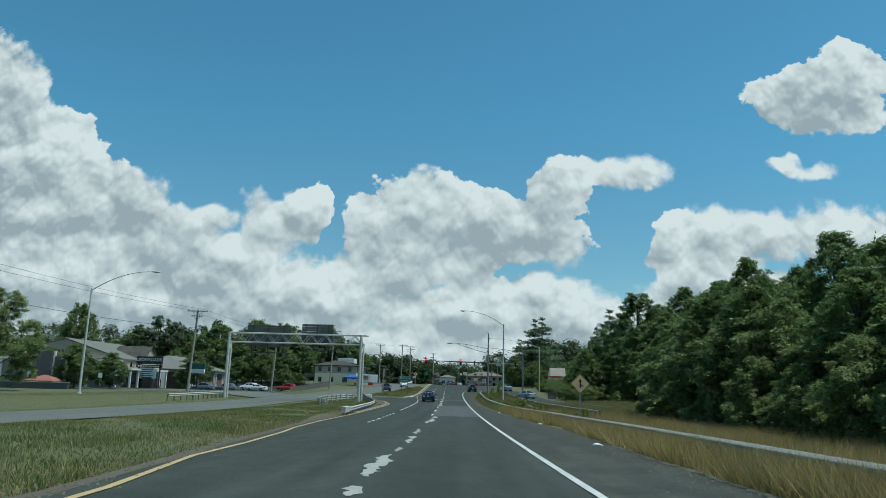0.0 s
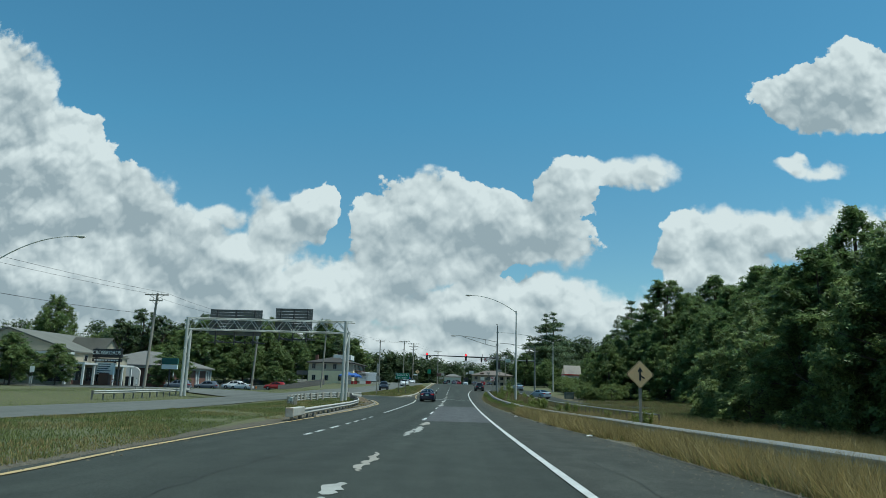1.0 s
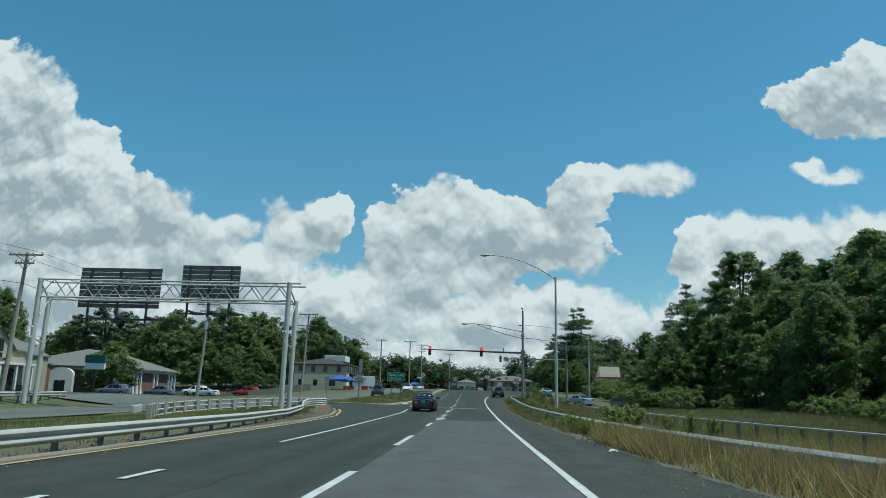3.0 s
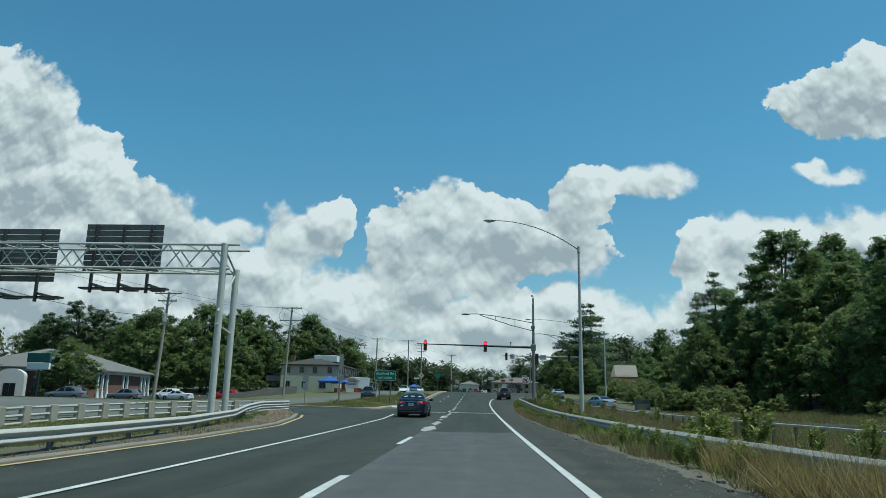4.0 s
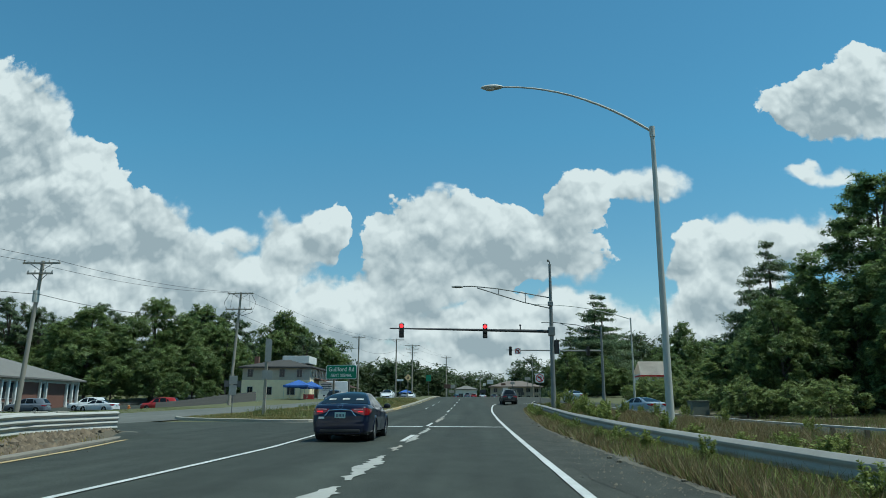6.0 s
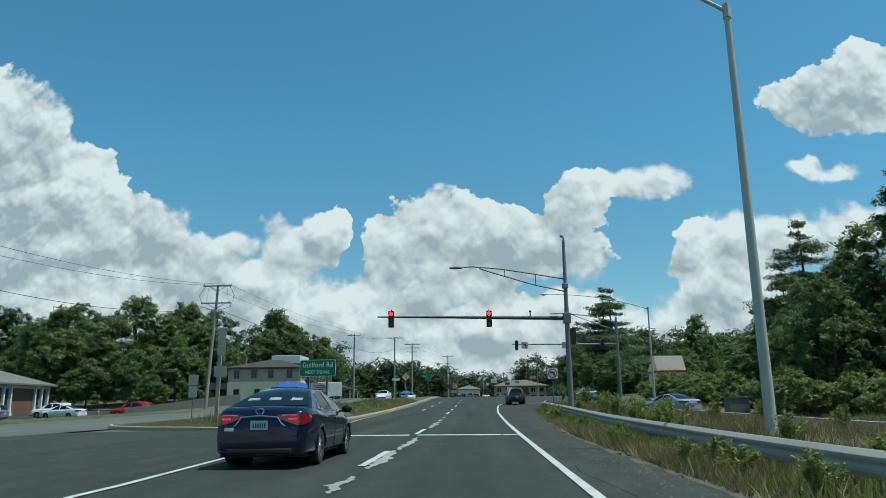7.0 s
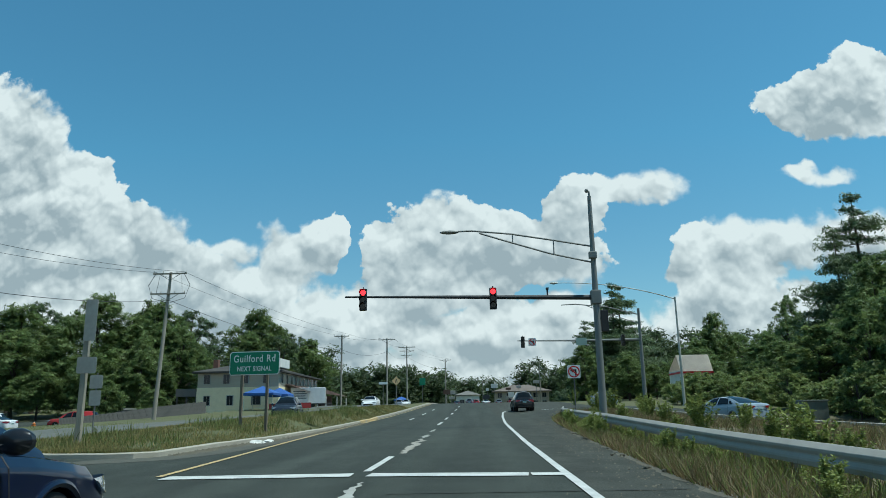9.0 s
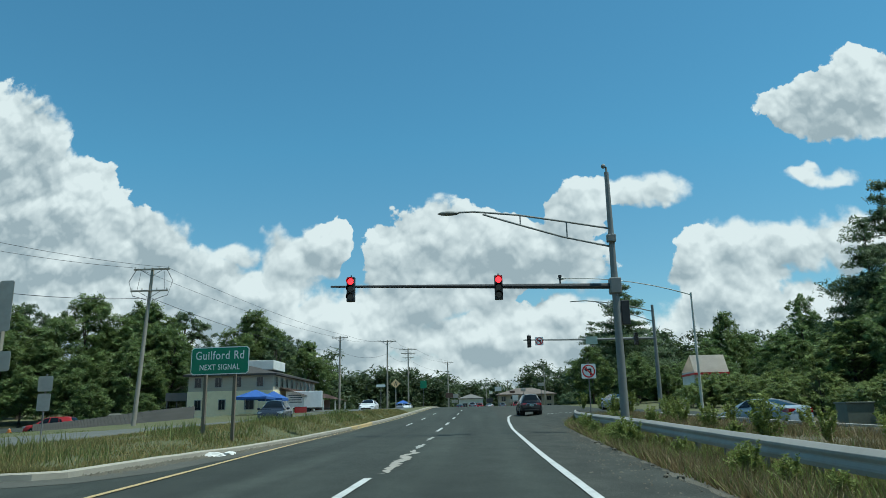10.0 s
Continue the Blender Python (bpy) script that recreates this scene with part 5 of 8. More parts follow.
LEAF_WEED = leaf_material("leaf_weed", (0.165, 0.205, 0.052), (0.26, 0.29, 0.085), 0.4)
rng = random.Random(5)
OAK = put(broad_tree(12, 4.6, 0.03, 80, 13800, 0.39, LEAF_DARK, 1, "dense dark green leafy tree at the wood's edge"), 24.6, 30, 0.95)
TALL = put(broad_tree(20, 5.4, 0.12, 100, 19000, 0.5, LEAF_DARK, 2, "tall dark green leafy tree rising above the wood"), 47.5, 137, 0.95)
SAPLING = put(broad_tree(8, 2.4, 0.02, 56, 10000, 0.27, LEAF_LIGHT, 3, "slender light green tree at the wood's edge"), 19.4, 49, 1.0)
MAPLE = put(broad_tree(11, 4.2, 0.06, 76, 13400, 0.37, LEAF_MID, 4, "full green leafy tree"), 24.8, 38, 1.0, 40)
ALDER = put(broad_tree(9, 3.1, 0.02, 70, 19000, 0.23, LEAF_EDGE, 13, "grey-green leafy tree at the wood's sunny edge", lobes=7), 19.2, 44, 1.0, 75)
PINE = put(needle_tree(18, 6.0, 17, 23000, 0.36, NEEDLE, 5, "tall ragged dark pine tree with layered boughs"), 32.3, 159.6, 0.80, 0, 0.80)
SHRUB = put(broad_tree(3.0, 1.9, 0.0, 26, 4200, 0.2, LEAF_LIGHT, 6, "leafy light green shrub", "shrub"), 21, 133, 1.0)

ASH = put(broad_tree(17, 4.3, 0.10, 96, 15500, 0.44, LEAF_DARK, 7, "tall narrow dark green tree in the wood", lobes=7, peak=0.3), 34.5, 114, 0.76, 20)
EDGE = [(15, 17.5), (40, 17.0), (52, 16.6), (68, 18.2), (76, 21.5), (84, 26), (100, 31), (118, 31.5)]


def grow(kind, native, x, y, tall, wide=1.0, label=""):
    """A copy of a tree, native metres high as built, grown to the height tall."""
    return again(kind, x, y, tall / native, x * 37 + y * 11, wide, label)


# thicket beside the shoulder: light low trees in front, dark taller ones behind
y, k = 17.0, 0
while y < 84:
    kind, native, tall, wide = ((ALDER, 9, 7.2, 1.1), (MAPLE, 11, 8.6, 0.9), (ALDER, 9, 8.8, 1.0), (SAPLING, 8, 6.4, 1.2), (ASH, 17, 9.6, 1.25), (ALDER, 9, 8.0, 1.0))[k % 6]
    grow(kind, native, table(y, EDGE) + 1.6 + 1.5 * rng.random(), y, tall * (0.82 + 0.3 * rng.random()) * (0.92 if y > 55 else 1), wide)
    y += 3.0 + 1.3 * rng.random()
    k += 1
for y, x, tall in ((16, 16.4, 3.6), (20, 16.7, 4.6), (24, 16.2, 3.2), (28.5, 16.8, 4.8), (33, 16.3, 3.8), (38, 16.5, 4.4)):
    grow(ALDER, 9, x, y, tall, 1.15, "low bright alder bush at the wood's edge")
for x, y, tall in ((25.6, 184.5, 3.2), (27.6, 184, 3.0), (29.6, 184.6, 3.4)):
    grow(ALDER, 9, x, y, tall, 1.5, "low alder bush before the pale building")
y = 20.0
while y < 112:
    kind, native, tall = ((ASH, 17, 12.4), (OAK, 12, 10.4), (ASH, 17, 13.2), (MAPLE, 11, 10.8))[k % 4]
    grow(kind, native, table(y, EDGE) + 7.0 + 2.0 * rng.random(), y, tall * (0.86 + 0.24 * rng.random()), 1.0)
    y += 4.6 + 1.8 * rng.random()
    k += 1
for x, y, tall in ((31, 38, 13.5), (32, 52, 14), (33, 66, 14.5), (36, 80, 15.5), (41, 92, 17), (45, 104, 18.5), (47, 118, 20), (50, 131, 22), (54, 141, 23.5), (53, 161, 24), (60, 170, 23), (46, 152, 19), (61, 150, 22)):
    grow(ASH, 17, x, y, tall, 1.15, "tall dark green tree deep in the wood")
# the clump that stands out beyond the thicket
for kind, native, x, y, tall, wide in ((TALL, 20, 36.6, 140, 20.6, 1.1), (TALL, 20, 42.0, 144, 18.5, 1.1), (ASH, 17, 38.5, 131, 15.5, 1.2), (ASH, 17, 33.6, 131.5, 13.6, 1.05), (OAK, 12, 40, 124, 14, 1.0), (ASH, 17, 36.5, 119, 13.5, 1.1), (MAPLE, 11, 31.2, 135.5, 9.6, 0.95),
                                       (MAPLE, 11, 25.8, 137.5, 9.4, 0.85), (OAK, 12, 28.4, 141, 10.2, 0.85), (OAK, 12, 33.5, 122, 9.0, 0.9), (SAPLING, 8, 33.0, 127.5, 8.8, 1.1), (SAPLING, 8, 30.6, 129.5, 6.6, 1.2), (SAPLING, 8, 37.0, 128, 10.2, 1.1),
                                       (MAPLE, 11, 31.5, 148, 8.6, 0.9), (OAK, 12, 27.2, 147, 7.8, 0.85), (SAPLING, 8, 26.4, 152.5, 6.2, 1.5), (MAPLE, 11, 30.2, 156, 6.6, 1.1), (OAK, 12, 38, 157, 9.5, 1.0), (MAPLE, 11, 37, 150, 10, 1.0), (PINE, 18, 36.2, 163, 18.5, 1.1), (ASH, 17, 35.5, 153, 14.0, 1.15), (OAK, 12, 30.6, 151.5, 10.8, 0.9)):
    grow(kind, native, x, y, tall, wide)
grow(PINE, 18, 26.9, 233, 21.5, 1.05)
grow(PINE, 18, 31.2, 248, 23.5, 1.15)
grow(PINE, 18, 22.6, 240, 15.5, 1.1)
for x, y, tall, wide in ((58.5, 231, 17, 0.75), (47.4, 238, 15.5, 0.8), (41, 176, 7.5, 1.2), (45, 190, 9, 1.2), (37, 185, 6.5, 1.3), (52, 186, 10, 1.2), (27, 205, 5, 1.4), (23, 205, 6.5, 1.2), (19.5, 224, 9.5, 1.0), (25, 214, 7.5, 1.2), (48, 215, 9.5, 1.3), (60, 212, 12, 1.2), (40, 228, 10, 1.3), (56, 250, 12.5, 1.3), (70, 250, 13.5, 1.3), (36, 214, 7.5, 1.3), (66, 200, 12.5, 1.2)):
    grow(MAPLE if int(x) % 2 else OAK, 11 if int(x) % 2 else 12, x, y, tall, wide)
for k in range(46):
    x, y = 21.6 + 8 * rng.random() ** 1.3, 124 + 56 * rng.random()
    again(SHRUB, x, y, 0.55 + 0.55 * rng.random(), rng.random() * 360, 1.15, "leafy green shrub beside the ramp")
for k in range(26):
    y = 20 + 100 * rng.random()
    again(SHRUB, table(y, EDGE) + 0.2 + 1.2 * rng.random(), y, 0.45 + 0.4 * rng.random(), rng.random() * 360, 1.2, "leafy green shrub under the wood's edge")
def weed_plant(height, radius, stems, leaf, mat, seed, label):
    """An upright clump of thin leafy stems; its foot at the origin."""
    rg = np.random.default_rng(seed)
    plant = thing("weed", 0, 0, 0, 0, label, "weed", "roadside weeds")
    pts, dirs, stalk = [], [], []
    for k in range(stems):
        turn, out, tall = 2 * math.pi * rg.random(), radius * rg.random() ** 0.6, height * (0.5 + 0.5 * rg.random())
        foot = Vector((0.25 * out * math.cos(turn), 0.25 * out * math.sin(turn), -0.05))
        tip = Vector((out * math.cos(turn), out * math.sin(turn), tall * (1 - 0.25 * out / radius)))
        mid = foot.lerp(tip, 0.5) + Vector((0, 0, 0.1 * tall))
        side = Vector((-math.sin(turn), math.cos(turn), 0)) * 0.006
        for a, b in ((foot, mid), (mid, tip)):
            stalk.append([tuple(a - side), tuple(a + side), tuple(b + side), tuple(b - side)])
        for j in range(56):
            f = 0.12 + 0.9 * rg.random() ** 0.8
            p = foot * (1 - f) ** 2 + mid * 2 * f * (1 - f) + tip * f * f
            d = rg.normal(size=3)
            d[2] = abs(d[2]) * 0.9 + 0.25
            pts.append(tuple(p))
            dirs.append(d / np.linalg.norm(d))
    p, d = np.array(pts), np.array(dirs)
    w = np.cross(d, rg.normal(size=p.shape))
    w /= np.linalg.norm(w, axis=1)[:, None]
    size = (leaf * (0.5 + 0.9 * rg.random(len(p))))[:, None]
    v = np.stack([p, p + d * size * 0.45 + w * size * 0.2, p + d * size - np.array([0, 0, 0.12]) * size, p + d * size * 0.45 - w * size * 0.2], 1).reshape(-1, 3)
    v = np.concatenate([v, np.array(stalk).reshape(-1, 3)], 0)
    crown = new("foliage", raw_mesh("foliage", v, np.arange(len(v)).reshape(-1, 4), mat))
    crown.parent = plant
    return plant


WEED = put(weed_plant(1.3, 0.42, 26, 0.09, LEAF_WEED, 8, "tall leafy green weed growing at the guardrail"), 8.6, 71.5, 1.0)
for x, y, s in ((8.2, 73, 0.8), (9.0, 70, 0.9), (9.2, 92, 0.7), (8.6, 56, 0.8), (8.7, 47.6, 1.0), (8.4, 48.3, 0.8), (6.6, 118, 1.0), (8.2, 116, 0.8), (7.4, 117, 0.7), (6.2, 126.5, 0.8), (9.2, 113, 0.7), (9.8, 110, 0.7), (5.35, 104.6, 1.0), (5.5, 105.1, 0.9), (5.25, 105.5, 0.8), (4.3, 121, 0.7), (4.25, 122, 0.8), (4.3, 123.1, 0.7), (4.35, 124.2, 0.6),
                (4.7, 72.5, 0.55), (4.6, 75.3, 0.6), (4.6, 78.5, 0.5), (4.4, 81, 0.45), (4.3, 111.5, 0.5), (4.3, 113.2, 0.55), (4.4, 117, 0.5), (4.4, 128, 0.6), (4.6, 131, 0.75), (4.7, 132.2, 0.65), (4.8, 133.5, 0.7), (5.8, 84, 0.6), (6.1, 99, 0.7), (5.5, 106, 0.7), (5.6, 109, 0.9), (5.9, 111, 0.8),
                (10.2, 99, 0.6), (9.4, 104, 0.6), (9.9, 119, 0.6), (10.2, 124, 0.8), (9.6, 129, 0.8), (8.8, 134, 1.0), (9.6, 138, 1.1), (7.5, 128, 0.9), (6.9, 123, 0.8), (12, 184, 1.6), (13, 178, 1.5), (7.8, 143, 1.2), (9.4, 146, 1.4)):
    again(WEED, x, y, s, x * 70 + y, 1.1)
for k in range(64):
    y = 60 + 82 * rng.random()
    x = table(y, RAIL_R) + (rng.random() * 1.6 + 0.25 if k % 2 else -0.25 - 0.6 * rng.random())
    again(WEED, x, y, 0.28 + 0.32 * rng.random(), k * 47, 1.1 + 0.6 * rng.random(), "low leafy weed tuft beside the guardrail")
for x, y, s in ((4.75, 70.2, 0.62), (4.6, 71.0, 0.5), (5.0, 68.6, 0.55), (4.8, 73.8, 0.6), (4.6, 76.8, 0.5), (6.3, 74.4, 1.1), (6.9, 73.4, 1.2), (6.5, 76.3, 0.9), (7.2, 77.4, 1.0)):
    again(WEED, x, y, s, x * 31 + y, 1.4, "bushy green weed clump at the guardrail")

# far side of the road
OAK2 = put(broad_tree(18, 7.0, 0.10, 100, 13500, 0.63, LEAF_MID, 11, "large spreading green tree behind the shops"), -57, 203, 1.0)
for x, y, s, w in ((-66, 198, 0.9, 1.1), (-76, 205, 0.72, 1.1), (-50, 207, 0.95, 1), (-84, 214, 0.7, 1.2), (-95, 208, 0.75, 1.2), (-105, 196, 1.18, 0.75), (-118, 204, 0.55, 1.4), (-131, 210, 0.5, 1.4), (-41, 232, 1.0, 0.9), (-33, 240, 0.72, 1), (-60, 226, 0.95, 1.2), (-74, 188, 0.5, 1.2), (-45, 246, 0.9, 1), (-100, 172, 0.4, 1.4), (-52, 193, 0.5, 1), (-58, 191, 0.42, 1.2), (-47, 197, 0.6, 1), (-44, 203, 0.7, 1)):
    again(OAK2, x, y, s, x * 13, w)
OPEN_PINE = put(broad_tree(18, 4.6, 0.42, 26, 5200, 0.5, NEEDLE, 12, "sparse dark pine rising behind the shops", "pine"), -70, 209, 1.0, 30)
for x, y, s in ((-50, 221, 0.95), (-36, 229, 0.72), (-86, 206, 1.05), (-82, 209, 0.95), (-43, 244, 1.0), (-38, 247, 0.85), (-90, 203, 0.9), (-76, 212, 0.9)):
    again(OPEN_PINE, x, y, s, x * 7, 1.15, "sparse dark pine rising behind the shops")
for x, y, s, w in ((-52.5, 97, 0.55, 1.35), (-55.2, 151, 0.75, 1.25), (-58.5, 101.5, 0.5, 1.3), (-49.6, 101.5, 0.46, 1.25), (-55.6, 101, 0.44, 1.2), (-43, 180, 0.45, 1.2), (-40, 186, 0.35, 1.2)):
    again(MAPLE, x, y, s, x * 5, w, "round green tree before the shops")

again(ALDER, -49.0, 74, 1.22, 33, 1.1, "large bright green tree on the far verge")

# distant woods
LEAF_FAR = leaf_material("leaf_far", (0.0512, 0.0768, 0.032), (0.08, 0.109, 0.0435), 0.35, 2.4, 0.62)


def far_woods(name, spots, seed, label):
    rg = np.random.default_rng(seed)
    mids, rads = [], []
    for x0, x1, y, h, n in spots:
        for i in range(n):
            x, yy = x0 + (x1 - x0) * rg.random(), y + 30 * (rg.random() - 0.5)
            hh = h * (0.7 + 0.45 * rg.random())
            for j in range(5):
                mids.append((x + 3 * rg.normal(), yy + 3 * rg.normal(), 3 + hh * (j + 0.6) / 5))
                rads.append(3.4 - 0.35 * j + rg.random())
    me = leaves(name, mids, rads, 110 * len(mids), 1.0, LEAF_FAR, seed)
    return tagged(new(name, me), label, "distant woods", kind="stuff")


far_woods("distant_woods", [(-48, -12, 330, 11.5, 60), (-130, -40, 300, 18, 70), (-30, 10, 430, 12, 50), (-260, -110, 280, 18, 80), (-10, 60, 620, 17, 60)], 21, "dark green band of distant woods beyond the shops")
far_woods("distant_woods", [(34, 90, 300, 18, 70), (80, 220, 290, 19, 90), (20, 60, 380, 16, 40), (120, 260, 240, 17, 60)], 22, "dark green band of distant woods beyond the ramp")


def ridge(name, x0, x1, y, low, high, seed, label):
    """A far wooded ridge with an uneven skyline."""
    bm, rows = bmesh.new(), []
    for j in range(6):
        row = []
        for i in range(241):
            x = x0 + (x1 - x0) * i / 240
            top = high * (0.86 + 0.25 * noise.noise((x * 0.006, seed, 0)) + 0.10 * noise.noise((x * 0.05, seed, 3)) + 0.07 * noise.noise((x * 0.16, seed, 5)))
            f = j / 5
            row.append((x + 4 * noise.noise((x * 0.2, j, 1)), y + 60 * f + 7 * noise.noise((x * 0.11, j * 1.3, seed)), low + (top - low) * f**0.6 + 1.2 * noise.noise((x * 0.3, j * 2.1, seed))))
        rows.append(row)
    sheet(bm, rows)
    return tagged(solid(name, bm, LEAF_FAR), label, "wooded ridge", kind="structure")


ridge("backdrop", -700, 700, 660, -1, 25, 3, "dark wooded ridge along the horizon")


# ---- grass and weeds ----
def blades(name, count, place, height, width, mat, seed, label, lean=0.3, simple=False):
    """Upright tapering blades; place(rng) gives (x, y, z) or None."""
    rg = np.random.default_rng(seed)
    pts = []
    while len(pts) < count:
        q = place(rg)
        if q is not None:
            pts.append(q)
    p = np.array(pts)
    a = rg.random(count) * 2 * math.pi
    w = (width * (0.6 + 0.8 * rg.random(count)))[:, None] * np.stack([np.cos(a), np.sin(a), 0 * a], 1)
    h = height * (0.45 + 0.85 * rg.random(count))
    tip = np.stack([rg.normal(size=count) * lean * h, rg.normal(size=count) * lean * h, h], 1)
    mid = tip * np.array([0.35, 0.35, 0.55])
    v = np.stack([p - w, p + w, p + mid + w * 0.7, p + mid - w * 0.7, p + tip + w * 0.15, p + tip - w * 0.15], 1).reshape(-1, 3)
    if simple:
        v = np.stack([p - w, p + w, p + tip], 1).reshape(-1, 3)
        return tagged(new(name, raw_mesh(name, v, np.arange(3 * count).reshape(-1, 3), mat)), label, "grass", kind="stuff")
    i = np.arange(count)[:, None] * 6
    f = np.concatenate([i + np.array([0, 1, 2, 3]), i + np.array([3, 2, 4, 5])], 0)
    return tagged(new(name, raw_mesh(name, v, f, mat)), label, "grass", kind="stuff")


def verge_spot(y0, y1, thick=1.0):
    def spot(rg):
        y = y0 + (y1 - y0) * rg.random()
        x0 = table(y, XR) - 0.05
        x = x0 + ((11.6 if y > 72 else 17.5) - x0) * rg.random() ** 1.4
        if noise.noise((x * 0.35, y * 0.25, 7)) < 0.25 - 0.6 * thick * rg.random():
            return None
        return x, y, land(x, y)
    return spot


blades("tall_dry_grass", 85000, verge_spot(4, 66), 0.62, 0.010, DRY_GRASS, 31, "tall straw-coloured dry grass along the guardrail", 0.5, True)
blades("tall_dry_grass", 95000, verge_spot(58, 147), 0.33, 0.010, MIXED_GRASS, 32, "brown and green mixed grass along the guardrail", 0.5, True)
blades("green_weeds", 52000, verge_spot(4, 147, 0.9), 0.27, 0.013, GREEN_GRASS, 33, "green weeds among dry grass", 0.3, True)


def rail_spot(rg):
    y = 44 + 102 * rg.random()
    x = table(y, RAIL_R) + 0.55 * rg.normal()
    if x < table(y, XR) - 0.05 or noise.noise((x * 0.8, y * 0.5, 6)) < 0.15 - 0.6 * rg.random():
        return None
    return x, y, land(x, y)


blades("rail_weeds", 30000, rail_spot, 0.30, 0.018, LEAF_WEED, 43, "dark green weeds crowding the guardrail's foot", 0.45, True)


def field_spot(rg):
    y = 56 + 70 * rg.random()
    x = 11.4 + (table(y, EDGE) + 1.5 - 11.4) * rg.random()
    if table(y, RAMP_L) < x < table(y, RAMP_L) + 6 and y > 98 or noise.noise((x * 0.3, y * 0.22, 4)) < 0.2 - 0.7 * rg.random():
        return None
    return x, y, land(x, y)


blades("field_grass", 60000, field_spot, 0.42, 0.012, MIXED_GRASS, 41, "brown and green rough grass before the wood", 0.5, True)
blades("field_weeds", 30000, field_spot, 0.5, 0.016, GREEN_GRASS, 42, "green weeds before the wood", 0.4, True)


def median_spot(rg):
    y = 2 + 100 * rg.random()
    x1 = table(y, XL) - (0.3 if y < 34 else 0.3 + (y - 34) * 0.09 if y < 46 else 1.4)
    x = x1 - (x1 + 17.4) * rg.random() ** 1.3
    if noise.noise((x * 0.25, y * 0.18, 2)) < 0.2 - 0.7 * rg.random():
        return None
    return x, y, land(x, y)


def median_dry(rg):
    q = median_spot(rg)
    if q is None or noise.noise((q[0] * 0.22, q[1] * 0.16, 8)) < 0.05:
        return None
    return q


def median_tuft(rg):
    q = median_spot(rg)
    if q is None or noise.noise((q[0] * 0.5, q[1] * 0.4, 12)) < 0.22:
        return None
    return q


def rail_foot(rg):
    y = 4 + 66 * rg.random()
    x = table(y, RAIL_R) - 0.06 - 0.9 * rg.random() ** 1.3
    if noise.noise((x * 0.8, y * 0.5, 14)) < -0.15:
        return None
    return x, y, land(x, y)


def island_spot(rg):
    y = 115.9 + 62 * rg.random() ** 1.4
    x0, x1 = table(y, ISLAND_WEST) + 0.1, table(y, ISLAND_EAST) - 0.05
    x = x0 + (x1 - x0) * rg.random()
    if noise.noise((x * 0.7, y * 0.5, 9)) < 0.15 - 0.8 * rg.random():
        return None
    return x, y, island_z(x, y) - 0.01


def island_crown(rg):
    y = 117.5 + 40 * rg.random()
    x0, x1 = table(y, ISLAND_WEST) + 0.5, table(y, ISLAND_EAST) - 0.7
    x = x0 + (x1 - x0) * rg.random()
    if x < x0 + 0.35 * (x1 - x0) or noise.noise((x * 0.45, y * 0.35, 6)) < 0.12:
        return None
    return x, y, island_z(x, y)


blades("rail_grass", 36000, rail_foot, 0.56, 0.009, DRY_GRASS, 44, "straw-coloured grass standing against the guardrail", 0.4, True)
blades("median_tufts", 16000, median_tuft, 0.17, 0.011, GREEN_GRASS, 45, "ranker green tufts on the median", 0.4, True)
blades("median_grass", 140000, median_spot, 0.075, 0.010, GREEN_GRASS, 34, "short patchy green and straw grass on the median", 0.4, True)
blades("island_grass", 52000, island_spot, 0.13, 0.009, GREEN_GRASS, 35, "patchy green and straw grass on the island", 0.4, True)


def edge_spot(rg):
    y = 46 + 56 * rg.random()
    x = table(y, XL) - 0.1 - 1.3 * rg.random() ** 1.3
    if noise.noise((x, y * 0.8, 5)) < 0.15:
        return None
    return x, y, land(x, y)


blades("median_weeds", 1500, edge_spot, 0.13, 0.012, DRY_GRASS, 36, "scrubby weeds at the foot of the median guardrail")


def left_spot(rg):
    y = 30 + 120 * rg.random()
    x = table(y, OF) - 0.4 - 14 * rg.random()
    return x, y, land(x, y)


blades("far_verge_grass", 40000, left_spot, 0.06, 0.016, GREEN_GRASS, 37, "short green and straw grass beyond the far road", 0.4, True)

blades("island_dry_grass", 66000, island_spot, 0.14, 0.008, DRY_GRASS, 38, "tufts of dry straw grass on the island", 0.4, True)
blades("island_weeds", 2600, island_crown, 0.34, 0.012, GREEN_GRASS, 40, "taller rank weeds along the island crown", 0.3)
blades("median_dry_grass", 34000, median_dry, 0.11, 0.010, DRY_GRASS, 39, "short straw grass on the median", 0.4, True)


# ---- gravel at the pavement's edge ----
def gravel(name, count, spot, size, mat, seed, label):
    """Loose four-cornered chips, one mesh."""
    rg = np.random.default_rng(seed)
    p = np.array([spot(rg) for _ in range(count)])
    s = (size * (0.4 + 1.2 * rg.random(count) ** 2))[:, None, None]
    corners = np.array([(1, 1, -0.3), (-1, 1, -0.3), (0, -1.2, -0.3), (0, 0, 0.9)]) + rg.normal(size=(count, 4, 3)) * 0.3
    v = (p[:, None, :] + corners * s).reshape(-1, 3)
    i = np.arange(count)[:, None] * 4
    f = np.concatenate([i + np.array(c) for c in ((0, 1, 3), (1, 2, 3), (2, 0, 3))], 0)
    return tagged(new(name, raw_mesh(name, v, f, mat)), label, "gravel", kind="stuff")


def right_edge(rg):
    y = 4 + 140 * rg.random()
    x = table(y, XR) + 0.25 - 1.1 * abs(rg.normal()) ** 1.2 * 0.6
    return x, y, land(x, y) + 0.035


def left_edge(rg):
    y = 6 + 95 * rg.random()
    x = table(y, XL) - 0.3 + 0.4 * rg.normal()
    return x, y, land(x, y) + 0.04


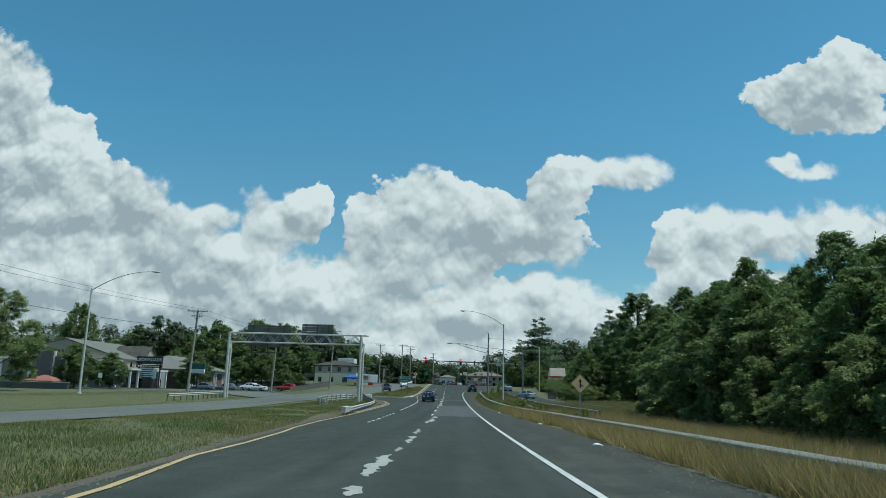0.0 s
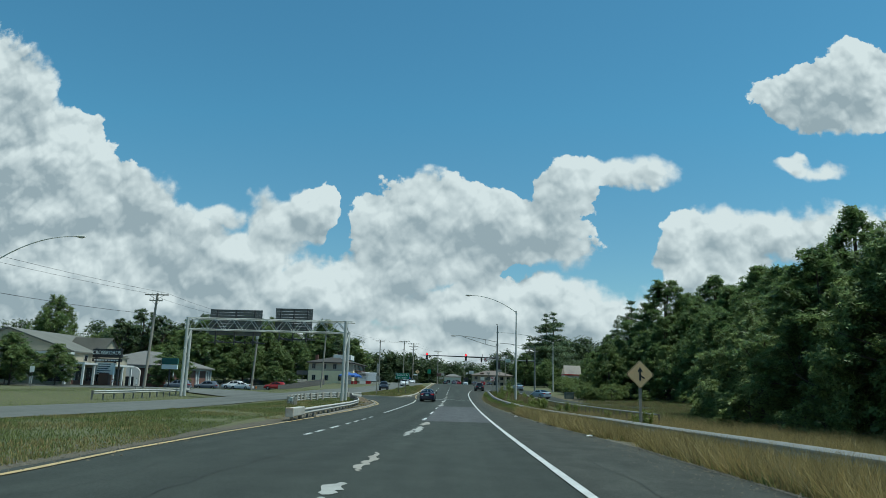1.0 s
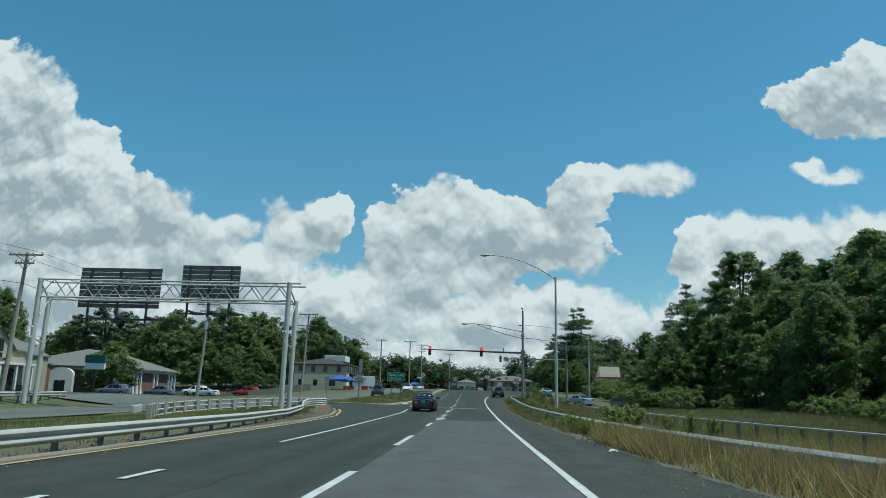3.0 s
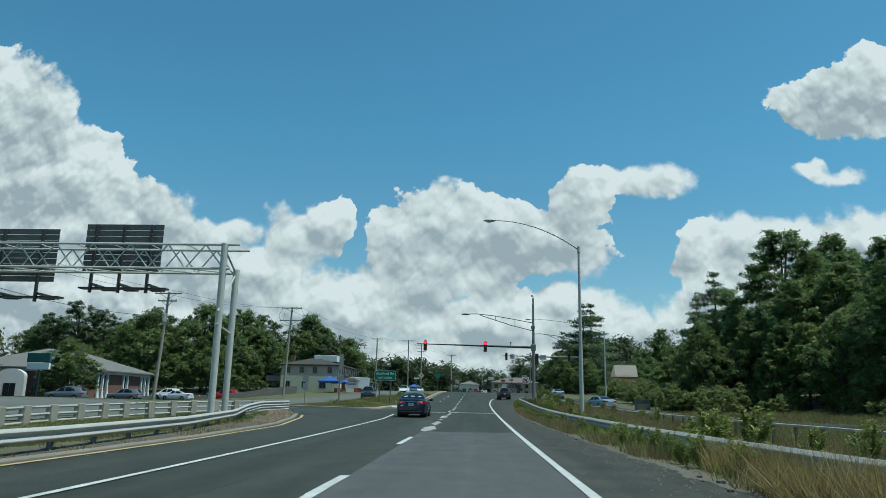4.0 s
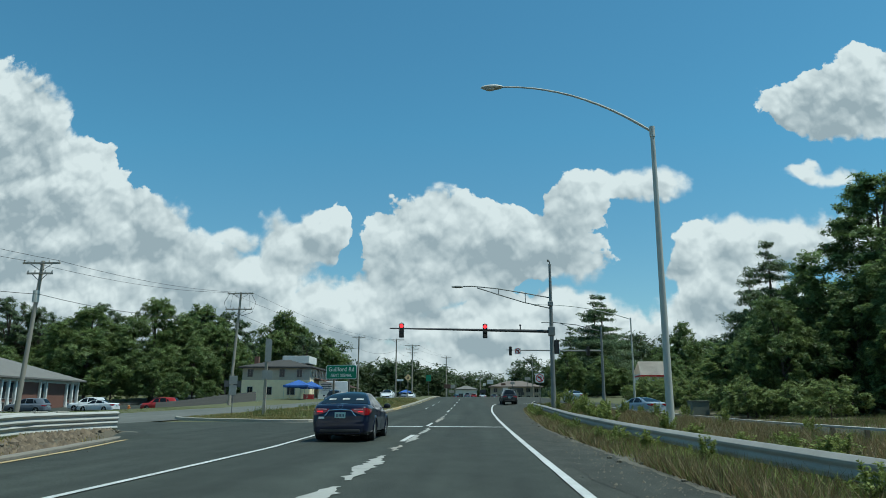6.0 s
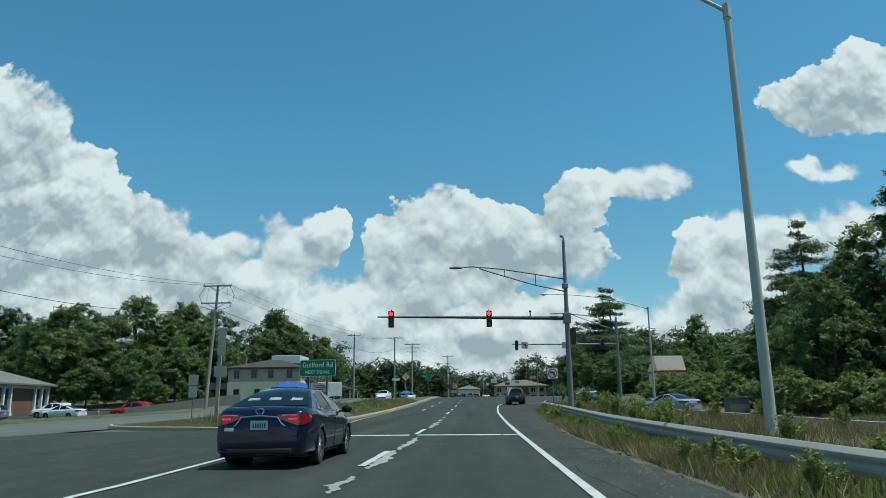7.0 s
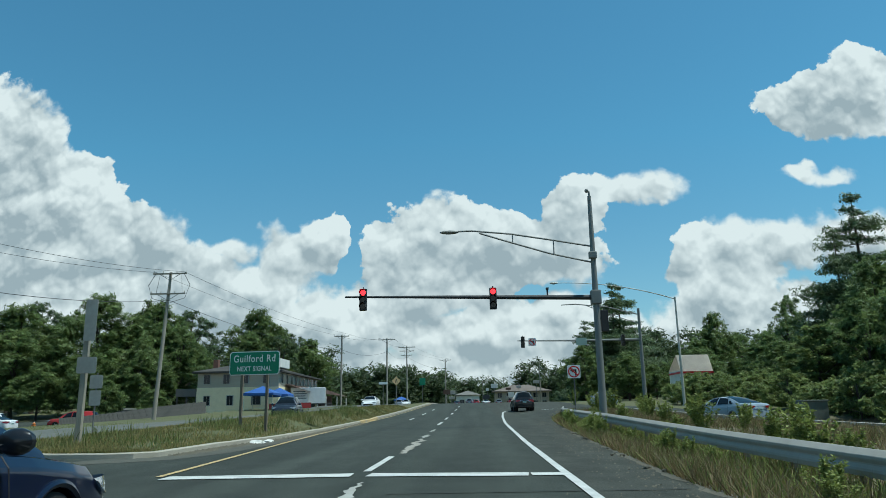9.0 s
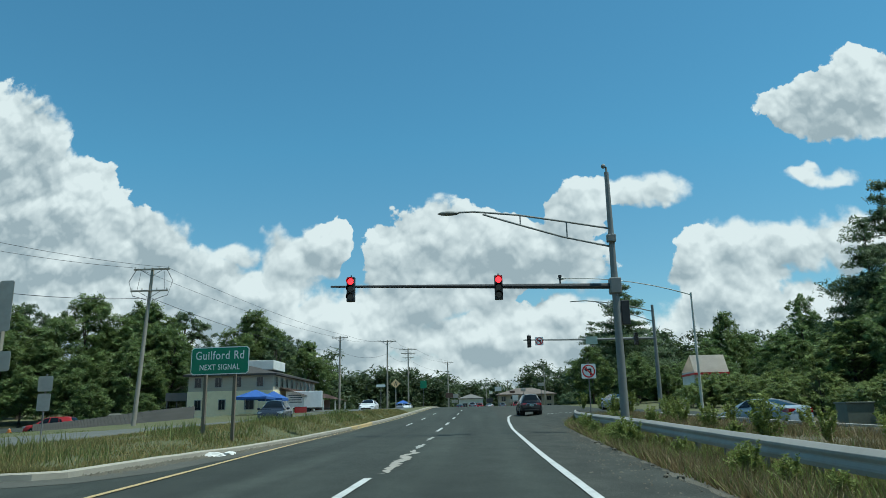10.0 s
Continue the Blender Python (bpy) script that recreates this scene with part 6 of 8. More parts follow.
def island_edge(rg):
    y = 116.2 + 25 * rg.random()
    x = table(y, [(116, -7.85), (119.8, -7.73), (121.8, -7.5), (123.2, -7.28), (129, -6.9), (142.5, -6.78)]) + 0.25 * abs(rg.normal())
    return x, y, land(x, y) + 0.04


gravel("gravel", 9000, right_edge, 0.018, DIRT, 51, "loose grey-brown gravel along the shoulder")
gravel("gravel", 6000, left_edge, 0.02, DIRT, 52, "loose gravel along the median edge")
RUBBLE = material("brown_rubble", (0.17, 0.13, 0.088), 0.95, second=(0.07, 0.058, 0.038), scale=3, fine=14, amount=1.0, spread=0.4)


def rubble_spot(rg):
    y = 86 + 15 * rg.random()
    x = table(y, XL) - 0.35 - 1.1 * rg.random()
    return x, y, land(x, y) + 0.03


gravel("rubble", 2400, rubble_spot, 0.075, RUBBLE, 54, "heap of stones and dead leaves under the rail end")
gravel("gravel", 4500, island_edge, 0.026, DIRT, 53, "loose gravel below the island kerb")

# ---- vehicles ----
GLASS_DARK = plain_material("tinted_car_glass", (0.008, 0.011, 0.014), 0.06)
GLASS_DARK.node_tree.nodes["Principled BSDF"].inputs["Specular IOR Level"].default_value = 0.18
RUBBER = material("tyre_rubber", (0.018, 0.018, 0.018), 0.85, second=(0.03, 0.03, 0.03), scale=6, fine=30)
ALLOY = plain_material("wheel_alloy", (0.62, 0.63, 0.64), 0.3, 0.85)
CHROME = plain_material("chrome_trim", (0.75, 0.76, 0.77), 0.15, 1.0)
BLACK_TRIM = plain_material("black_trim", (0.012, 0.012, 0.012), 0.6)
TAIL_RED = plain_material("tail_lamp_red", (0.20, 0.006, 0.010), 0.12, coat=1.0)
TAIL_GLOW = plain_material("glowing_brake_lamp", (0.8, 0.02, 0.03), 0.2, glow=0.6)
CLEAR_LAMP = plain_material("clear_lamp", (0.22, 0.24, 0.26), 0.12, coat=1.0)
PLATE = plain_material("plate_pale_green", (0.48, 0.62, 0.58), 0.5)
PLATE_BAR = plain_material("plate_bars", (0.03, 0.06, 0.10), 0.5)


def car_paint(name, color):
    return material(name, color, 0.3, 0.0, second=tuple(c * 0.85 for c in color), scale=2, fine=60, amount=0.5, coat=0.7, specular=0.1)


SEDAN = dict(length=4.85, width=1.82, belt=[(-2.42, 0.72), (-2.36, 0.98), (-2.2, 1.06), (-1.7, 1.07), (-0.9, 1.0), (0.9, 0.96), (1.25, 0.93), (2.0, 0.82), (2.32, 0.66), (2.42, 0.5)],
             top=[(-1.82, 1.06), (-1.45, 1.2), (-0.95, 1.38), (-0.5, 1.455), (0.0, 1.47), (0.35, 1.44), (0.7, 1.32), (1.1, 1.12), (1.4, 0.95)], floor=0.20, wheel=0.335, axle=(-1.36, 1.45))
WAGON = dict(length=4.6, width=1.86, belt=[(-2.3, 0.8), (-2.25, 1.05), (-2.0, 1.1), (-0.9, 1.08), (0.9, 1.05), (1.2, 1.04), (1.95, 0.98), (2.2, 0.8), (2.3, 0.6)],
             top=[(-2.26, 1.08), (-2.1, 1.35), (-1.85, 1.66), (-1.4, 1.72), (0.0, 1.72), (0.35, 1.66), (0.75, 1.42), (1.15, 1.06)], floor=0.3, wheel=0.36, axle=(-1.35, 1.38))


def half_width(s, y):
    l = s["length"] / 2
    f = abs(y) / l
    return s["width"] / 2 * (1 - 0.14 * max(0.0, (f - 0.62) / 0.38) ** 2.2 - 0.09 * max(0.0, (f - 0.93) / 0.07) ** 2)


def car_body(s):
    bm, rows = bmesh.new(), []
    l = s["length"] / 2
    ends = [l - d for d in (0.0, 0.02, 0.05, 0.09, 0.14, 0.2)]
    for y in sorted([-e for e in ends] + ends + [(l - 0.28) * (i / 60 - 1) for i in range(121)]):
        w, t = half_width(s, y), table(y, s["belt"])
        b = s["floor"] + 0.03 * max(0.0, (abs(y) / l - 0.90) / 0.10)
        half = [(0.0, b), (w * 0.86, b), (w * 0.965, b + 0.07), (w, b + (t - b) * 0.42), (w * 0.992, b + (t - b) * 0.62), (w * 0.965, t - 0.10), (w * 0.90, t - 0.025), (w * 0.80, t), (0.0, t + 0.025)]
        fine_half = half[:2]
        for (xa, za), (xb, zb) in zip(half[1:6], half[2:7]):
            fine_half += [(xa + (xb - xa) * k / 4, za + (zb - za) * k / 4) for k in range(1, 5)]
        half = fine_half + half[7:]
        rows.append([(-x, y, z) for x, z in half[:0:-1]] + [(x, y, z) for x, z in half])
    sheet(bm, rows)
    for row in (rows[0], rows[-1]):
        bm.faces.new([bm.verts.new(p) for p in row])
    bmesh.ops.remove_doubles(bm, verts=bm.verts, dist=0.002)
    r = s["wheel"]
    holes = [f for f in bm.faces if any(math.hypot(f.calc_center_median().y - ya, f.calc_center_median().z - r - 0.02) < 1.08 * r for ya in s["axle"]) and abs(f.calc_center_median().x) > 0.6 * s["width"] / 2]
    bmesh.ops.delete(bm, geom=holes, context="FACES")
    return bm


def cabin_point(s, y, q, push=0.0):
    """A point of the cabin's side at length y; q from 0 at the belt to 1 at the roof's middle."""
    zt, zb = table(y, s["top"]), table(y, s["belt"]) - 0.02
    wb = half_width(s, y) * 0.90 + push
    rise = max(0.02, zt - zb)
    wr = wb - 0.30 * min(1.0, rise / 0.48)
    if q <= 0.72:
        f = q / 0.72
        return wb + (wr - wb) * f**1.25, y, zb + rise * 0.90 * f + push * 0.4
    f = (q - 0.72) / 0.28
    return wr * (1 - f), y, zb + rise * (0.90 + 0.10 * math.sin(f * math.pi / 2)) + push


def car_cabin(s):
    y0, y1 = s["top"][0][0], s["top"][-1][0]
    bm, rows = bmesh.new(), []
    for i in range(25):
        y = y0 + (y1 - y0) * i / 24
        half = [cabin_point(s, y, q) for q in (0, 0.24, 0.48, 0.72, 0.8, 0.9, 1.0)]
        rows.append([(-p[0], p[1], p[2]) for p in half[:-1]] + half[::-1])
    sheet(bm, rows)
    return bm


def side_pane(s, ya, yb, qa, qb, side, cut_a=0.0, cut_b=0.0):
    bm, rows = bmesh.new(), []
    for i in range(7):
        q = qa + (qb - qa) * i / 6
        row = []
        for j in range(7):
            lo, hi = ya + cut_a * i / 6, yb + cut_b * i / 6
            x, y, z = cabin_point(s, lo + (hi - lo) * j / 6, q, 0.007)
            row.append((x * side, y, z))
        rows.append(row)
    sheet(bm, rows)
    return bm


def end_pane(s, ya, yb, share=0.80):
    bm, rows = bmesh.new(), []
    for i in range(8):
        y = ya + (yb - ya) * i / 7
        row = []
        wr = cabin_point(s, y, 0.72)[0] * (share + 0.12)
        for j in range(9):
            x = wr * (j / 4 - 1)
            f = min(1.0, abs(x) / max(1e-3, cabin_point(s, y, 0.72)[0]))
            z0, z1 = cabin_point(s, y, 0.72)[2], cabin_point(s, y, 1.0)[2]
            row.append((x, y, z1 - (z1 - z0) * f * f + 0.012))
        rows.append(row)
    sheet(bm, rows)
    return bm


def wheel_parts(car, x, y, r, mat_rim=ALLOY, fine=False):
    s = 1 if x > 0 else -1
    bm = bmesh.new()
    prof = [(-0.10, 0.62), (-0.11, 0.9), (-0.085, 0.985), (0, 1.0), (0.085, 0.985), (0.11, 0.9), (0.10, 0.62)]
    n = 28
    rows = [[(x + o, y + r * k * math.cos(a), r + r * k * math.sin(a)) for o, k in prof] for a in [2 * math.pi * i / n for i in range(n + 1)]]
    sheet(bm, rows)
    bmesh.ops.remove_doubles(bm, verts=bm.verts, dist=0.001)
    wheel = part("wheel", bm, RUBBER, car, "black tyre", True)
    bm = bmesh.new()
    rod(bm, (x + s * 0.03, y, r), (x + s * 0.055, y, r), r * 0.71, None, 24)
    part("rim_barrel", bm, BLACK_TRIM, wheel)
    bm = bmesh.new()
    for i in range(10 if fine else 5):
        a = 2 * math.pi * i / (10 if fine else 5)
        c, d = math.cos(a), math.sin(a)
        m = Matrix.Translation((x + s * 0.075, y + c * r * 0.36, r + d * r * 0.36)) @ Matrix.Rotation(a, 4, "X") @ Matrix.Diagonal((0.03, r * 0.66, r * (0.1 if fine else 0.18), 1))
        bmesh.ops.create_cube(bm, size=1.0, matrix=m)
    rod(bm, (x + s * 0.055, y, r), (x + s * 0.095, y, r), r * 0.15, None, 12)
    for i in range(24):
        a, b = 2 * math.pi * i / 24, 2 * math.pi * (i + 1) / 24
        rod(bm, (x + s * 0.085, y + r * 0.69 * math.cos(a), r + r * 0.69 * math.sin(a)), (x + s * 0.085, y + r * 0.69 * math.cos(b), r + r * 0.69 * math.sin(b)), 0.018, None, 4)
    part("rim", bm, mat_rim, wheel, "silver spoked rim")


def car(s, x, y, turn, paint, label, group="", fine=False, braking=False, category="car"):
    """A car with its nose towards +y before turning."""
    z = road_z(y) + 0.03 if -12 < x < 4 else land(x, y) + 0.05
    c = thing("car", x, y, z, turn, label, category, group)
    L, W = s["length"] / 2, s["width"] / 2
    body = part("body", car_body(s), paint, c, smooth=True)
    part("cabin", car_cabin(s), paint, c, smooth=True)
    y0, y1 = s["top"][0][0], s["top"][-1][0]
    peak = [yy for yy, zz in s["top"] if zz > s["top"][len(s["top"]) // 2][1] - 0.09]
    part("rear_window", end_pane(s, y0 + 0.06, peak[0] - 0.03), GLASS_DARK, c, "dark tinted rear window", True)
    part("windscreen", end_pane(s, peak[-1] + 0.05, y1 - 0.12), GLASS_DARK, c, "dark windscreen", True)
    for side in (-1, 1):
        part("rear_side_window", side_pane(s, -1.02, -0.12, 0.10, 0.66, side, 0.22, 0.0), GLASS_DARK, c, smooth=True)
        part("front_side_window", side_pane(s, -0.04, 0.86, 0.10, 0.66, side, 0.0, -0.36), GLASS_DARK, c, smooth=True)
        part("quarter_window", side_pane(s, -1.36, -1.1, 0.10, 0.5, side, 0.26, 0.2), GLASS_DARK, c, smooth=True)
        bm = bmesh.new()
        pts = [cabin_point(s, yy, 0.07, 0.012) for yy in [-1.42 + 2.4 * i / 12 for i in range(13)]]
        chain(bm, [(p[0] * side, p[1], p[2]) for p in pts], 0.006, 4)
        pts = [cabin_point(s, yy, q, 0.012) for yy, q in ((-1.42, 0.07), (-1.2, 0.5), (-0.85, 0.69), (-0.3, 0.70), (0.2, 0.70), (0.5, 0.66), (0.95, 0.08))]
        chain(bm, [(p[0] * side, p[1], p[2]) for p in pts], 0.004, 4)
        part("window_trim", bm, CHROME, c, "thin chrome window trim")
        bm = bmesh.new()
        made = bmesh.ops.create_uvsphere(bm, u_segments=10, v_segments=8, radius=1.0)["verts"]
        zm = table(0.78, s["belt"]) + 0.06
        bmesh.ops.transform(bm, matrix=Matrix.Translation((side * (W + 0.09), 0.78, zm)) @ Matrix.Diagonal((0.12, 0.07, 0.085, 1)), verts=made)
        mirror = part("door_mirror", bm, BLACK_CAR if fine else paint, c, smooth=True)
        bm = bmesh.new()
        box(bm, (side * (W - 0.02), 0.8, zm - 0.05), (0.14, 0.05, 0.04))
        part("mirror_arm", bm, BLACK_TRIM, mirror)
        for yy in (-0.85, 0.12):
            bm = bmesh.new()
            box(bm, (side * (half_width(s, yy) * 0.975), yy, table(yy, s["belt"]) - 0.14), (0.035, 0.2, 0.032), 0, 0.008)
            part("door_handle", bm, paint, c)
        for yy in (-1.0, -0.08, 0.92):
            bm = bmesh.new()
            t, b, w = table(yy, s["belt"]), s["floor"], half_width(s, yy)
            pts = [(w * 0.966, b + 0.075), (w * 1.0, b + (t - b) * 0.42), (w * 0.992, b + (t - b) * 0.62), (w * 0.965, t - 0.10), (w * 0.9, t - 0.025)]
            chain(bm, [(side * (a + 0.0015), yy, zz) for a, zz in pts], 0.005, 4)
            part("door_gap", bm, BLACK_TRIM, body)
        for yy in s["axle"]:
            r = s["wheel"]
            bm = bmesh.new()
            rod(bm, (side * (W - 0.42), yy, r + 0.02), (side * (W - 0.22), yy, r + 0.02), r * 1.12, None, 28)
            part("wheel_arch", bm, BLACK_TRIM, c)
            bm = bmesh.new()
            ring = [radians(-8 + 196 * k / 18) for k in range(19)]
            chain(bm, [(side * (half_width(s, yy + 1.09 * r * math.cos(a)) * 0.985), yy + 1.09 * r * math.cos(a), r + 0.02 + 1.09 * r * math.sin(a)) for a in ring], 0.03, 6)
            part("arch_lip", bm, paint, c, smooth=True)
            wheel_parts(c, side * (W - 0.125), yy, r, fine=fine)
        # lamps follow the body's corners
        def lamp(yy0, yy1, z0, z1, xin, mat, name, lab, end):
            bm, rows = bmesh.new(), []
            for i in range(6):
                f = i / 5
                xx = xin + (W * 0.76 - xin) * f
                row = []
                for zz in (z0 + 0.125 * (1 - f) ** 1.2, (z0 + z1) / 2 + 0.05 * (1 - f), z1 - 0.015 * (1 - f)):
                    row.append((side * xx, end * (L + 0.012 - 0.012 * f - 0.03 * (zz - z0) / (z1 - z0)), zz))
                rows.append(row)
            for back in (0.02, 0.05, 0.09, 0.14, 0.22, 0.30, 0.38):
                f = back / 0.38
                yy = L - back
                rows.append([(side * (half_width(s, end * yy) * (0.995 - 0.02 * k) + 0.008), end * yy, zz) for k, zz in enumerate((z0 + 0.125 * f * f, (z0 + z1) / 2 + 0.055 * f * f, z1 + 0.005 - 0.01 * f))])
            sheet(bm, rows)
            return part(name, bm, mat, c, lab, True)
        zt = table(-L + 0.2, s["belt"])
        tl = lamp(0, 0, zt - 0.30, zt - 0.10, W * 0.36, TAIL_RED, "tail_lamp", "red tail lamp wrapping the corner", -1)
        bm = bmesh.new()
        box(bm, (side * W * 0.66, -L - 0.008, zt - 0.195), (0.16, 0.02, 0.035), 0, 0.008)
        if fine:
            bl = bmesh.new()
            sheet(bl, [[(side * W * (0.44 + 0.1 * i), -L - 0.018 + 0.005 * i * i * 0.6, zt - 0.135 - 0.012 * (i == 0)), (side * W * (0.44 + 0.1 * i), -L - 0.014 + 0.005 * i * i * 0.6, zt - 0.112)] for i in range(4)])
            bmesh.ops.solidify(bl, geom=bl.faces[:], thickness=0.006)
            part("reversing_lamp", bl, plain_material("pink_clear_lamp", (0.62, 0.42, 0.42), 0.15, coat=1.0), tl, "pale reversing lamp strip")
        part("brake_lamp", bm, TAIL_GLOW if braking else TAIL_RED, tl, "glowing brake lamp" if braking else "")
        zt = table(L - 0.3, s["belt"])
        lamp(0, 0, zt - 0.2, zt - 0.05, W * 0.5, CLEAR_LAMP, "headlamp", "clear headlamp", 1)
    zt = table(-L + 0.2, s["belt"])
    bm = bmesh.new()
    pts = [(-W * 0.50, -L - 0.004, zt - 0.315), (-W * 0.44, -L - 0.012, zt - 0.27), (-W * 0.36, -L - 0.022, zt - 0.16), (0, -L - 0.03, zt - 0.135), (W * 0.36, -L - 0.022, zt - 0.16), (W * 0.44, -L - 0.012, zt - 0.27), (W * 0.50, -L - 0.004, zt - 0.315)]
    chain(bm, pts, 0.016, 6)
    part("chrome_strip", bm, CHROME, c, "chrome strip over the plate")
    bm = bmesh.new()
    box(bm, (0, -L - 0.02, zt - 0.30), (0.32, 0.015, 0.165), 0, 0.005)
    plate_ob = part("number_plate", bm, PLATE, c, "pale green plate with dark bars")
    for k in range(6):
        bm = bmesh.new()
        box(bm, (-0.105 + 0.042 * k, -L - 0.031, zt - 0.305), (0.022, 0.006, 0.08))
        part("plate_bar", bm, PLATE_BAR, plate_ob)
    bm = bmesh.new()
    box(bm, (0, -L + 0.05, s["floor"] + 0.10), (W * 1.3, 0.14, 0.10), 0, 0.03)
    part("rear_bumper_trim", bm, BLACK_TRIM, c)
    bm = bmesh.new()
    box(bm, (0, L - 0.05, s["floor"] + 0.2), (W * 1.3, 0.12, 0.22), 0, 0.04)
    part("grille", bm, BLACK_TRIM, c)
    bm = bmesh.new()
    box(bm, (0, 0, s["floor"] + 0.03), (W * 1.7, s["length"] * 0.9, 0.1))
    part("underside", bm, BLACK_TRIM, c)
    if fine:
        bm = bmesh.new()
        made = bmesh.ops.create_circle(bm, cap_ends=False, segments=18, radius=0.07)["verts"]
        for k in range(18):
            a, b = 2 * math.pi * k / 18, 2 * math.pi * (k + 1) / 18
            rod(bm, (0.075 * math.cos(a), -L - 0.01, zt - 0.055 + 0.05 * math.sin(a)), (0.075 * math.cos(b), -L - 0.01, zt - 0.055 + 0.05 * math.sin(b)), 0.006, None, 4)
        part("badge", bm, CHROME, c, "oval chrome badge")
        # Thin pale plates laid on the opaque rear pane stand in for headrests inside.
        for xx in (-0.42, 0.0, 0.42):
            bm = bmesh.new()
            zz = cabin_point(s, -0.95, 1.0)[2]
            sheet(bm, [[(xx + dx, yy, cabin_point(s, yy, 1.0)[2] + 0.026 - 0.05 * (xx + dx) ** 2) for dx in (-0.11, -0.04, 0.04, 0.11)] for yy in (-1.50, -1.44, -1.38)])
            bmesh.ops.solidify(bm, geom=bm.faces[:], thickness=0.008)
            part("headrest_plate", bm, plain_material("headrest_plate_pale", (0.62, 0.62, 0.60), 0.8), c, "thin pale plate on the rear glass standing in for a headrest")
        bm = bmesh.new()
        box(bm, (-0.55, -L - 0.003, zt - 0.37), (0.17, 0.01, 0.06))
        part("sticker", bm, SIGN_WHITE, c, "white bumper sticker")
    return c


NAVY = car_paint("navy_car_paint", (0.006, 0.010, 0.030))
SILVER = car_paint("silver_blue_car_paint", (0.30, 0.36, 0.42))
WHITE_CAR = car_paint("white_car_paint", (0.72, 0.73, 0.73))
BLACK_CAR = car_paint("black_car_paint", (0.016, 0.017, 0.020))
RED_CAR = car_paint("red_car_paint", (0.36, 0.03, 0.03))
DARK_BLUE_CAR = car_paint("dark_blue_car_paint", (0.025, 0.032, 0.045))
GREY_CAR = car_paint("grey_car_paint", (0.14, 0.16, 0.19))

car(SEDAN, -3.55, 98.4 + 2.42, 0, NAVY, "dark navy four-door sedan braking in the next lane", "", True, True)
silver = car(SEDAN, 14.3, 138.3, 22, SILVER, "silver-blue sedan on the ramp behind the guardrail", "cars on the ramp")
copy_thing(silver, pose(13.2, 171, land(13.2, 171) + 0.05, 0, 0, 4))
car(WAGON, 4.5, 163.5, 2, BLACK_CAR, "black sport utility car joining the road from the ramp", "", False, False)
car(WAGON, -14.2, 152.5, 186, DARK_BLUE_CAR, "dark sport utility car coming along the far carriageway")
white = car(SEDAN, -12.6, 186, 180, WHITE_CAR, "white sedan on the far carriageway", "distant cars")
for x, y, t in ((-45.0, 163.2, 82), (-15.5, 262, 180), (3.0, 283, 0)):
    tagged(copy_thing(white, pose(x, y, land(x, y) + 0.06, 0, 0, t)), "small white car standing in the distance", group="distant cars")
pale = car(WAGON, -47.5, 165.5, 100, WHITE_CAR, "white estate car parked before the brick shop", "parked cars")
copy_thing(pale, pose(-60, 124, land(-60, 124) + 0.05, 0, 0, 80))
van = car(WAGON, -50.5, 143, 95, GREY_CAR, "grey van parked before the shops", "parked cars")
for x, y, t in ((-50.5, 158, 95), (-52, 116, 85), (-1.2, 276, 0), (6.5, 292, 0), (-18, 270, 180)):
    copy_thing(van, pose(x, y, land(x, y) + 0.06, 0, 0, t))
red = car(WAGON, -38.8, 166.5, 92, RED_CAR, "red car parked beside the fence", "parked cars")
for x, y, t in ((0.5, 290, 0), (9.5, 284, 0)):
    tagged(copy_thing(red, pose(x, y, land(x, y) + 0.06, 0, 0, t)), "red car waiting in the distance", group="distant cars")
dark = car(SEDAN, -66, 118, 95, BLACK_CAR, "black sedan parked before the shops", "parked cars")
for x, y, t in ((-72, 120, 90), (3.4, 297, 0), (-4.6, 288, 0), (12.5, 300, 10)):
    copy_thing(dark, pose(x, y, land(x, y) + 0.06, 0, 0, t))


# ---- buildings ----
BRICK = material("red_brick", (0.20, 0.095, 0.068), 0.9, second=(0.145, 0.07, 0.052), scale=0.8, fine=14, amount=0.8, bump=0.3)
CREAM = material("cream_render", (0.39, 0.345, 0.255), 0.9, second=(0.323, 0.285, 0.21), scale=0.7, fine=9, amount=0.7, bump=0.15)
STONE = material("pale_stone_facing", (0.88, 0.75, 0.50), 0.9, second=(0.72, 0.60, 0.38), scale=2.2, fine=8, amount=0.9, bump=0.4, bump_scale=9)
SIDING = material("tan_grey_siding", (0.46, 0.405, 0.32), 0.85, second=(0.38, 0.33, 0.26), scale=0.7, fine=6, amount=0.7, stretch=(0.5, 0.5, 6))
SHINGLE = material("grey_shingle", (0.176, 0.169, 0.154), 0.9, second=(0.124, 0.12, 0.109), scale=0.9, fine=9, amount=0.8, bump=0.4, bump_scale=16)
DARK_SHINGLE = material("dark_shingle", (0.08, 0.076, 0.0704), 0.9, second=(0.052, 0.0496, 0.0464), scale=0.9, fine=9, amount=0.8, bump=0.4, bump_scale=16, specular=0.2)
GREEN_ROOF = material("grey_green_roof", (0.164, 0.16, 0.136), 0.85, second=(0.12, 0.12, 0.1), scale=0.5, fine=7, amount=0.7)
BROWN_ROOF = material("brown_awning_roof", (0.136, 0.0765, 0.0553), 0.8, second=(0.0935, 0.0553, 0.0425), scale=0.9, fine=8, amount=0.8)
TRIM_WHITE = material("white_trim", (0.72, 0.71, 0.67), 0.7, second=(0.58, 0.57, 0.53), scale=1, fine=9, amount=0.6)
WINDOW_FRAME = material("dull_window_frame", (0.40, 0.38, 0.34), 0.8, second=(0.3, 0.28, 0.25), scale=1, fine=9)
PANE = plain_material("dark_window_glass", (0.02, 0.024, 0.028), 0.1)
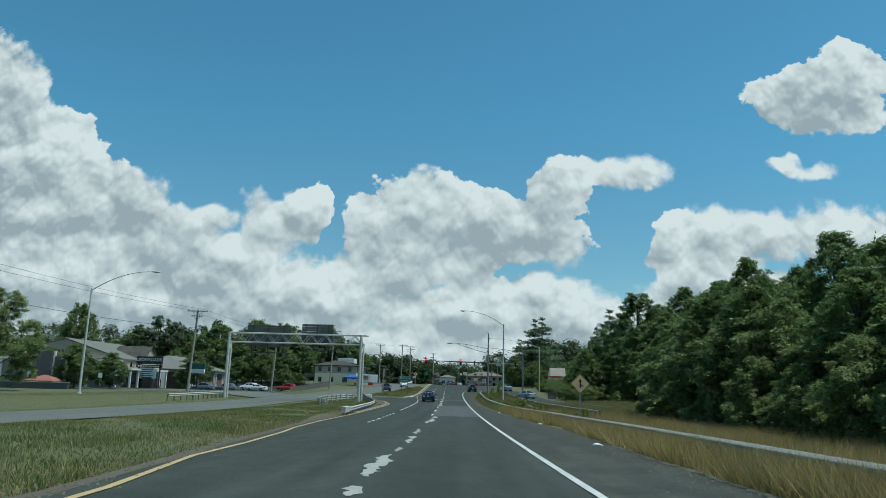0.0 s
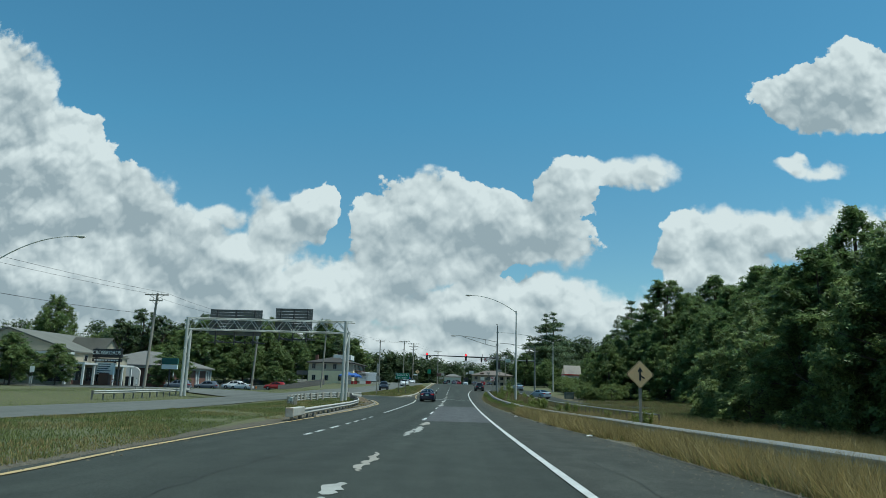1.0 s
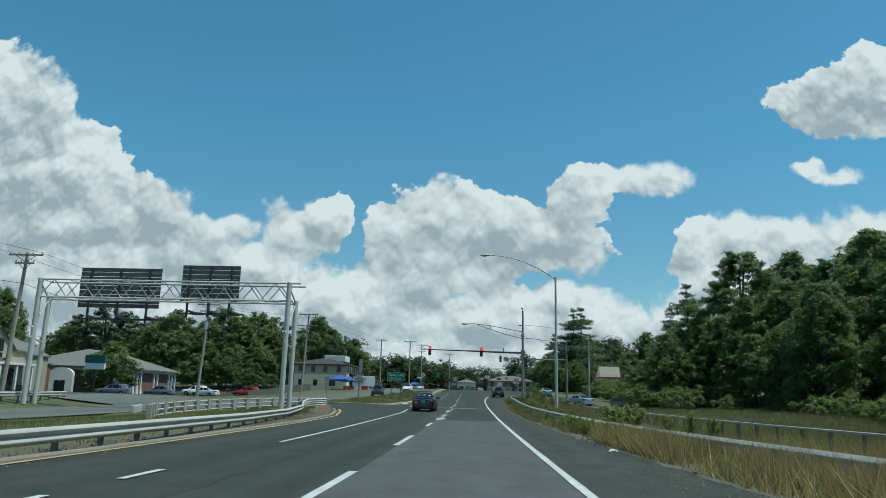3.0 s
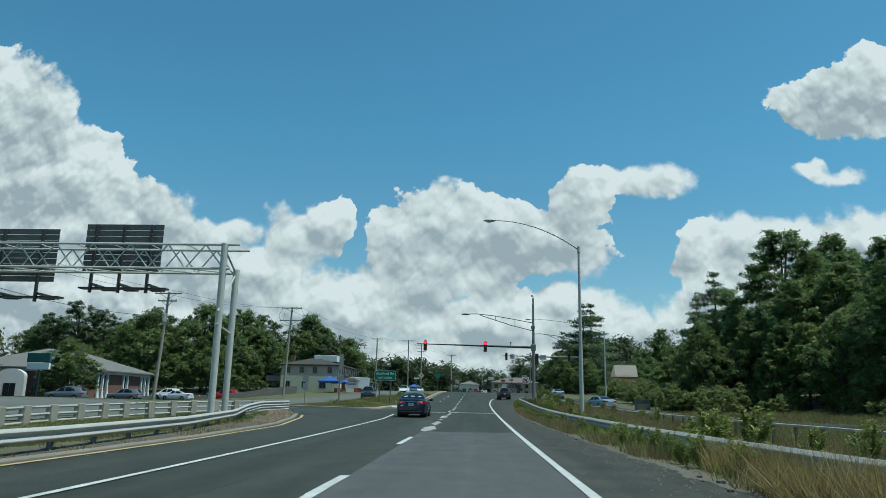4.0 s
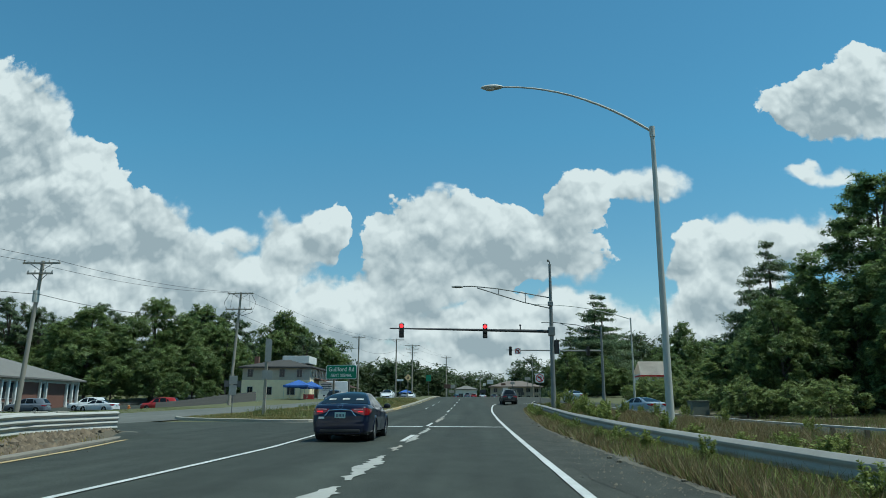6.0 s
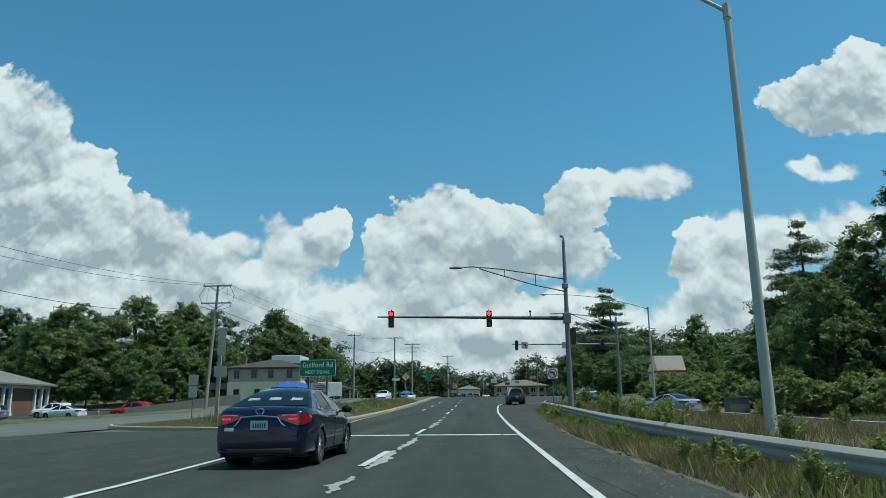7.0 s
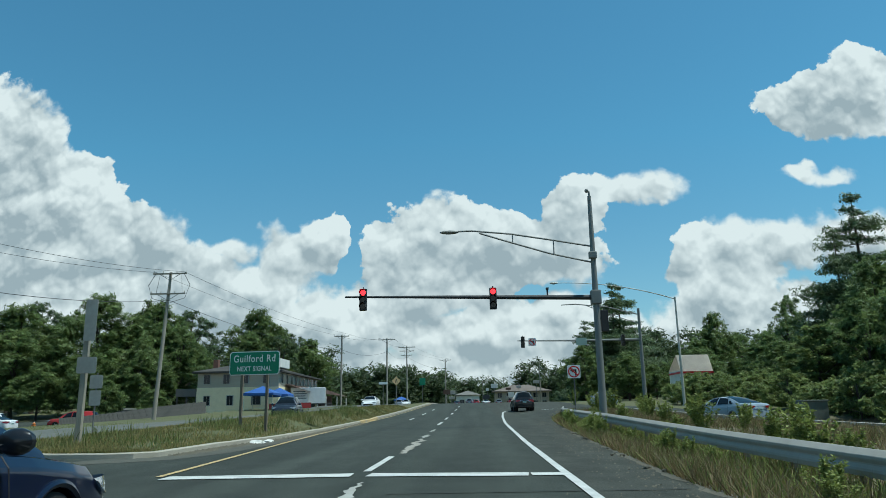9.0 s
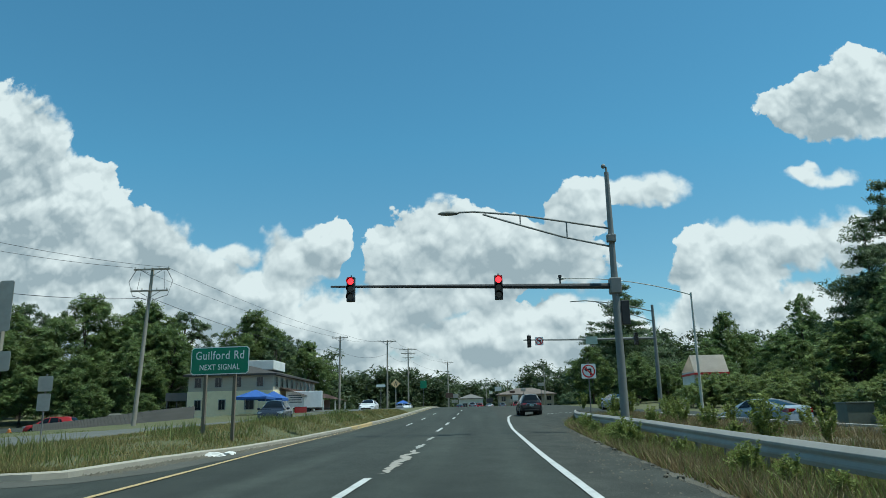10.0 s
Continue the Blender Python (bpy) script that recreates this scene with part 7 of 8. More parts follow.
FENCE = material("dark_board_fence", (0.15, 0.14, 0.13), 0.9, second=(0.085, 0.08, 0.074), scale=1, fine=9, amount=0.8)


def window(parent, x, y, z, w, h, facing="-y"):
    bm = bmesh.new()
    if facing == "-y":
        box(bm, (x, y - 0.03, z), (w + 0.16, 0.1, h + 0.16))
    else:
        box(bm, (x + 0.03, y, z), (0.1, w + 0.16, h + 0.16))
    win = part("window", bm, WINDOW_FRAME, parent)
    bm = bmesh.new()
    for s in (-0.25, 0.25):
        if facing == "-y":
            box(bm, (x + s * w, y - 0.085, z), (w * 0.46, 0.03, h))
        else:
            box(bm, (x + 0.085, y + s * w, z), (0.03, w * 0.46, h))
    part("pane", bm, PANE, win, "dark window panes")
    return win


def hip_roof(bm, x0, x1, y0, y1, z0, z1, over=0.6, ridge=0.35):
    x0, x1, y0, y1 = x0 - over, x1 + over, y0 - over, y1 + over
    along_x = (x1 - x0) > (y1 - y0)
    if along_x:
        m, d = (y0 + y1) / 2, (y1 - y0) * ridge
        r = [(x0 + d, m, z1), (x1 - d, m, z1)]
    else:
        m, d = (x0 + x1) / 2, (x1 - x0) * ridge
        r = [(m, y0 + d, z1), (m, y1 - d, z1)]
    c = [bm.verts.new(p) for p in ((x0, y0, z0), (x1, y0, z0), (x1, y1, z0), (x0, y1, z0))]
    e = [bm.verts.new((v.co.x, v.co.y, z0 - 0.22)) for v in c]
    a, b = [bm.verts.new(p) for p in r]
    if along_x:
        for f in ((c[0], c[1], b, a), (c[1], c[2], b), (c[2], c[3], a, b), (c[3], c[0], a)):
            bm.faces.new(f)
    else:
        for f in ((c[0], c[1], a), (c[1], c[2], b, a), (c[2], c[3], b), (c[3], c[0], a, b)):
            bm.faces.new(f)
    for i in range(4):
        bm.faces.new((e[i], e[(i + 1) % 4], c[(i + 1) % 4], c[i]))
    bm.faces.new(e)


def gable_roof(bm, x0, x1, y0, y1, z0, z1, over=0.5):
    m = (x0 + x1) / 2
    k = (z1 - z0) / (m - x0)
    lo = z0 - over * k
    a = [(x0 - over, y0 - over, lo), (m, y0 - over, z1), (x1 + over, y0 - over, lo)]
    b = [(x0 - over, y1 + over, lo), (m, y1 + over, z1), (x1 + over, y1 + over, lo)]
    for dz in (0.0, -0.2):
        va = [bm.verts.new((p[0], p[1], p[2] + dz)) for p in a]
        vb = [bm.verts.new((p[0], p[1], p[2] + dz)) for p in b]
        for i in (0, 1):
            bm.faces.new((va[i], va[i + 1], vb[i + 1], vb[i]))
        if dz == 0.0:
            top = va, vb
        else:
            for t, u in ((top[0], va), (top[1], vb)):
                for i in (0, 1):
                    bm.faces.new((t[i], t[i + 1], u[i + 1], u[i]))
            for i in (0, 2):
                bm.faces.new((top[0][i], top[1][i], vb[i], va[i]))


# two-storey roadside building
bz = land(-32, 196)
inn = thing("roadside_building", -32, 206, bz, 0, "two-storey pale stone and tan building with a dark hipped roof", "building")
X0, X1, Y0, Y1 = -5.6, 5.6, -12, 12
H1, H2 = 5.35 - bz, 7.4 - bz
bm = bmesh.new()
box(bm, ((X0 + X1) / 2, 0, H1 / 2 - 0.15), (X1 - X0 + 0.12, Y1 - Y0 + 0.12, H1 + 0.3))
part("lower_wall", bm, STONE, inn)
bm = bmesh.new()
box(bm, ((X0 + X1) / 2, 0, (H1 + H2) / 2), (X1 - X0, Y1 - Y0, H2 - H1))
part("upper_wall", bm, SIDING, inn)
bm = bmesh.new()
hip_roof(bm, X0, X1, Y0, Y1, H2 + 0.1, H2 + 1.75, 0.6, 0.5)
roof = part("roof", bm, DARK_SHINGLE, inn)
bm = bmesh.new()
box(bm, (2.0, -4.5, H2 + 1.55), (4.6, 6.0, 1.3), 0, 0.05)
part("roof_box", bm, TRIM_WHITE, roof, "white rooftop plant screen")
bm = bmesh.new()
box(bm, (-4.2, -9.0, H2 + 1.1), (0.7, 0.7, 1.7))
part("chimney", bm, BRICK, roof)
for xx in (-4.3, -1.6, 1.0, 3.9):
    window(inn, xx, Y0, H1 + 1.1, 0.85, 1.2)
for xx, w in ((-4.2, 0.8), (-1.0, 0.8), (2.6, 1.2)):
    window(inn, xx, Y0 - 0.06, 1.4, w, 1.2)
for k in range(9):
    window(inn, X1, Y0 + 1.6 + 2.6 * k, H1 + 1.1, 0.85, 1.2, "+x")
bm = bmesh.new()
sheet(bm, [[(X1 + 0.05, yy, H1 + 0.5), (X1 + 3.6, yy, H1 - 0.7)] for yy in (Y0 + 3, Y1, Y1 + 9)])
bmesh.ops.solidify(bm, geom=bm.faces[:], thickness=0.18)
part("awning_roof", bm, BROWN_ROOF, inn, "brown sloping shop awning")
bm = bmesh.new()
box(bm, (X1 - 1.5, Y1 + 4.5, 1.2), (4.5, 9, 2.7))
part("shop_wing", bm, BRICK, inn)
for yy in (Y0 + 3.2, Y0 + 9, Y0 + 15, Y1, Y1 + 8.7):
    bm = bmesh.new()
    box(bm, (X1 + 3.4, yy, 1.05), (0.16, 0.16, 2.4))
    part("awning_post", bm, TRIM_WHITE, inn)
bm = bmesh.new()
box(bm, (X0 - 1.5, Y0 + 1.2, 2.1), (3.0, 2.2, 0.15))
box(bm, (X0 - 1.5, Y0 + 0.15, 2.6), (3.0, 0.08, 0.9))
for xx in (-2.8, -1.5, -0.2):
    box(bm, (X0 + xx, Y0 + 0.2, 1.0), (0.12, 0.12, 2.2))
part("side_deck", bm, FENCE, inn, "dark timber side deck")

# brick shop with white columns
shop = thing("brick_shop", -66.1, 168.5, 0.5, 90, "low red brick shop with white columns and a grey hipped roof", "building")
bm = bmesh.new()
box(bm, (0, 0, 1.8), (26, 16, 4.6))
part("wall", bm, BRICK, shop)
bm = bmesh.new()
hip_roof(bm, -13, 13, -8, 8, 4.25, 7.4, 0.8, 0.5)
part("roof", bm, SHINGLE, shop)
bm = bmesh.new()
box(bm, (0, -0.02, 3.86), (26.3, 16.3, 0.4))
part("fascia", bm, TRIM_WHITE, shop)
for xx in (-12.6, -11.2, -9.8, -4.6, -3.2, -1.8, 3.4, 4.8, 9.8, 11.2, 12.6):
    bm = bmesh.new()
    box(bm, (xx, -8.2, 1.7), (0.28, 0.3, 4.2))
    rod(bm, (xx, -8.3, -0.3), (xx, -8.3, 1.4), 0.36, 0.12, 8)
    part("column", bm, TRIM_WHITE, shop)
for xx in (-11.9, -10.5, -3.9, -2.5, 4.1, 10.5, 11.9):
    window(shop, xx, -8.0, 2.5, 0.8, 2.0)
    window(shop, xx, -8.0, 0.6, 0.8, 0.8)
for yy in (-5, 0, 5):
    window(shop, 13, yy, 1.9, 1.2, 1.9, "+x")

# gabled shopping centre


def gabled_block(name, x, y, half, depth, wall_h, peak, wall_mat, label, bars=True, side=False):
    """A shop block with its gable towards -y."""
    z = land(x, y)
    blk = thing(name, x, y, z, 0, label, "building", "shopping centre")
    bm = bmesh.new()
    box(bm, (0, depth / 2 + 0.2, wall_h / 2 - 0.1), (2 * half, depth, wall_h + 0.2))
    part("wall", bm, wall_mat, blk)
    bm = bmesh.new()
    tri = [(-half, wall_h + 0.05), (half, wall_h + 0.05), (0, peak - 0.25)]
    f = [bm.verts.new((a, 0.0, b)) for a, b in tri]
    r = [bm.verts.new((a, 0.35, b)) for a, b in tri]
    bm.faces.new(f)
    bm.faces.new(r[::-1])
    for k in range(3):
        bm.faces.new((f[k], r[k], r[(k + 1) % 3], f[(k + 1) % 3]))
    gable = part("gable", bm, CREAM, blk, "cream rendered gable")
    if bars:
        for k in range(7):
            bm = bmesh.new()
            box(bm, (-1.2 + 0.55 * k, -0.04, wall_h + 0.95), (0.34, 0.07, 0.55))
            part("sign_bar", bm, BROWN_ROOF, gable)
        bm = bmesh.new()
        box(bm, (-2.4, -0.04, wall_h + 1.05), (0.9, 0.07, 0.9), 0, 0.03)
        part("emblem", bm, GREEN_ROOF, gable, "dark green emblem")
    bm = bmesh.new()
    gable_roof(bm, -half, half, 0.1, depth + 0.2, wall_h + 0.15, peak, 0.22)
    part("roof", bm, GREEN_ROOF, blk)
    bm = bmesh.new()
    box(bm, (0, -0.5, wall_h - 0.25), (2 * half + 0.4, 1.0, 0.3))
    part("canopy", bm, TRIM_WHITE, blk)
    n = 4
    for k in range(n + 1):
        bm = bmesh.new()
        box(bm, (-half + 0.3 + (2 * half - 0.6) * k / n, -0.8, wall_h / 2 - 0.25), (0.3, 0.3, wall_h - 0.1))
        part("column", bm, TRIM_WHITE, blk)
    for k in range(n):
        if k % 2:
            window(blk, -half + (2 * half) * (k + 0.5) / n, 0.2, 1.4, half * 0.3, 1.9)
    if side:
        for k in range(5):
            window(blk, half, 1.9 + 2.8 * k, 1.35, 1.7, 2.1, "+x")
        for k in range(4):
            window(blk, half, 3.3 + 2.8 * k, wall_h - 0.75, 0.8, 0.7, "+x")
        bm = bmesh.new()
        box(bm, (half + 0.75, depth / 2 + 0.2, wall_h - 1.5), (1.5, depth - 0.4, 0.28))
        part("canopy", bm, TRIM_WHITE, blk)
        for k in range(6):
            bm = bmesh.new()
            box(bm, (half + 1.3, 0.6 + (depth - 1.0) * k / 5, (wall_h - 1.6) / 2), (0.26, 0.26, wall_h - 1.6))
            part("column", bm, TRIM_WHITE, blk)
        bm = bmesh.new()
        box(bm, (half + 0.06, depth / 2 + 0.2, 0.3), (0.1, depth - 0.2, 0.7))
        part("brick_base", bm, BRICK, blk, "red brick base course")
        mid, w, top = depth * 0.62, 2.9, wall_h + 2.3
        bm = bmesh.new()
        ends = [[bm.verts.new((xx, yy, zz)) for yy, zz in ((mid - w, wall_h - 0.9), (mid + w, wall_h - 0.9), (mid + w, wall_h + 0.1), (mid, top), (mid - w, wall_h + 0.1))] for xx in (half - 1.0, half + 0.45)]
        bm.faces.new(ends[0][::-1])
        bm.faces.new(ends[1])
        for i in range(5):
            bm.faces.new((ends[0][i], ends[0][(i + 1) % 5], ends[1][(i + 1) % 5], ends[1][i]))
        part("cross_gable", bm, CREAM, blk, "cream gable over the shop entrance")
        bm = bmesh.new()
        for s in (-1, 1):
            sheet(bm, [[(xx, mid + s * (w + 0.3), wall_h - 0.1), (xx, mid, top + 0.14)] for xx in (half - 5.0, half + 0.75)])
        bmesh.ops.solidify(bm, geom=bm.faces[:], thickness=0.14)
        part("gable_roof", bm, GREEN_ROOF, blk)
    return blk


gabled_block("shop_block", -60.5, 108, 9.2, 15, 4.4, 7.5, CREAM, "cream shop block with a wide gable and grey-green roof", side=True)
gabled_block("shop_block", -66.5, 126, 7.6, 14, 4.8, 8.3, CREAM, "cream shop block with a gable and grey-green roof", False)
gabled_block("shop_block", -67.8, 140.6, 3.6, 9, 4.6, 7.6, BRICK, "narrow brick shop block with a steep gable", False)
arch = thing("entrance_arch", -62.9, 150.8, land(-62.9, 150.8), 15, "white arched entrance portal with dark doors", "entrance portal")
bm = bmesh.new()
outer = [(1.7 * math.cos(a), 3.2 + 1.0 * math.sin(a)) for a in [math.pi * i / 12 for i in range(13)]]
face = [(1.7, 0.0)] + outer + [(-1.7, 0.0)]
f = [bm.verts.new((a, -0.6, b)) for a, b in face]
r = [bm.verts.new((a, 0.6, b)) for a, b in face]
bm.faces.new(f)
bm.faces.new(r[::-1])
for i in range(len(f)):
    bm.faces.new((f[i], r[i], r[(i + 1) % len(f)], f[(i + 1) % len(f)]))
part("portal", bm, TRIM_WHITE, arch)
for xx in (-0.38, 0.38):
    bm = bmesh.new()
    box(bm, (xx, -0.62, 1.1), (0.72, 0.06, 2.3))
    part("door", bm, PANE, arch, "dark glass door")

# tenant tower, kiosk with a red roof and a low dark wall beside the trees
TOWER_GREY = material("dark_grey_panel", (0.10, 0.105, 0.11), 0.7, second=(0.075, 0.08, 0.085), scale=0.8, fine=7)
tower = thing("tenant_tower", -55.4, 96, land(-55.4, 96), 0, "two tall dark grey panels between pale posts", "sign tower")
for x0, x1, z0, z1 in ((-1.9, 0.15, 1.6, 5.0), (0.55, 1.9, 1.6, 4.3)):
    bm = bmesh.new()
    box(bm, ((x0 + x1) / 2, 0, (z0 + z1) / 2), (x1 - x0, 0.5, z1 - z0), 0, 0.04)
    part("panel", bm, TOWER_GREY, tower)
for xx, zz in ((0.35, 5.0), (2.05, 4.3)):
    bm = bmesh.new()
    box(bm, (xx, 0.05, zz / 2), (0.25, 0.4, zz), 0, 0.02)
    part("post", bm, TRIM_WHITE, tower)
kiosk = thing("kiosk", -54.6, 93.5, land(-54.6, 93.5), 0, "low kiosk with a red-brown hipped roof behind a wall", "kiosk")
bm = bmesh.new()
box(bm, (0, 0, 0.45), (3.2, 2.6, 1.1))
part("wall", bm, BRICK, kiosk)
bm = bmesh.new()
hip_roof(bm, -1.6, 1.6, -1.3, 1.3, 1.0, 1.75, 0.35, 0.5)
part("roof", bm, material("red_brown_roof", (0.30, 0.12, 0.08), 0.85, second=(0.22, 0.09, 0.065), scale=1, fine=8), kiosk)
wall_low = thing("low_wall", -54.5, 90.5, land(-54.5, 90.5), 0, "long low dark wall with a pale coping", "garden wall")
bm = bmesh.new()
box(bm, (0, 0, 0.35), (9.5, 0.3, 0.9))
part("wall", bm, TOWER_GREY, wall_low)
bm = bmesh.new()
box(bm, (0, 0, 0.84), (9.7, 0.42, 0.08), 0, 0.02)
part("coping", bm, CONCRETE, wall_low)

# pylon sign
pz = land(-48.6, 112)
pylon = thing("pylon_sign", -48.6, 112, pz + 0.0, -12, "black pylon sign of the shopping centre with a white board below", "pylon sign")
bm = bmesh.new()
box(bm, (0, 0, 0.8), (1.6, 0.7, 1.8))
part("plinth", bm, BROWN_ROOF, pylon)
for xx in (-1.9, 1.9):
    bm = bmesh.new()
    rod(bm, (xx, 0.1, -0.1), (xx, 0.1, 5.2), 0.12)
    part("post", bm, DARK_METAL, pylon)
bm = bmesh.new()
box(bm, (0, 0, 4.45), (4.5, 0.5, 1.2), 0, 0.05)
part("name_board", bm, SIGN_BLACK, pylon)
words("CROSSROADS", 0.72, (0, -0.27, 4.5), SIGN_WHITE, pylon)
bm = bmesh.new()
box(bm, (0, 0, 3.5), (4.5, 0.42, 0.45), 0, 0.03)
part("tenant_strip", bm, SIGN_BLACK, pylon)
for k in range(9):
    bm = bmesh.new()
    box(bm, (-1.8 + 0.45 * k, -0.22, 3.5), (0.3, 0.03, 0.16))
    part("strip_bar", bm, SIGN_WHITE, pylon)
bm = bmesh.new()
box(bm, (-0.2, 0, 2.35), (3.0, 0.36, 1.6), 0, 0.03)
board = part("notice_board", bm, SIGN_WHITE, pylon, "white changeable letter board")
for k in range(5):
    bm = bmesh.new()
    box(bm, (-0.3 + 0.1 * (k % 2), -0.2, 2.95 - 0.3 * k), (2.2 - 0.3 * (k % 3), 0.03, 0.1))
    part("letter_bar", bm, PLATE_BAR, board)
shop_sign = thing("shop_sign", -48.2, 133, land(-48.2, 133), -10, "dark green shop sign with a white strip on a post", "shop sign")
bm = bmesh.new()
rod(bm, (0, 0, -0.1), (0, 0, 3.6), 0.14)
part("post", bm, DARK_METAL, shop_sign)
bm = bmesh.new()
box(bm, (0, -0.1, 4.5), (3.0, 0.3, 1.0), 0, 0.04)
part("green_panel", bm, material("dull_teal_panel", (0.03, 0.12, 0.10), 0.6, second=(0.02, 0.09, 0.075)), shop_sign)
bm = bmesh.new()
box(bm, (0, -0.1, 3.55), (2.9, 0.26, 0.75), 0, 0.03)
part("white_panel", bm, SIGN_WHITE, shop_sign)

# fence, tents, trailer, billboard
fence = thing("board_fence", -36.5, 160, land(-36.5, 160), 0, "weathered dark board fence beside the road", "fence")
fb = Vector((-36.5, 160, land(-36.5, 160)))
bm0 = bmesh.new()
box(bm0, (0, 0, 0.62), (0.14, 0.03, 1.34))
plank = mesh_of("plank", bm0, FENCE)
fp = along([(-36.5, 160, 0), (-33, 170, 0), (-30.6, 179, 0)], 0.155)
for i, p in enumerate(fp[:-1]):
    ob = new("plank", plank)
    ob.parent = fence
    d = fp[i + 1] - p
    ob.matrix_local = pose(p.x - fb.x, p.y - fb.y, land(p.x, p.y) - fb.z + 0.012 * math.sin(i * 1.7), 0, 0, math.degrees(math.atan2(d.y, d.x)))

TENT_BLUE = material("tent_blue", (0.03, 0.11, 0.36), 0.7, second=(0.025, 0.08, 0.28), scale=1, fine=8)


def tent(x, y, w, h, label):
    t = thing("canopy_tent", x, y, land(x, y), 0, label, "canopy tent", "blue canopy tents")
    for a in (-1, 1):
        for b in (-1, 1):
            bm = bmesh.new()
            rod(bm, (a * w / 2, b * w / 2, 0), (a * w / 2, b * w / 2, h), 0.03, None, 6)
            part("leg", bm, GALVANIZED, t)
    bm = bmesh.new()
    c = [bm.verts.new((a * (w / 2 + 0.1), b * (w / 2 + 0.1), h)) for a, b in ((-1, -1), (1, -1), (1, 1), (-1, 1))]
    e = [bm.verts.new((v.co.x, v.co.y, h - 0.3)) for v in c]
    top = bm.verts.new((0, 0, h + 0.9))
    for i in range(4):
        bm.faces.new((c[i], c[(i + 1) % 4], top))
        bm.faces.new((e[i], e[(i + 1) % 4], c[(i + 1) % 4], c[i]))
    part("canopy", bm, TENT_BLUE, t, "blue pitched canopy")
    return t


tent(-26.6, 187.5, 3.6, 2.1, "blue canopy tent with stalls beside the road")
tent(-25.4, 191.0, 2.8, 1.9, "blue canopy tent behind the first one")
tent(-20.5, 300.0, 3.8, 2.3, "small blue canopy tent on the far verge")
for x, y, w, col, lab in ((-25.2, 188.6, 1.6, RED_CAR, "red market stall table piled with goods"), (-23.2, 189.6, 1.4, TRIM_WHITE, "white market stall table"), (-22.4, 193, 1.5, RED_CAR, "red market stall table")):
    st = thing("stall_table", x, y, land(x, y), 10, lab, "stall table")
    bm = bmesh.new()
    box(bm, (0, 0, 0.75), (w, 0.8, 0.06))
    part("tabletop", bm, col, st)
    bm = bmesh.new()
    box(bm, (0, -0.38, 0.4), (w, 0.03, 0.72))
    part("cloth", bm, col, st)
    for a in (-0.45, 0.45):
        bm = bmesh.new()
        box(bm, (a * w, 0.3, 0.36), (0.05, 0.05, 0.75))
        part("leg", bm, DARK_METAL, st)
trailer = thing("box_trailer", -23.4, 199.0, land(-23.4, 199), 8, "white box trailer with dark bars of lettering", "trailer")
bm = bmesh.new()
box(bm, (0, 0, 1.65), (4.8, 2.1, 2.2), 0, 0.06)
part("box_body", bm, WHITE_CAR, trailer)
for k in range(4):
    bm = bmesh.new()
    box(bm, (-1.2 + 0.15 * (k % 2), -1.06, 2.2 - 0.3 * k), (1.7, 0.03, 0.12))
    part("lettering_bar", bm, PLATE_BAR, trailer)
for xx in (-0.4, 0.5):
    bm = bmesh.new()
    rod(bm, (xx, -1.0, 0.33), (xx, -0.75, 0.33), 0.33, None, 18)
    rod(bm, (xx, 0.75, 0.33), (xx, 1.0, 0.33), 0.33, None, 18)
    part("wheel", bm, RUBBER, trailer)
bm = bmesh.new()
box(bm, (0, 0, 0.5), (4.6, 1.8, 0.14))
rod(bm, (2.3, 0, 0.5), (3.4, 0, 0.42), 0.05)
part("chassis", bm, DARK_METAL, trailer)

hz = land(27.7, 190) - 0.4
hut = thing("pale_building", 27.7, 190, hz, 0, "small pale building with a red band among shrubs", "building")
bm = bmesh.new()
box(bm, (0, 0, 1.9), (3.9, 5, 4.3))
part("wall", bm, TRIM_WHITE, hut)
bm = bmesh.new()
box(bm, (0, -0.2, 3.75), (4.1, 5.4, 0.22))
part("red_band", bm, SIGN_RED, hut)
bm = bmesh.new()
sheet(bm, [[(-2.0, -2.8, 3.9), (2.0, -2.8, 3.9)], [(-2.0, -1.4, 6.0), (2.0, -1.4, 6.0)], [(-2.0, 2.6, 4.1), (2.0, 2.6, 4.1)]])
bmesh.ops.solidify(bm, geom=bm.faces[:], thickness=0.2)
part("roof", bm, material("pale_shingle", (0.62, 0.57, 0.50), 0.85, second=(0.52, 0.47, 0.41), scale=1, fine=8), hut, "pale pitched roof")

motel = thing("long_building", 15.0, 332, 3.1, 0, "long brown-roofed tan building on a rise in the distance", "building")
bm = bmesh.new()
box(bm, (0, 0, 2.4), (17, 12, 5.0))
part("wall", bm, material("tan_wall", (0.44, 0.38, 0.30), 0.9, second=(0.36, 0.31, 0.24)), motel)
bm = bmesh.new()
hip_roof(bm, -8.5, 8.5, -6, 6, 4.9, 7.0, 0.9, 0.5)
part("roof", bm, material("grey_brown_roof", (0.17, 0.14, 0.12), 0.9, second=(0.12, 0.10, 0.085), scale=0.6, fine=6), motel)
for k in range(6):
    for zz in (1.2, 3.6):
        window(motel, -7.0 + 2.8 * k, -6.0, zz, 1.3, 1.3)
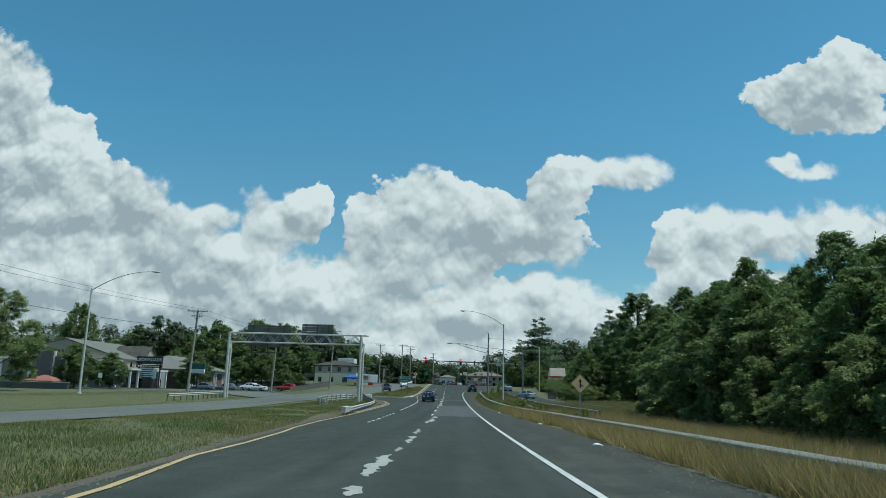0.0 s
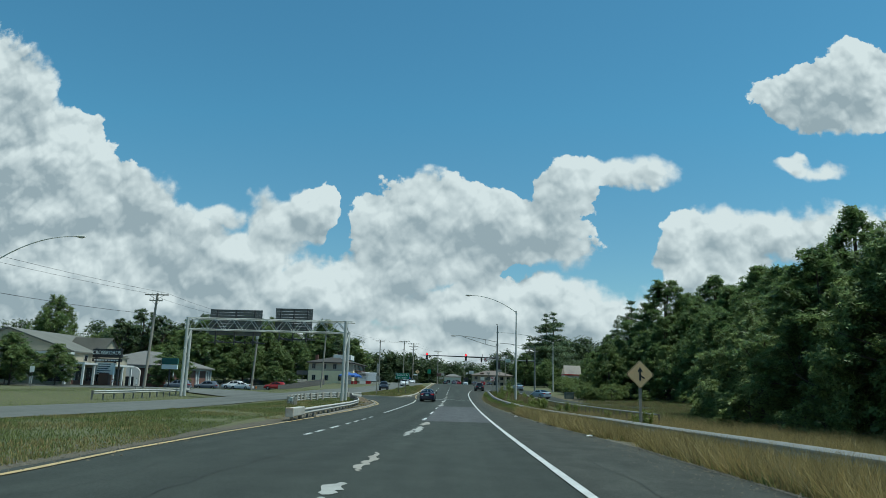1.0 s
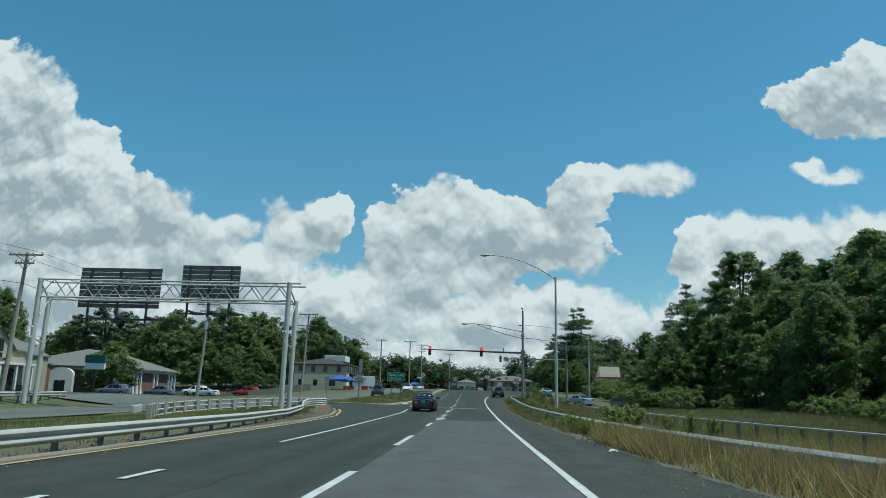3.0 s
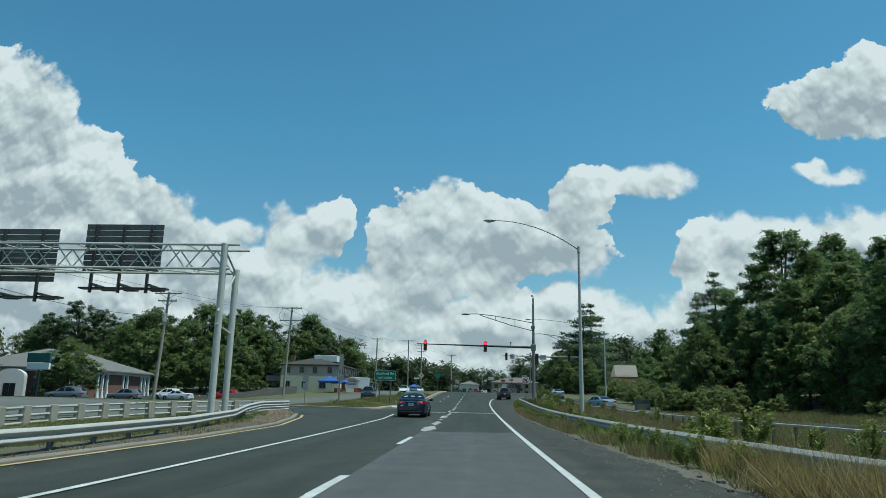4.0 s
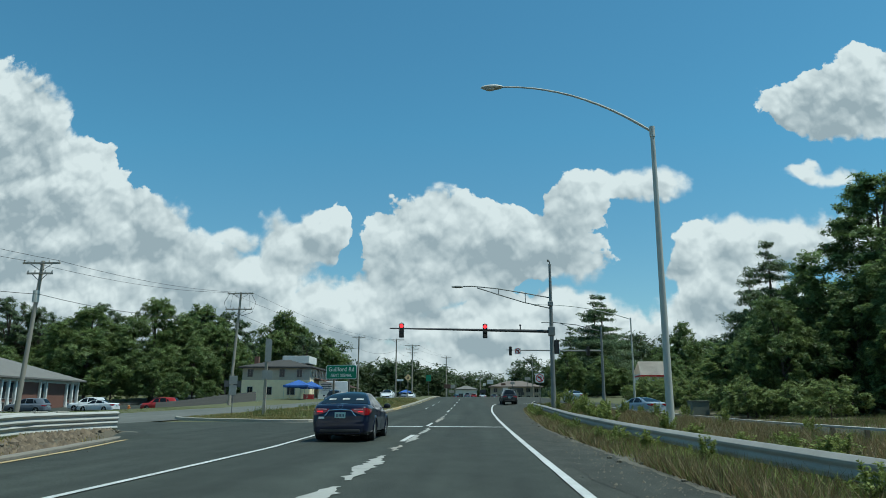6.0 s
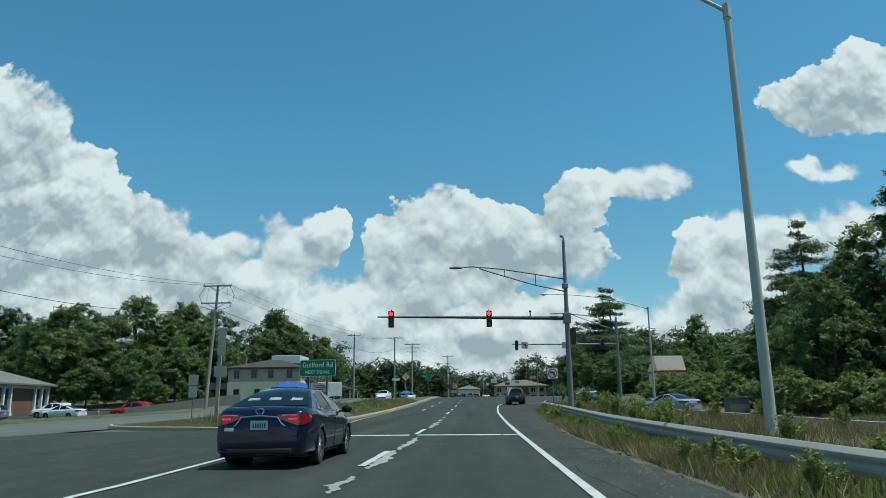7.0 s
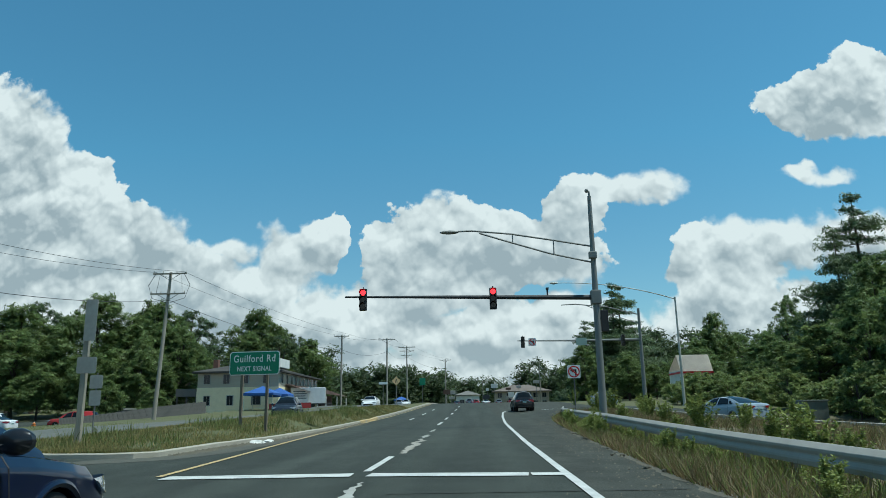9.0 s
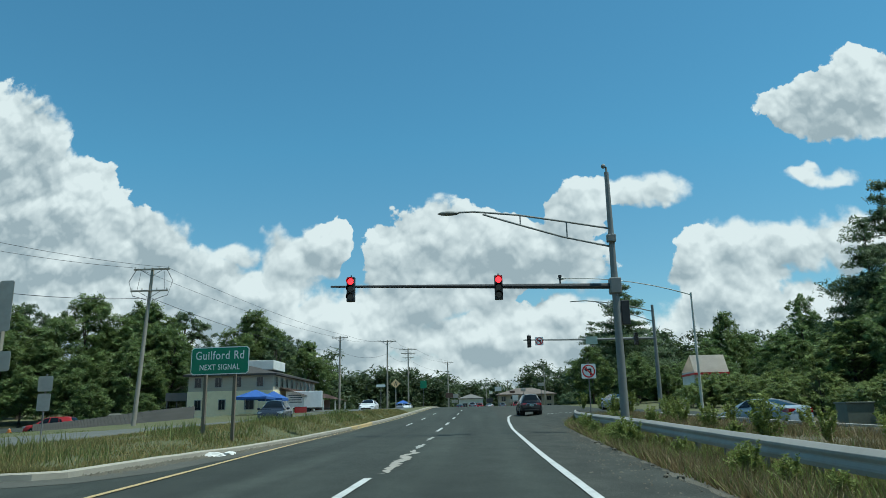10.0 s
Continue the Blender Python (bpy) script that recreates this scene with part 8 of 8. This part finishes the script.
for x, y, w, d, h, mat, lab in ((-2, 318, 7, 6, 3.6, TRIM_WHITE, "small white shop in the distance"), (30, 285, 9, 8, 4.2, CREAM, "low cream building in the distance"), (92, 342, 16, 10, 9, BRICK, "red building on the rise behind the trees")):
    b = thing("small_building", x, y, land(x, y), 0, lab, "building", "distant buildings")
    bm = bmesh.new()
    box(bm, (0, 0, h / 2 - 0.1), (w, d, h + 0.2))
    part("wall", bm, mat, b)
    bm = bmesh.new()
    hip_roof(bm, -w / 2, w / 2, -d / 2, d / 2, h + 0.1, h + 1.3, 0.4, 0.5)
    part("roof", bm, SHINGLE, b)
    for s in (-0.25, 0.25):
        window(b, s * w, -d / 2, h * 0.45, w * 0.2, 1.2)


rg = random.Random(77)
for k in range(16):
    x, y = -9 + 26 * rg.random(), 268 + 60 * rg.random()
    if -6.8 < x < 4.5 and y < 285:
        x += 11
    w, h = 0.9 + 1.6 * rg.random(), 2.4 + 3.2 * rg.random()
    s = thing("distant_sign", x, y, land(x, y), 0, "small shop sign on a post far along the road", "shop sign", "distant shop signs")
    bm = bmesh.new()
    rod(bm, (0, 0, -0.1), (0, 0, h), 0.07, None, 6)
    part("post", bm, POST_STEEL, s)
    bm = bmesh.new()
    box(bm, (0, -0.1, h - 0.2), (w, 0.14, 0.7 + 0.6 * rg.random()), 0, 0.03)
    part("panel", bm, (WINDOW_FRAME, DARK_METAL, TRIM_WHITE, SIGN_BACK, WINDOW_FRAME, BROWN_ROOF)[k % 6], s)

# ---- small roadside things ----
SIGN_GREY = material("bare_sign_aluminium", (0.37, 0.36, 0.32), 0.75, 0.0, second=(0.28, 0.27, 0.24), scale=1.5, fine=8)
POST_WOOD = material("pale_post_wood", (0.36, 0.325, 0.26), 0.9, second=(0.25, 0.22, 0.175), scale=2, fine=12, bump=0.3, stretch=(6, 6, 0.5))
def small_sign(x, y, panels, label, post=2.6, mat=SIGN_BACK, name="road_sign", wood=False):
    s = thing(name, x, y, land(x, y), 0, label, "road sign")
    bm = bmesh.new()
    if wood:
        box(bm, (0, 0, post / 2), (0.16, 0.14, post + 0.1))
    else:
        rod(bm, (0, 0, -0.05), (0, 0, post), 0.035)
    part("post", bm, POST_WOOD if wood else POST_STEEL, s)
    for dx, z, w, h in panels:
        bm = bmesh.new()
        plate(bm, w, h, -0.06 if not wood else -0.085, z, 0.012, 0.04, dx)
        part("panel", bm, mat, s)
    return s


small_sign(-17.6, 130.5, ((0, 2.5, 0.62, 0.62), (0, 1.75, 0.55, 0.7)), "pair of grey sign backs on a slim post", 2.9, SIGN_GREY)
small_sign(-11.8, 118.9, ((0.1, 4.0, 0.38, 1.3), (0.1, 2.6, 0.62, 0.5)), "weathered grey post with two sign backs", 4.6, SIGN_GREY, "road_sign", True)
small_sign(-9.3, 172, ((0, 2.9, 0.9, 0.26),), "small street name blade on a slim post", 3.0, SIGN_WHITE)
small_sign(-7.6, 205, ((0, 3.4, 0.9, 1.1),), "green and white sign in the distance", 3.9, SIGN_GREEN)
small_sign(-44.5, 88, ((0, 1.9, 0.5, 0.6),), "small pale sign on the grass", 2.2, SIGN_WHITE)
small_sign(-31.6, 84, ((0, 1.1, 0.12, 0.5),), "slim marker post on the grass", 1.4, SIGN_WHITE)
ls = thing("lane_sign", 10.6, 166.12, 7.7, 0, "pale green lane sign hung on the ramp's signal arm", "road sign")
bm = bmesh.new()
plate(bm, 1.05, 0.7, 0, 0.2, 0.012, 0.05)
part("panel", bm, material("pale_sign_green", (0.36, 0.46, 0.40), 0.5, second=(0.30, 0.40, 0.34)), ls)
bm = bmesh.new()
box(bm, (0, 0.05, 0.3), (0.12, 0.1, 0.5))
part("bracket", bm, POST_STEEL, ls)

hyd = thing("fire_hydrant", -42.9, 166.6, land(-42.9, 166.6), 0, "small orange fire hydrant on the grass", "fire hydrant")
ORANGE = material("hydrant_orange", (0.62, 0.20, 0.04), 0.6, second=(0.5, 0.15, 0.03), scale=4, fine=20)
bm = bmesh.new()
rod(bm, (0, 0, 0), (0, 0, 0.6), 0.14, 0.12, 12)
bmesh.ops.create_uvsphere(bm, u_segments=12, v_segments=8, radius=0.14, matrix=Matrix.Translation((0, 0, 0.62)))
rod(bm, (-0.22, 0, 0.45), (0.22, 0, 0.45), 0.06, None, 8)
part("body", bm, ORANGE, hyd)
bm = bmesh.new()
rod(bm, (0, 0, 0.72), (0, 0, 0.82), 0.05, 0.04, 8)
part("cap", bm, TRIM_WHITE, hyd)

cab = thing("utility_cabinet", 19.4, 139.5, land(19.4, 139.5), 8, "grey-green metal utility cabinet beside the ramp", "utility cabinet")
CAB = material("cabinet_green", (0.16, 0.18, 0.15), 0.6, 0.2, second=(0.12, 0.135, 0.11), scale=1.5, fine=8)
bm = bmesh.new()
box(bm, (0, 0, 0.55), (1.5, 0.9, 1.2), 0, 0.03)
part("housing", bm, CAB, cab)
bm = bmesh.new()
box(bm, (0, 0, 1.19), (1.6, 1.0, 0.08), 0, 0.02)
part("lid", bm, CAB, cab)

rng = random.Random(9)
litter = [(4.4, 22, 0.2), (4.9, 41, 0.16), (3.9, 88, 0.14), (-7.2, 121.9, 0.34), (-7.0, 122.5, 0.24), (3.9, 62, 0.15)]
for x, y, s in litter:
    bm = bmesh.new()
    bmesh.ops.create_icosphere(bm, subdivisions=2, radius=s)
    for v in bm.verts:
        v.co *= 0.8 + 0.5 * noise.noise(v.co * 9 + Vector((x, y, 0)))
        v.co.z = max(-0.02, v.co.z * 0.4)
    ob = solid("litter", bm, TRIM_WHITE, "crumpled pale scrap lying at the road's edge", "litter", "scraps of litter")
    ob.location = (x, y, land(x, y) + 0.04)
for k in range(60):
    y = 40 + 105 * rng.random() if k < 40 else 88 + 13 * rng.random()
    x = table(y, XR) - 0.4 * rng.random() if k < 40 else table(y, XL) - 1.4 * rng.random()
    bm = bmesh.new()
    bmesh.ops.create_icosphere(bm, subdivisions=1, radius=0.04 + 0.05 * rng.random())
    for v in bm.verts:
        v.co.z *= 0.6
    ob = solid("stone", bm, DIRT, "small pale stone at the pavement's edge", "stone", "loose stones")
    ob.location = (x, y, land(x, y) + 0.05)
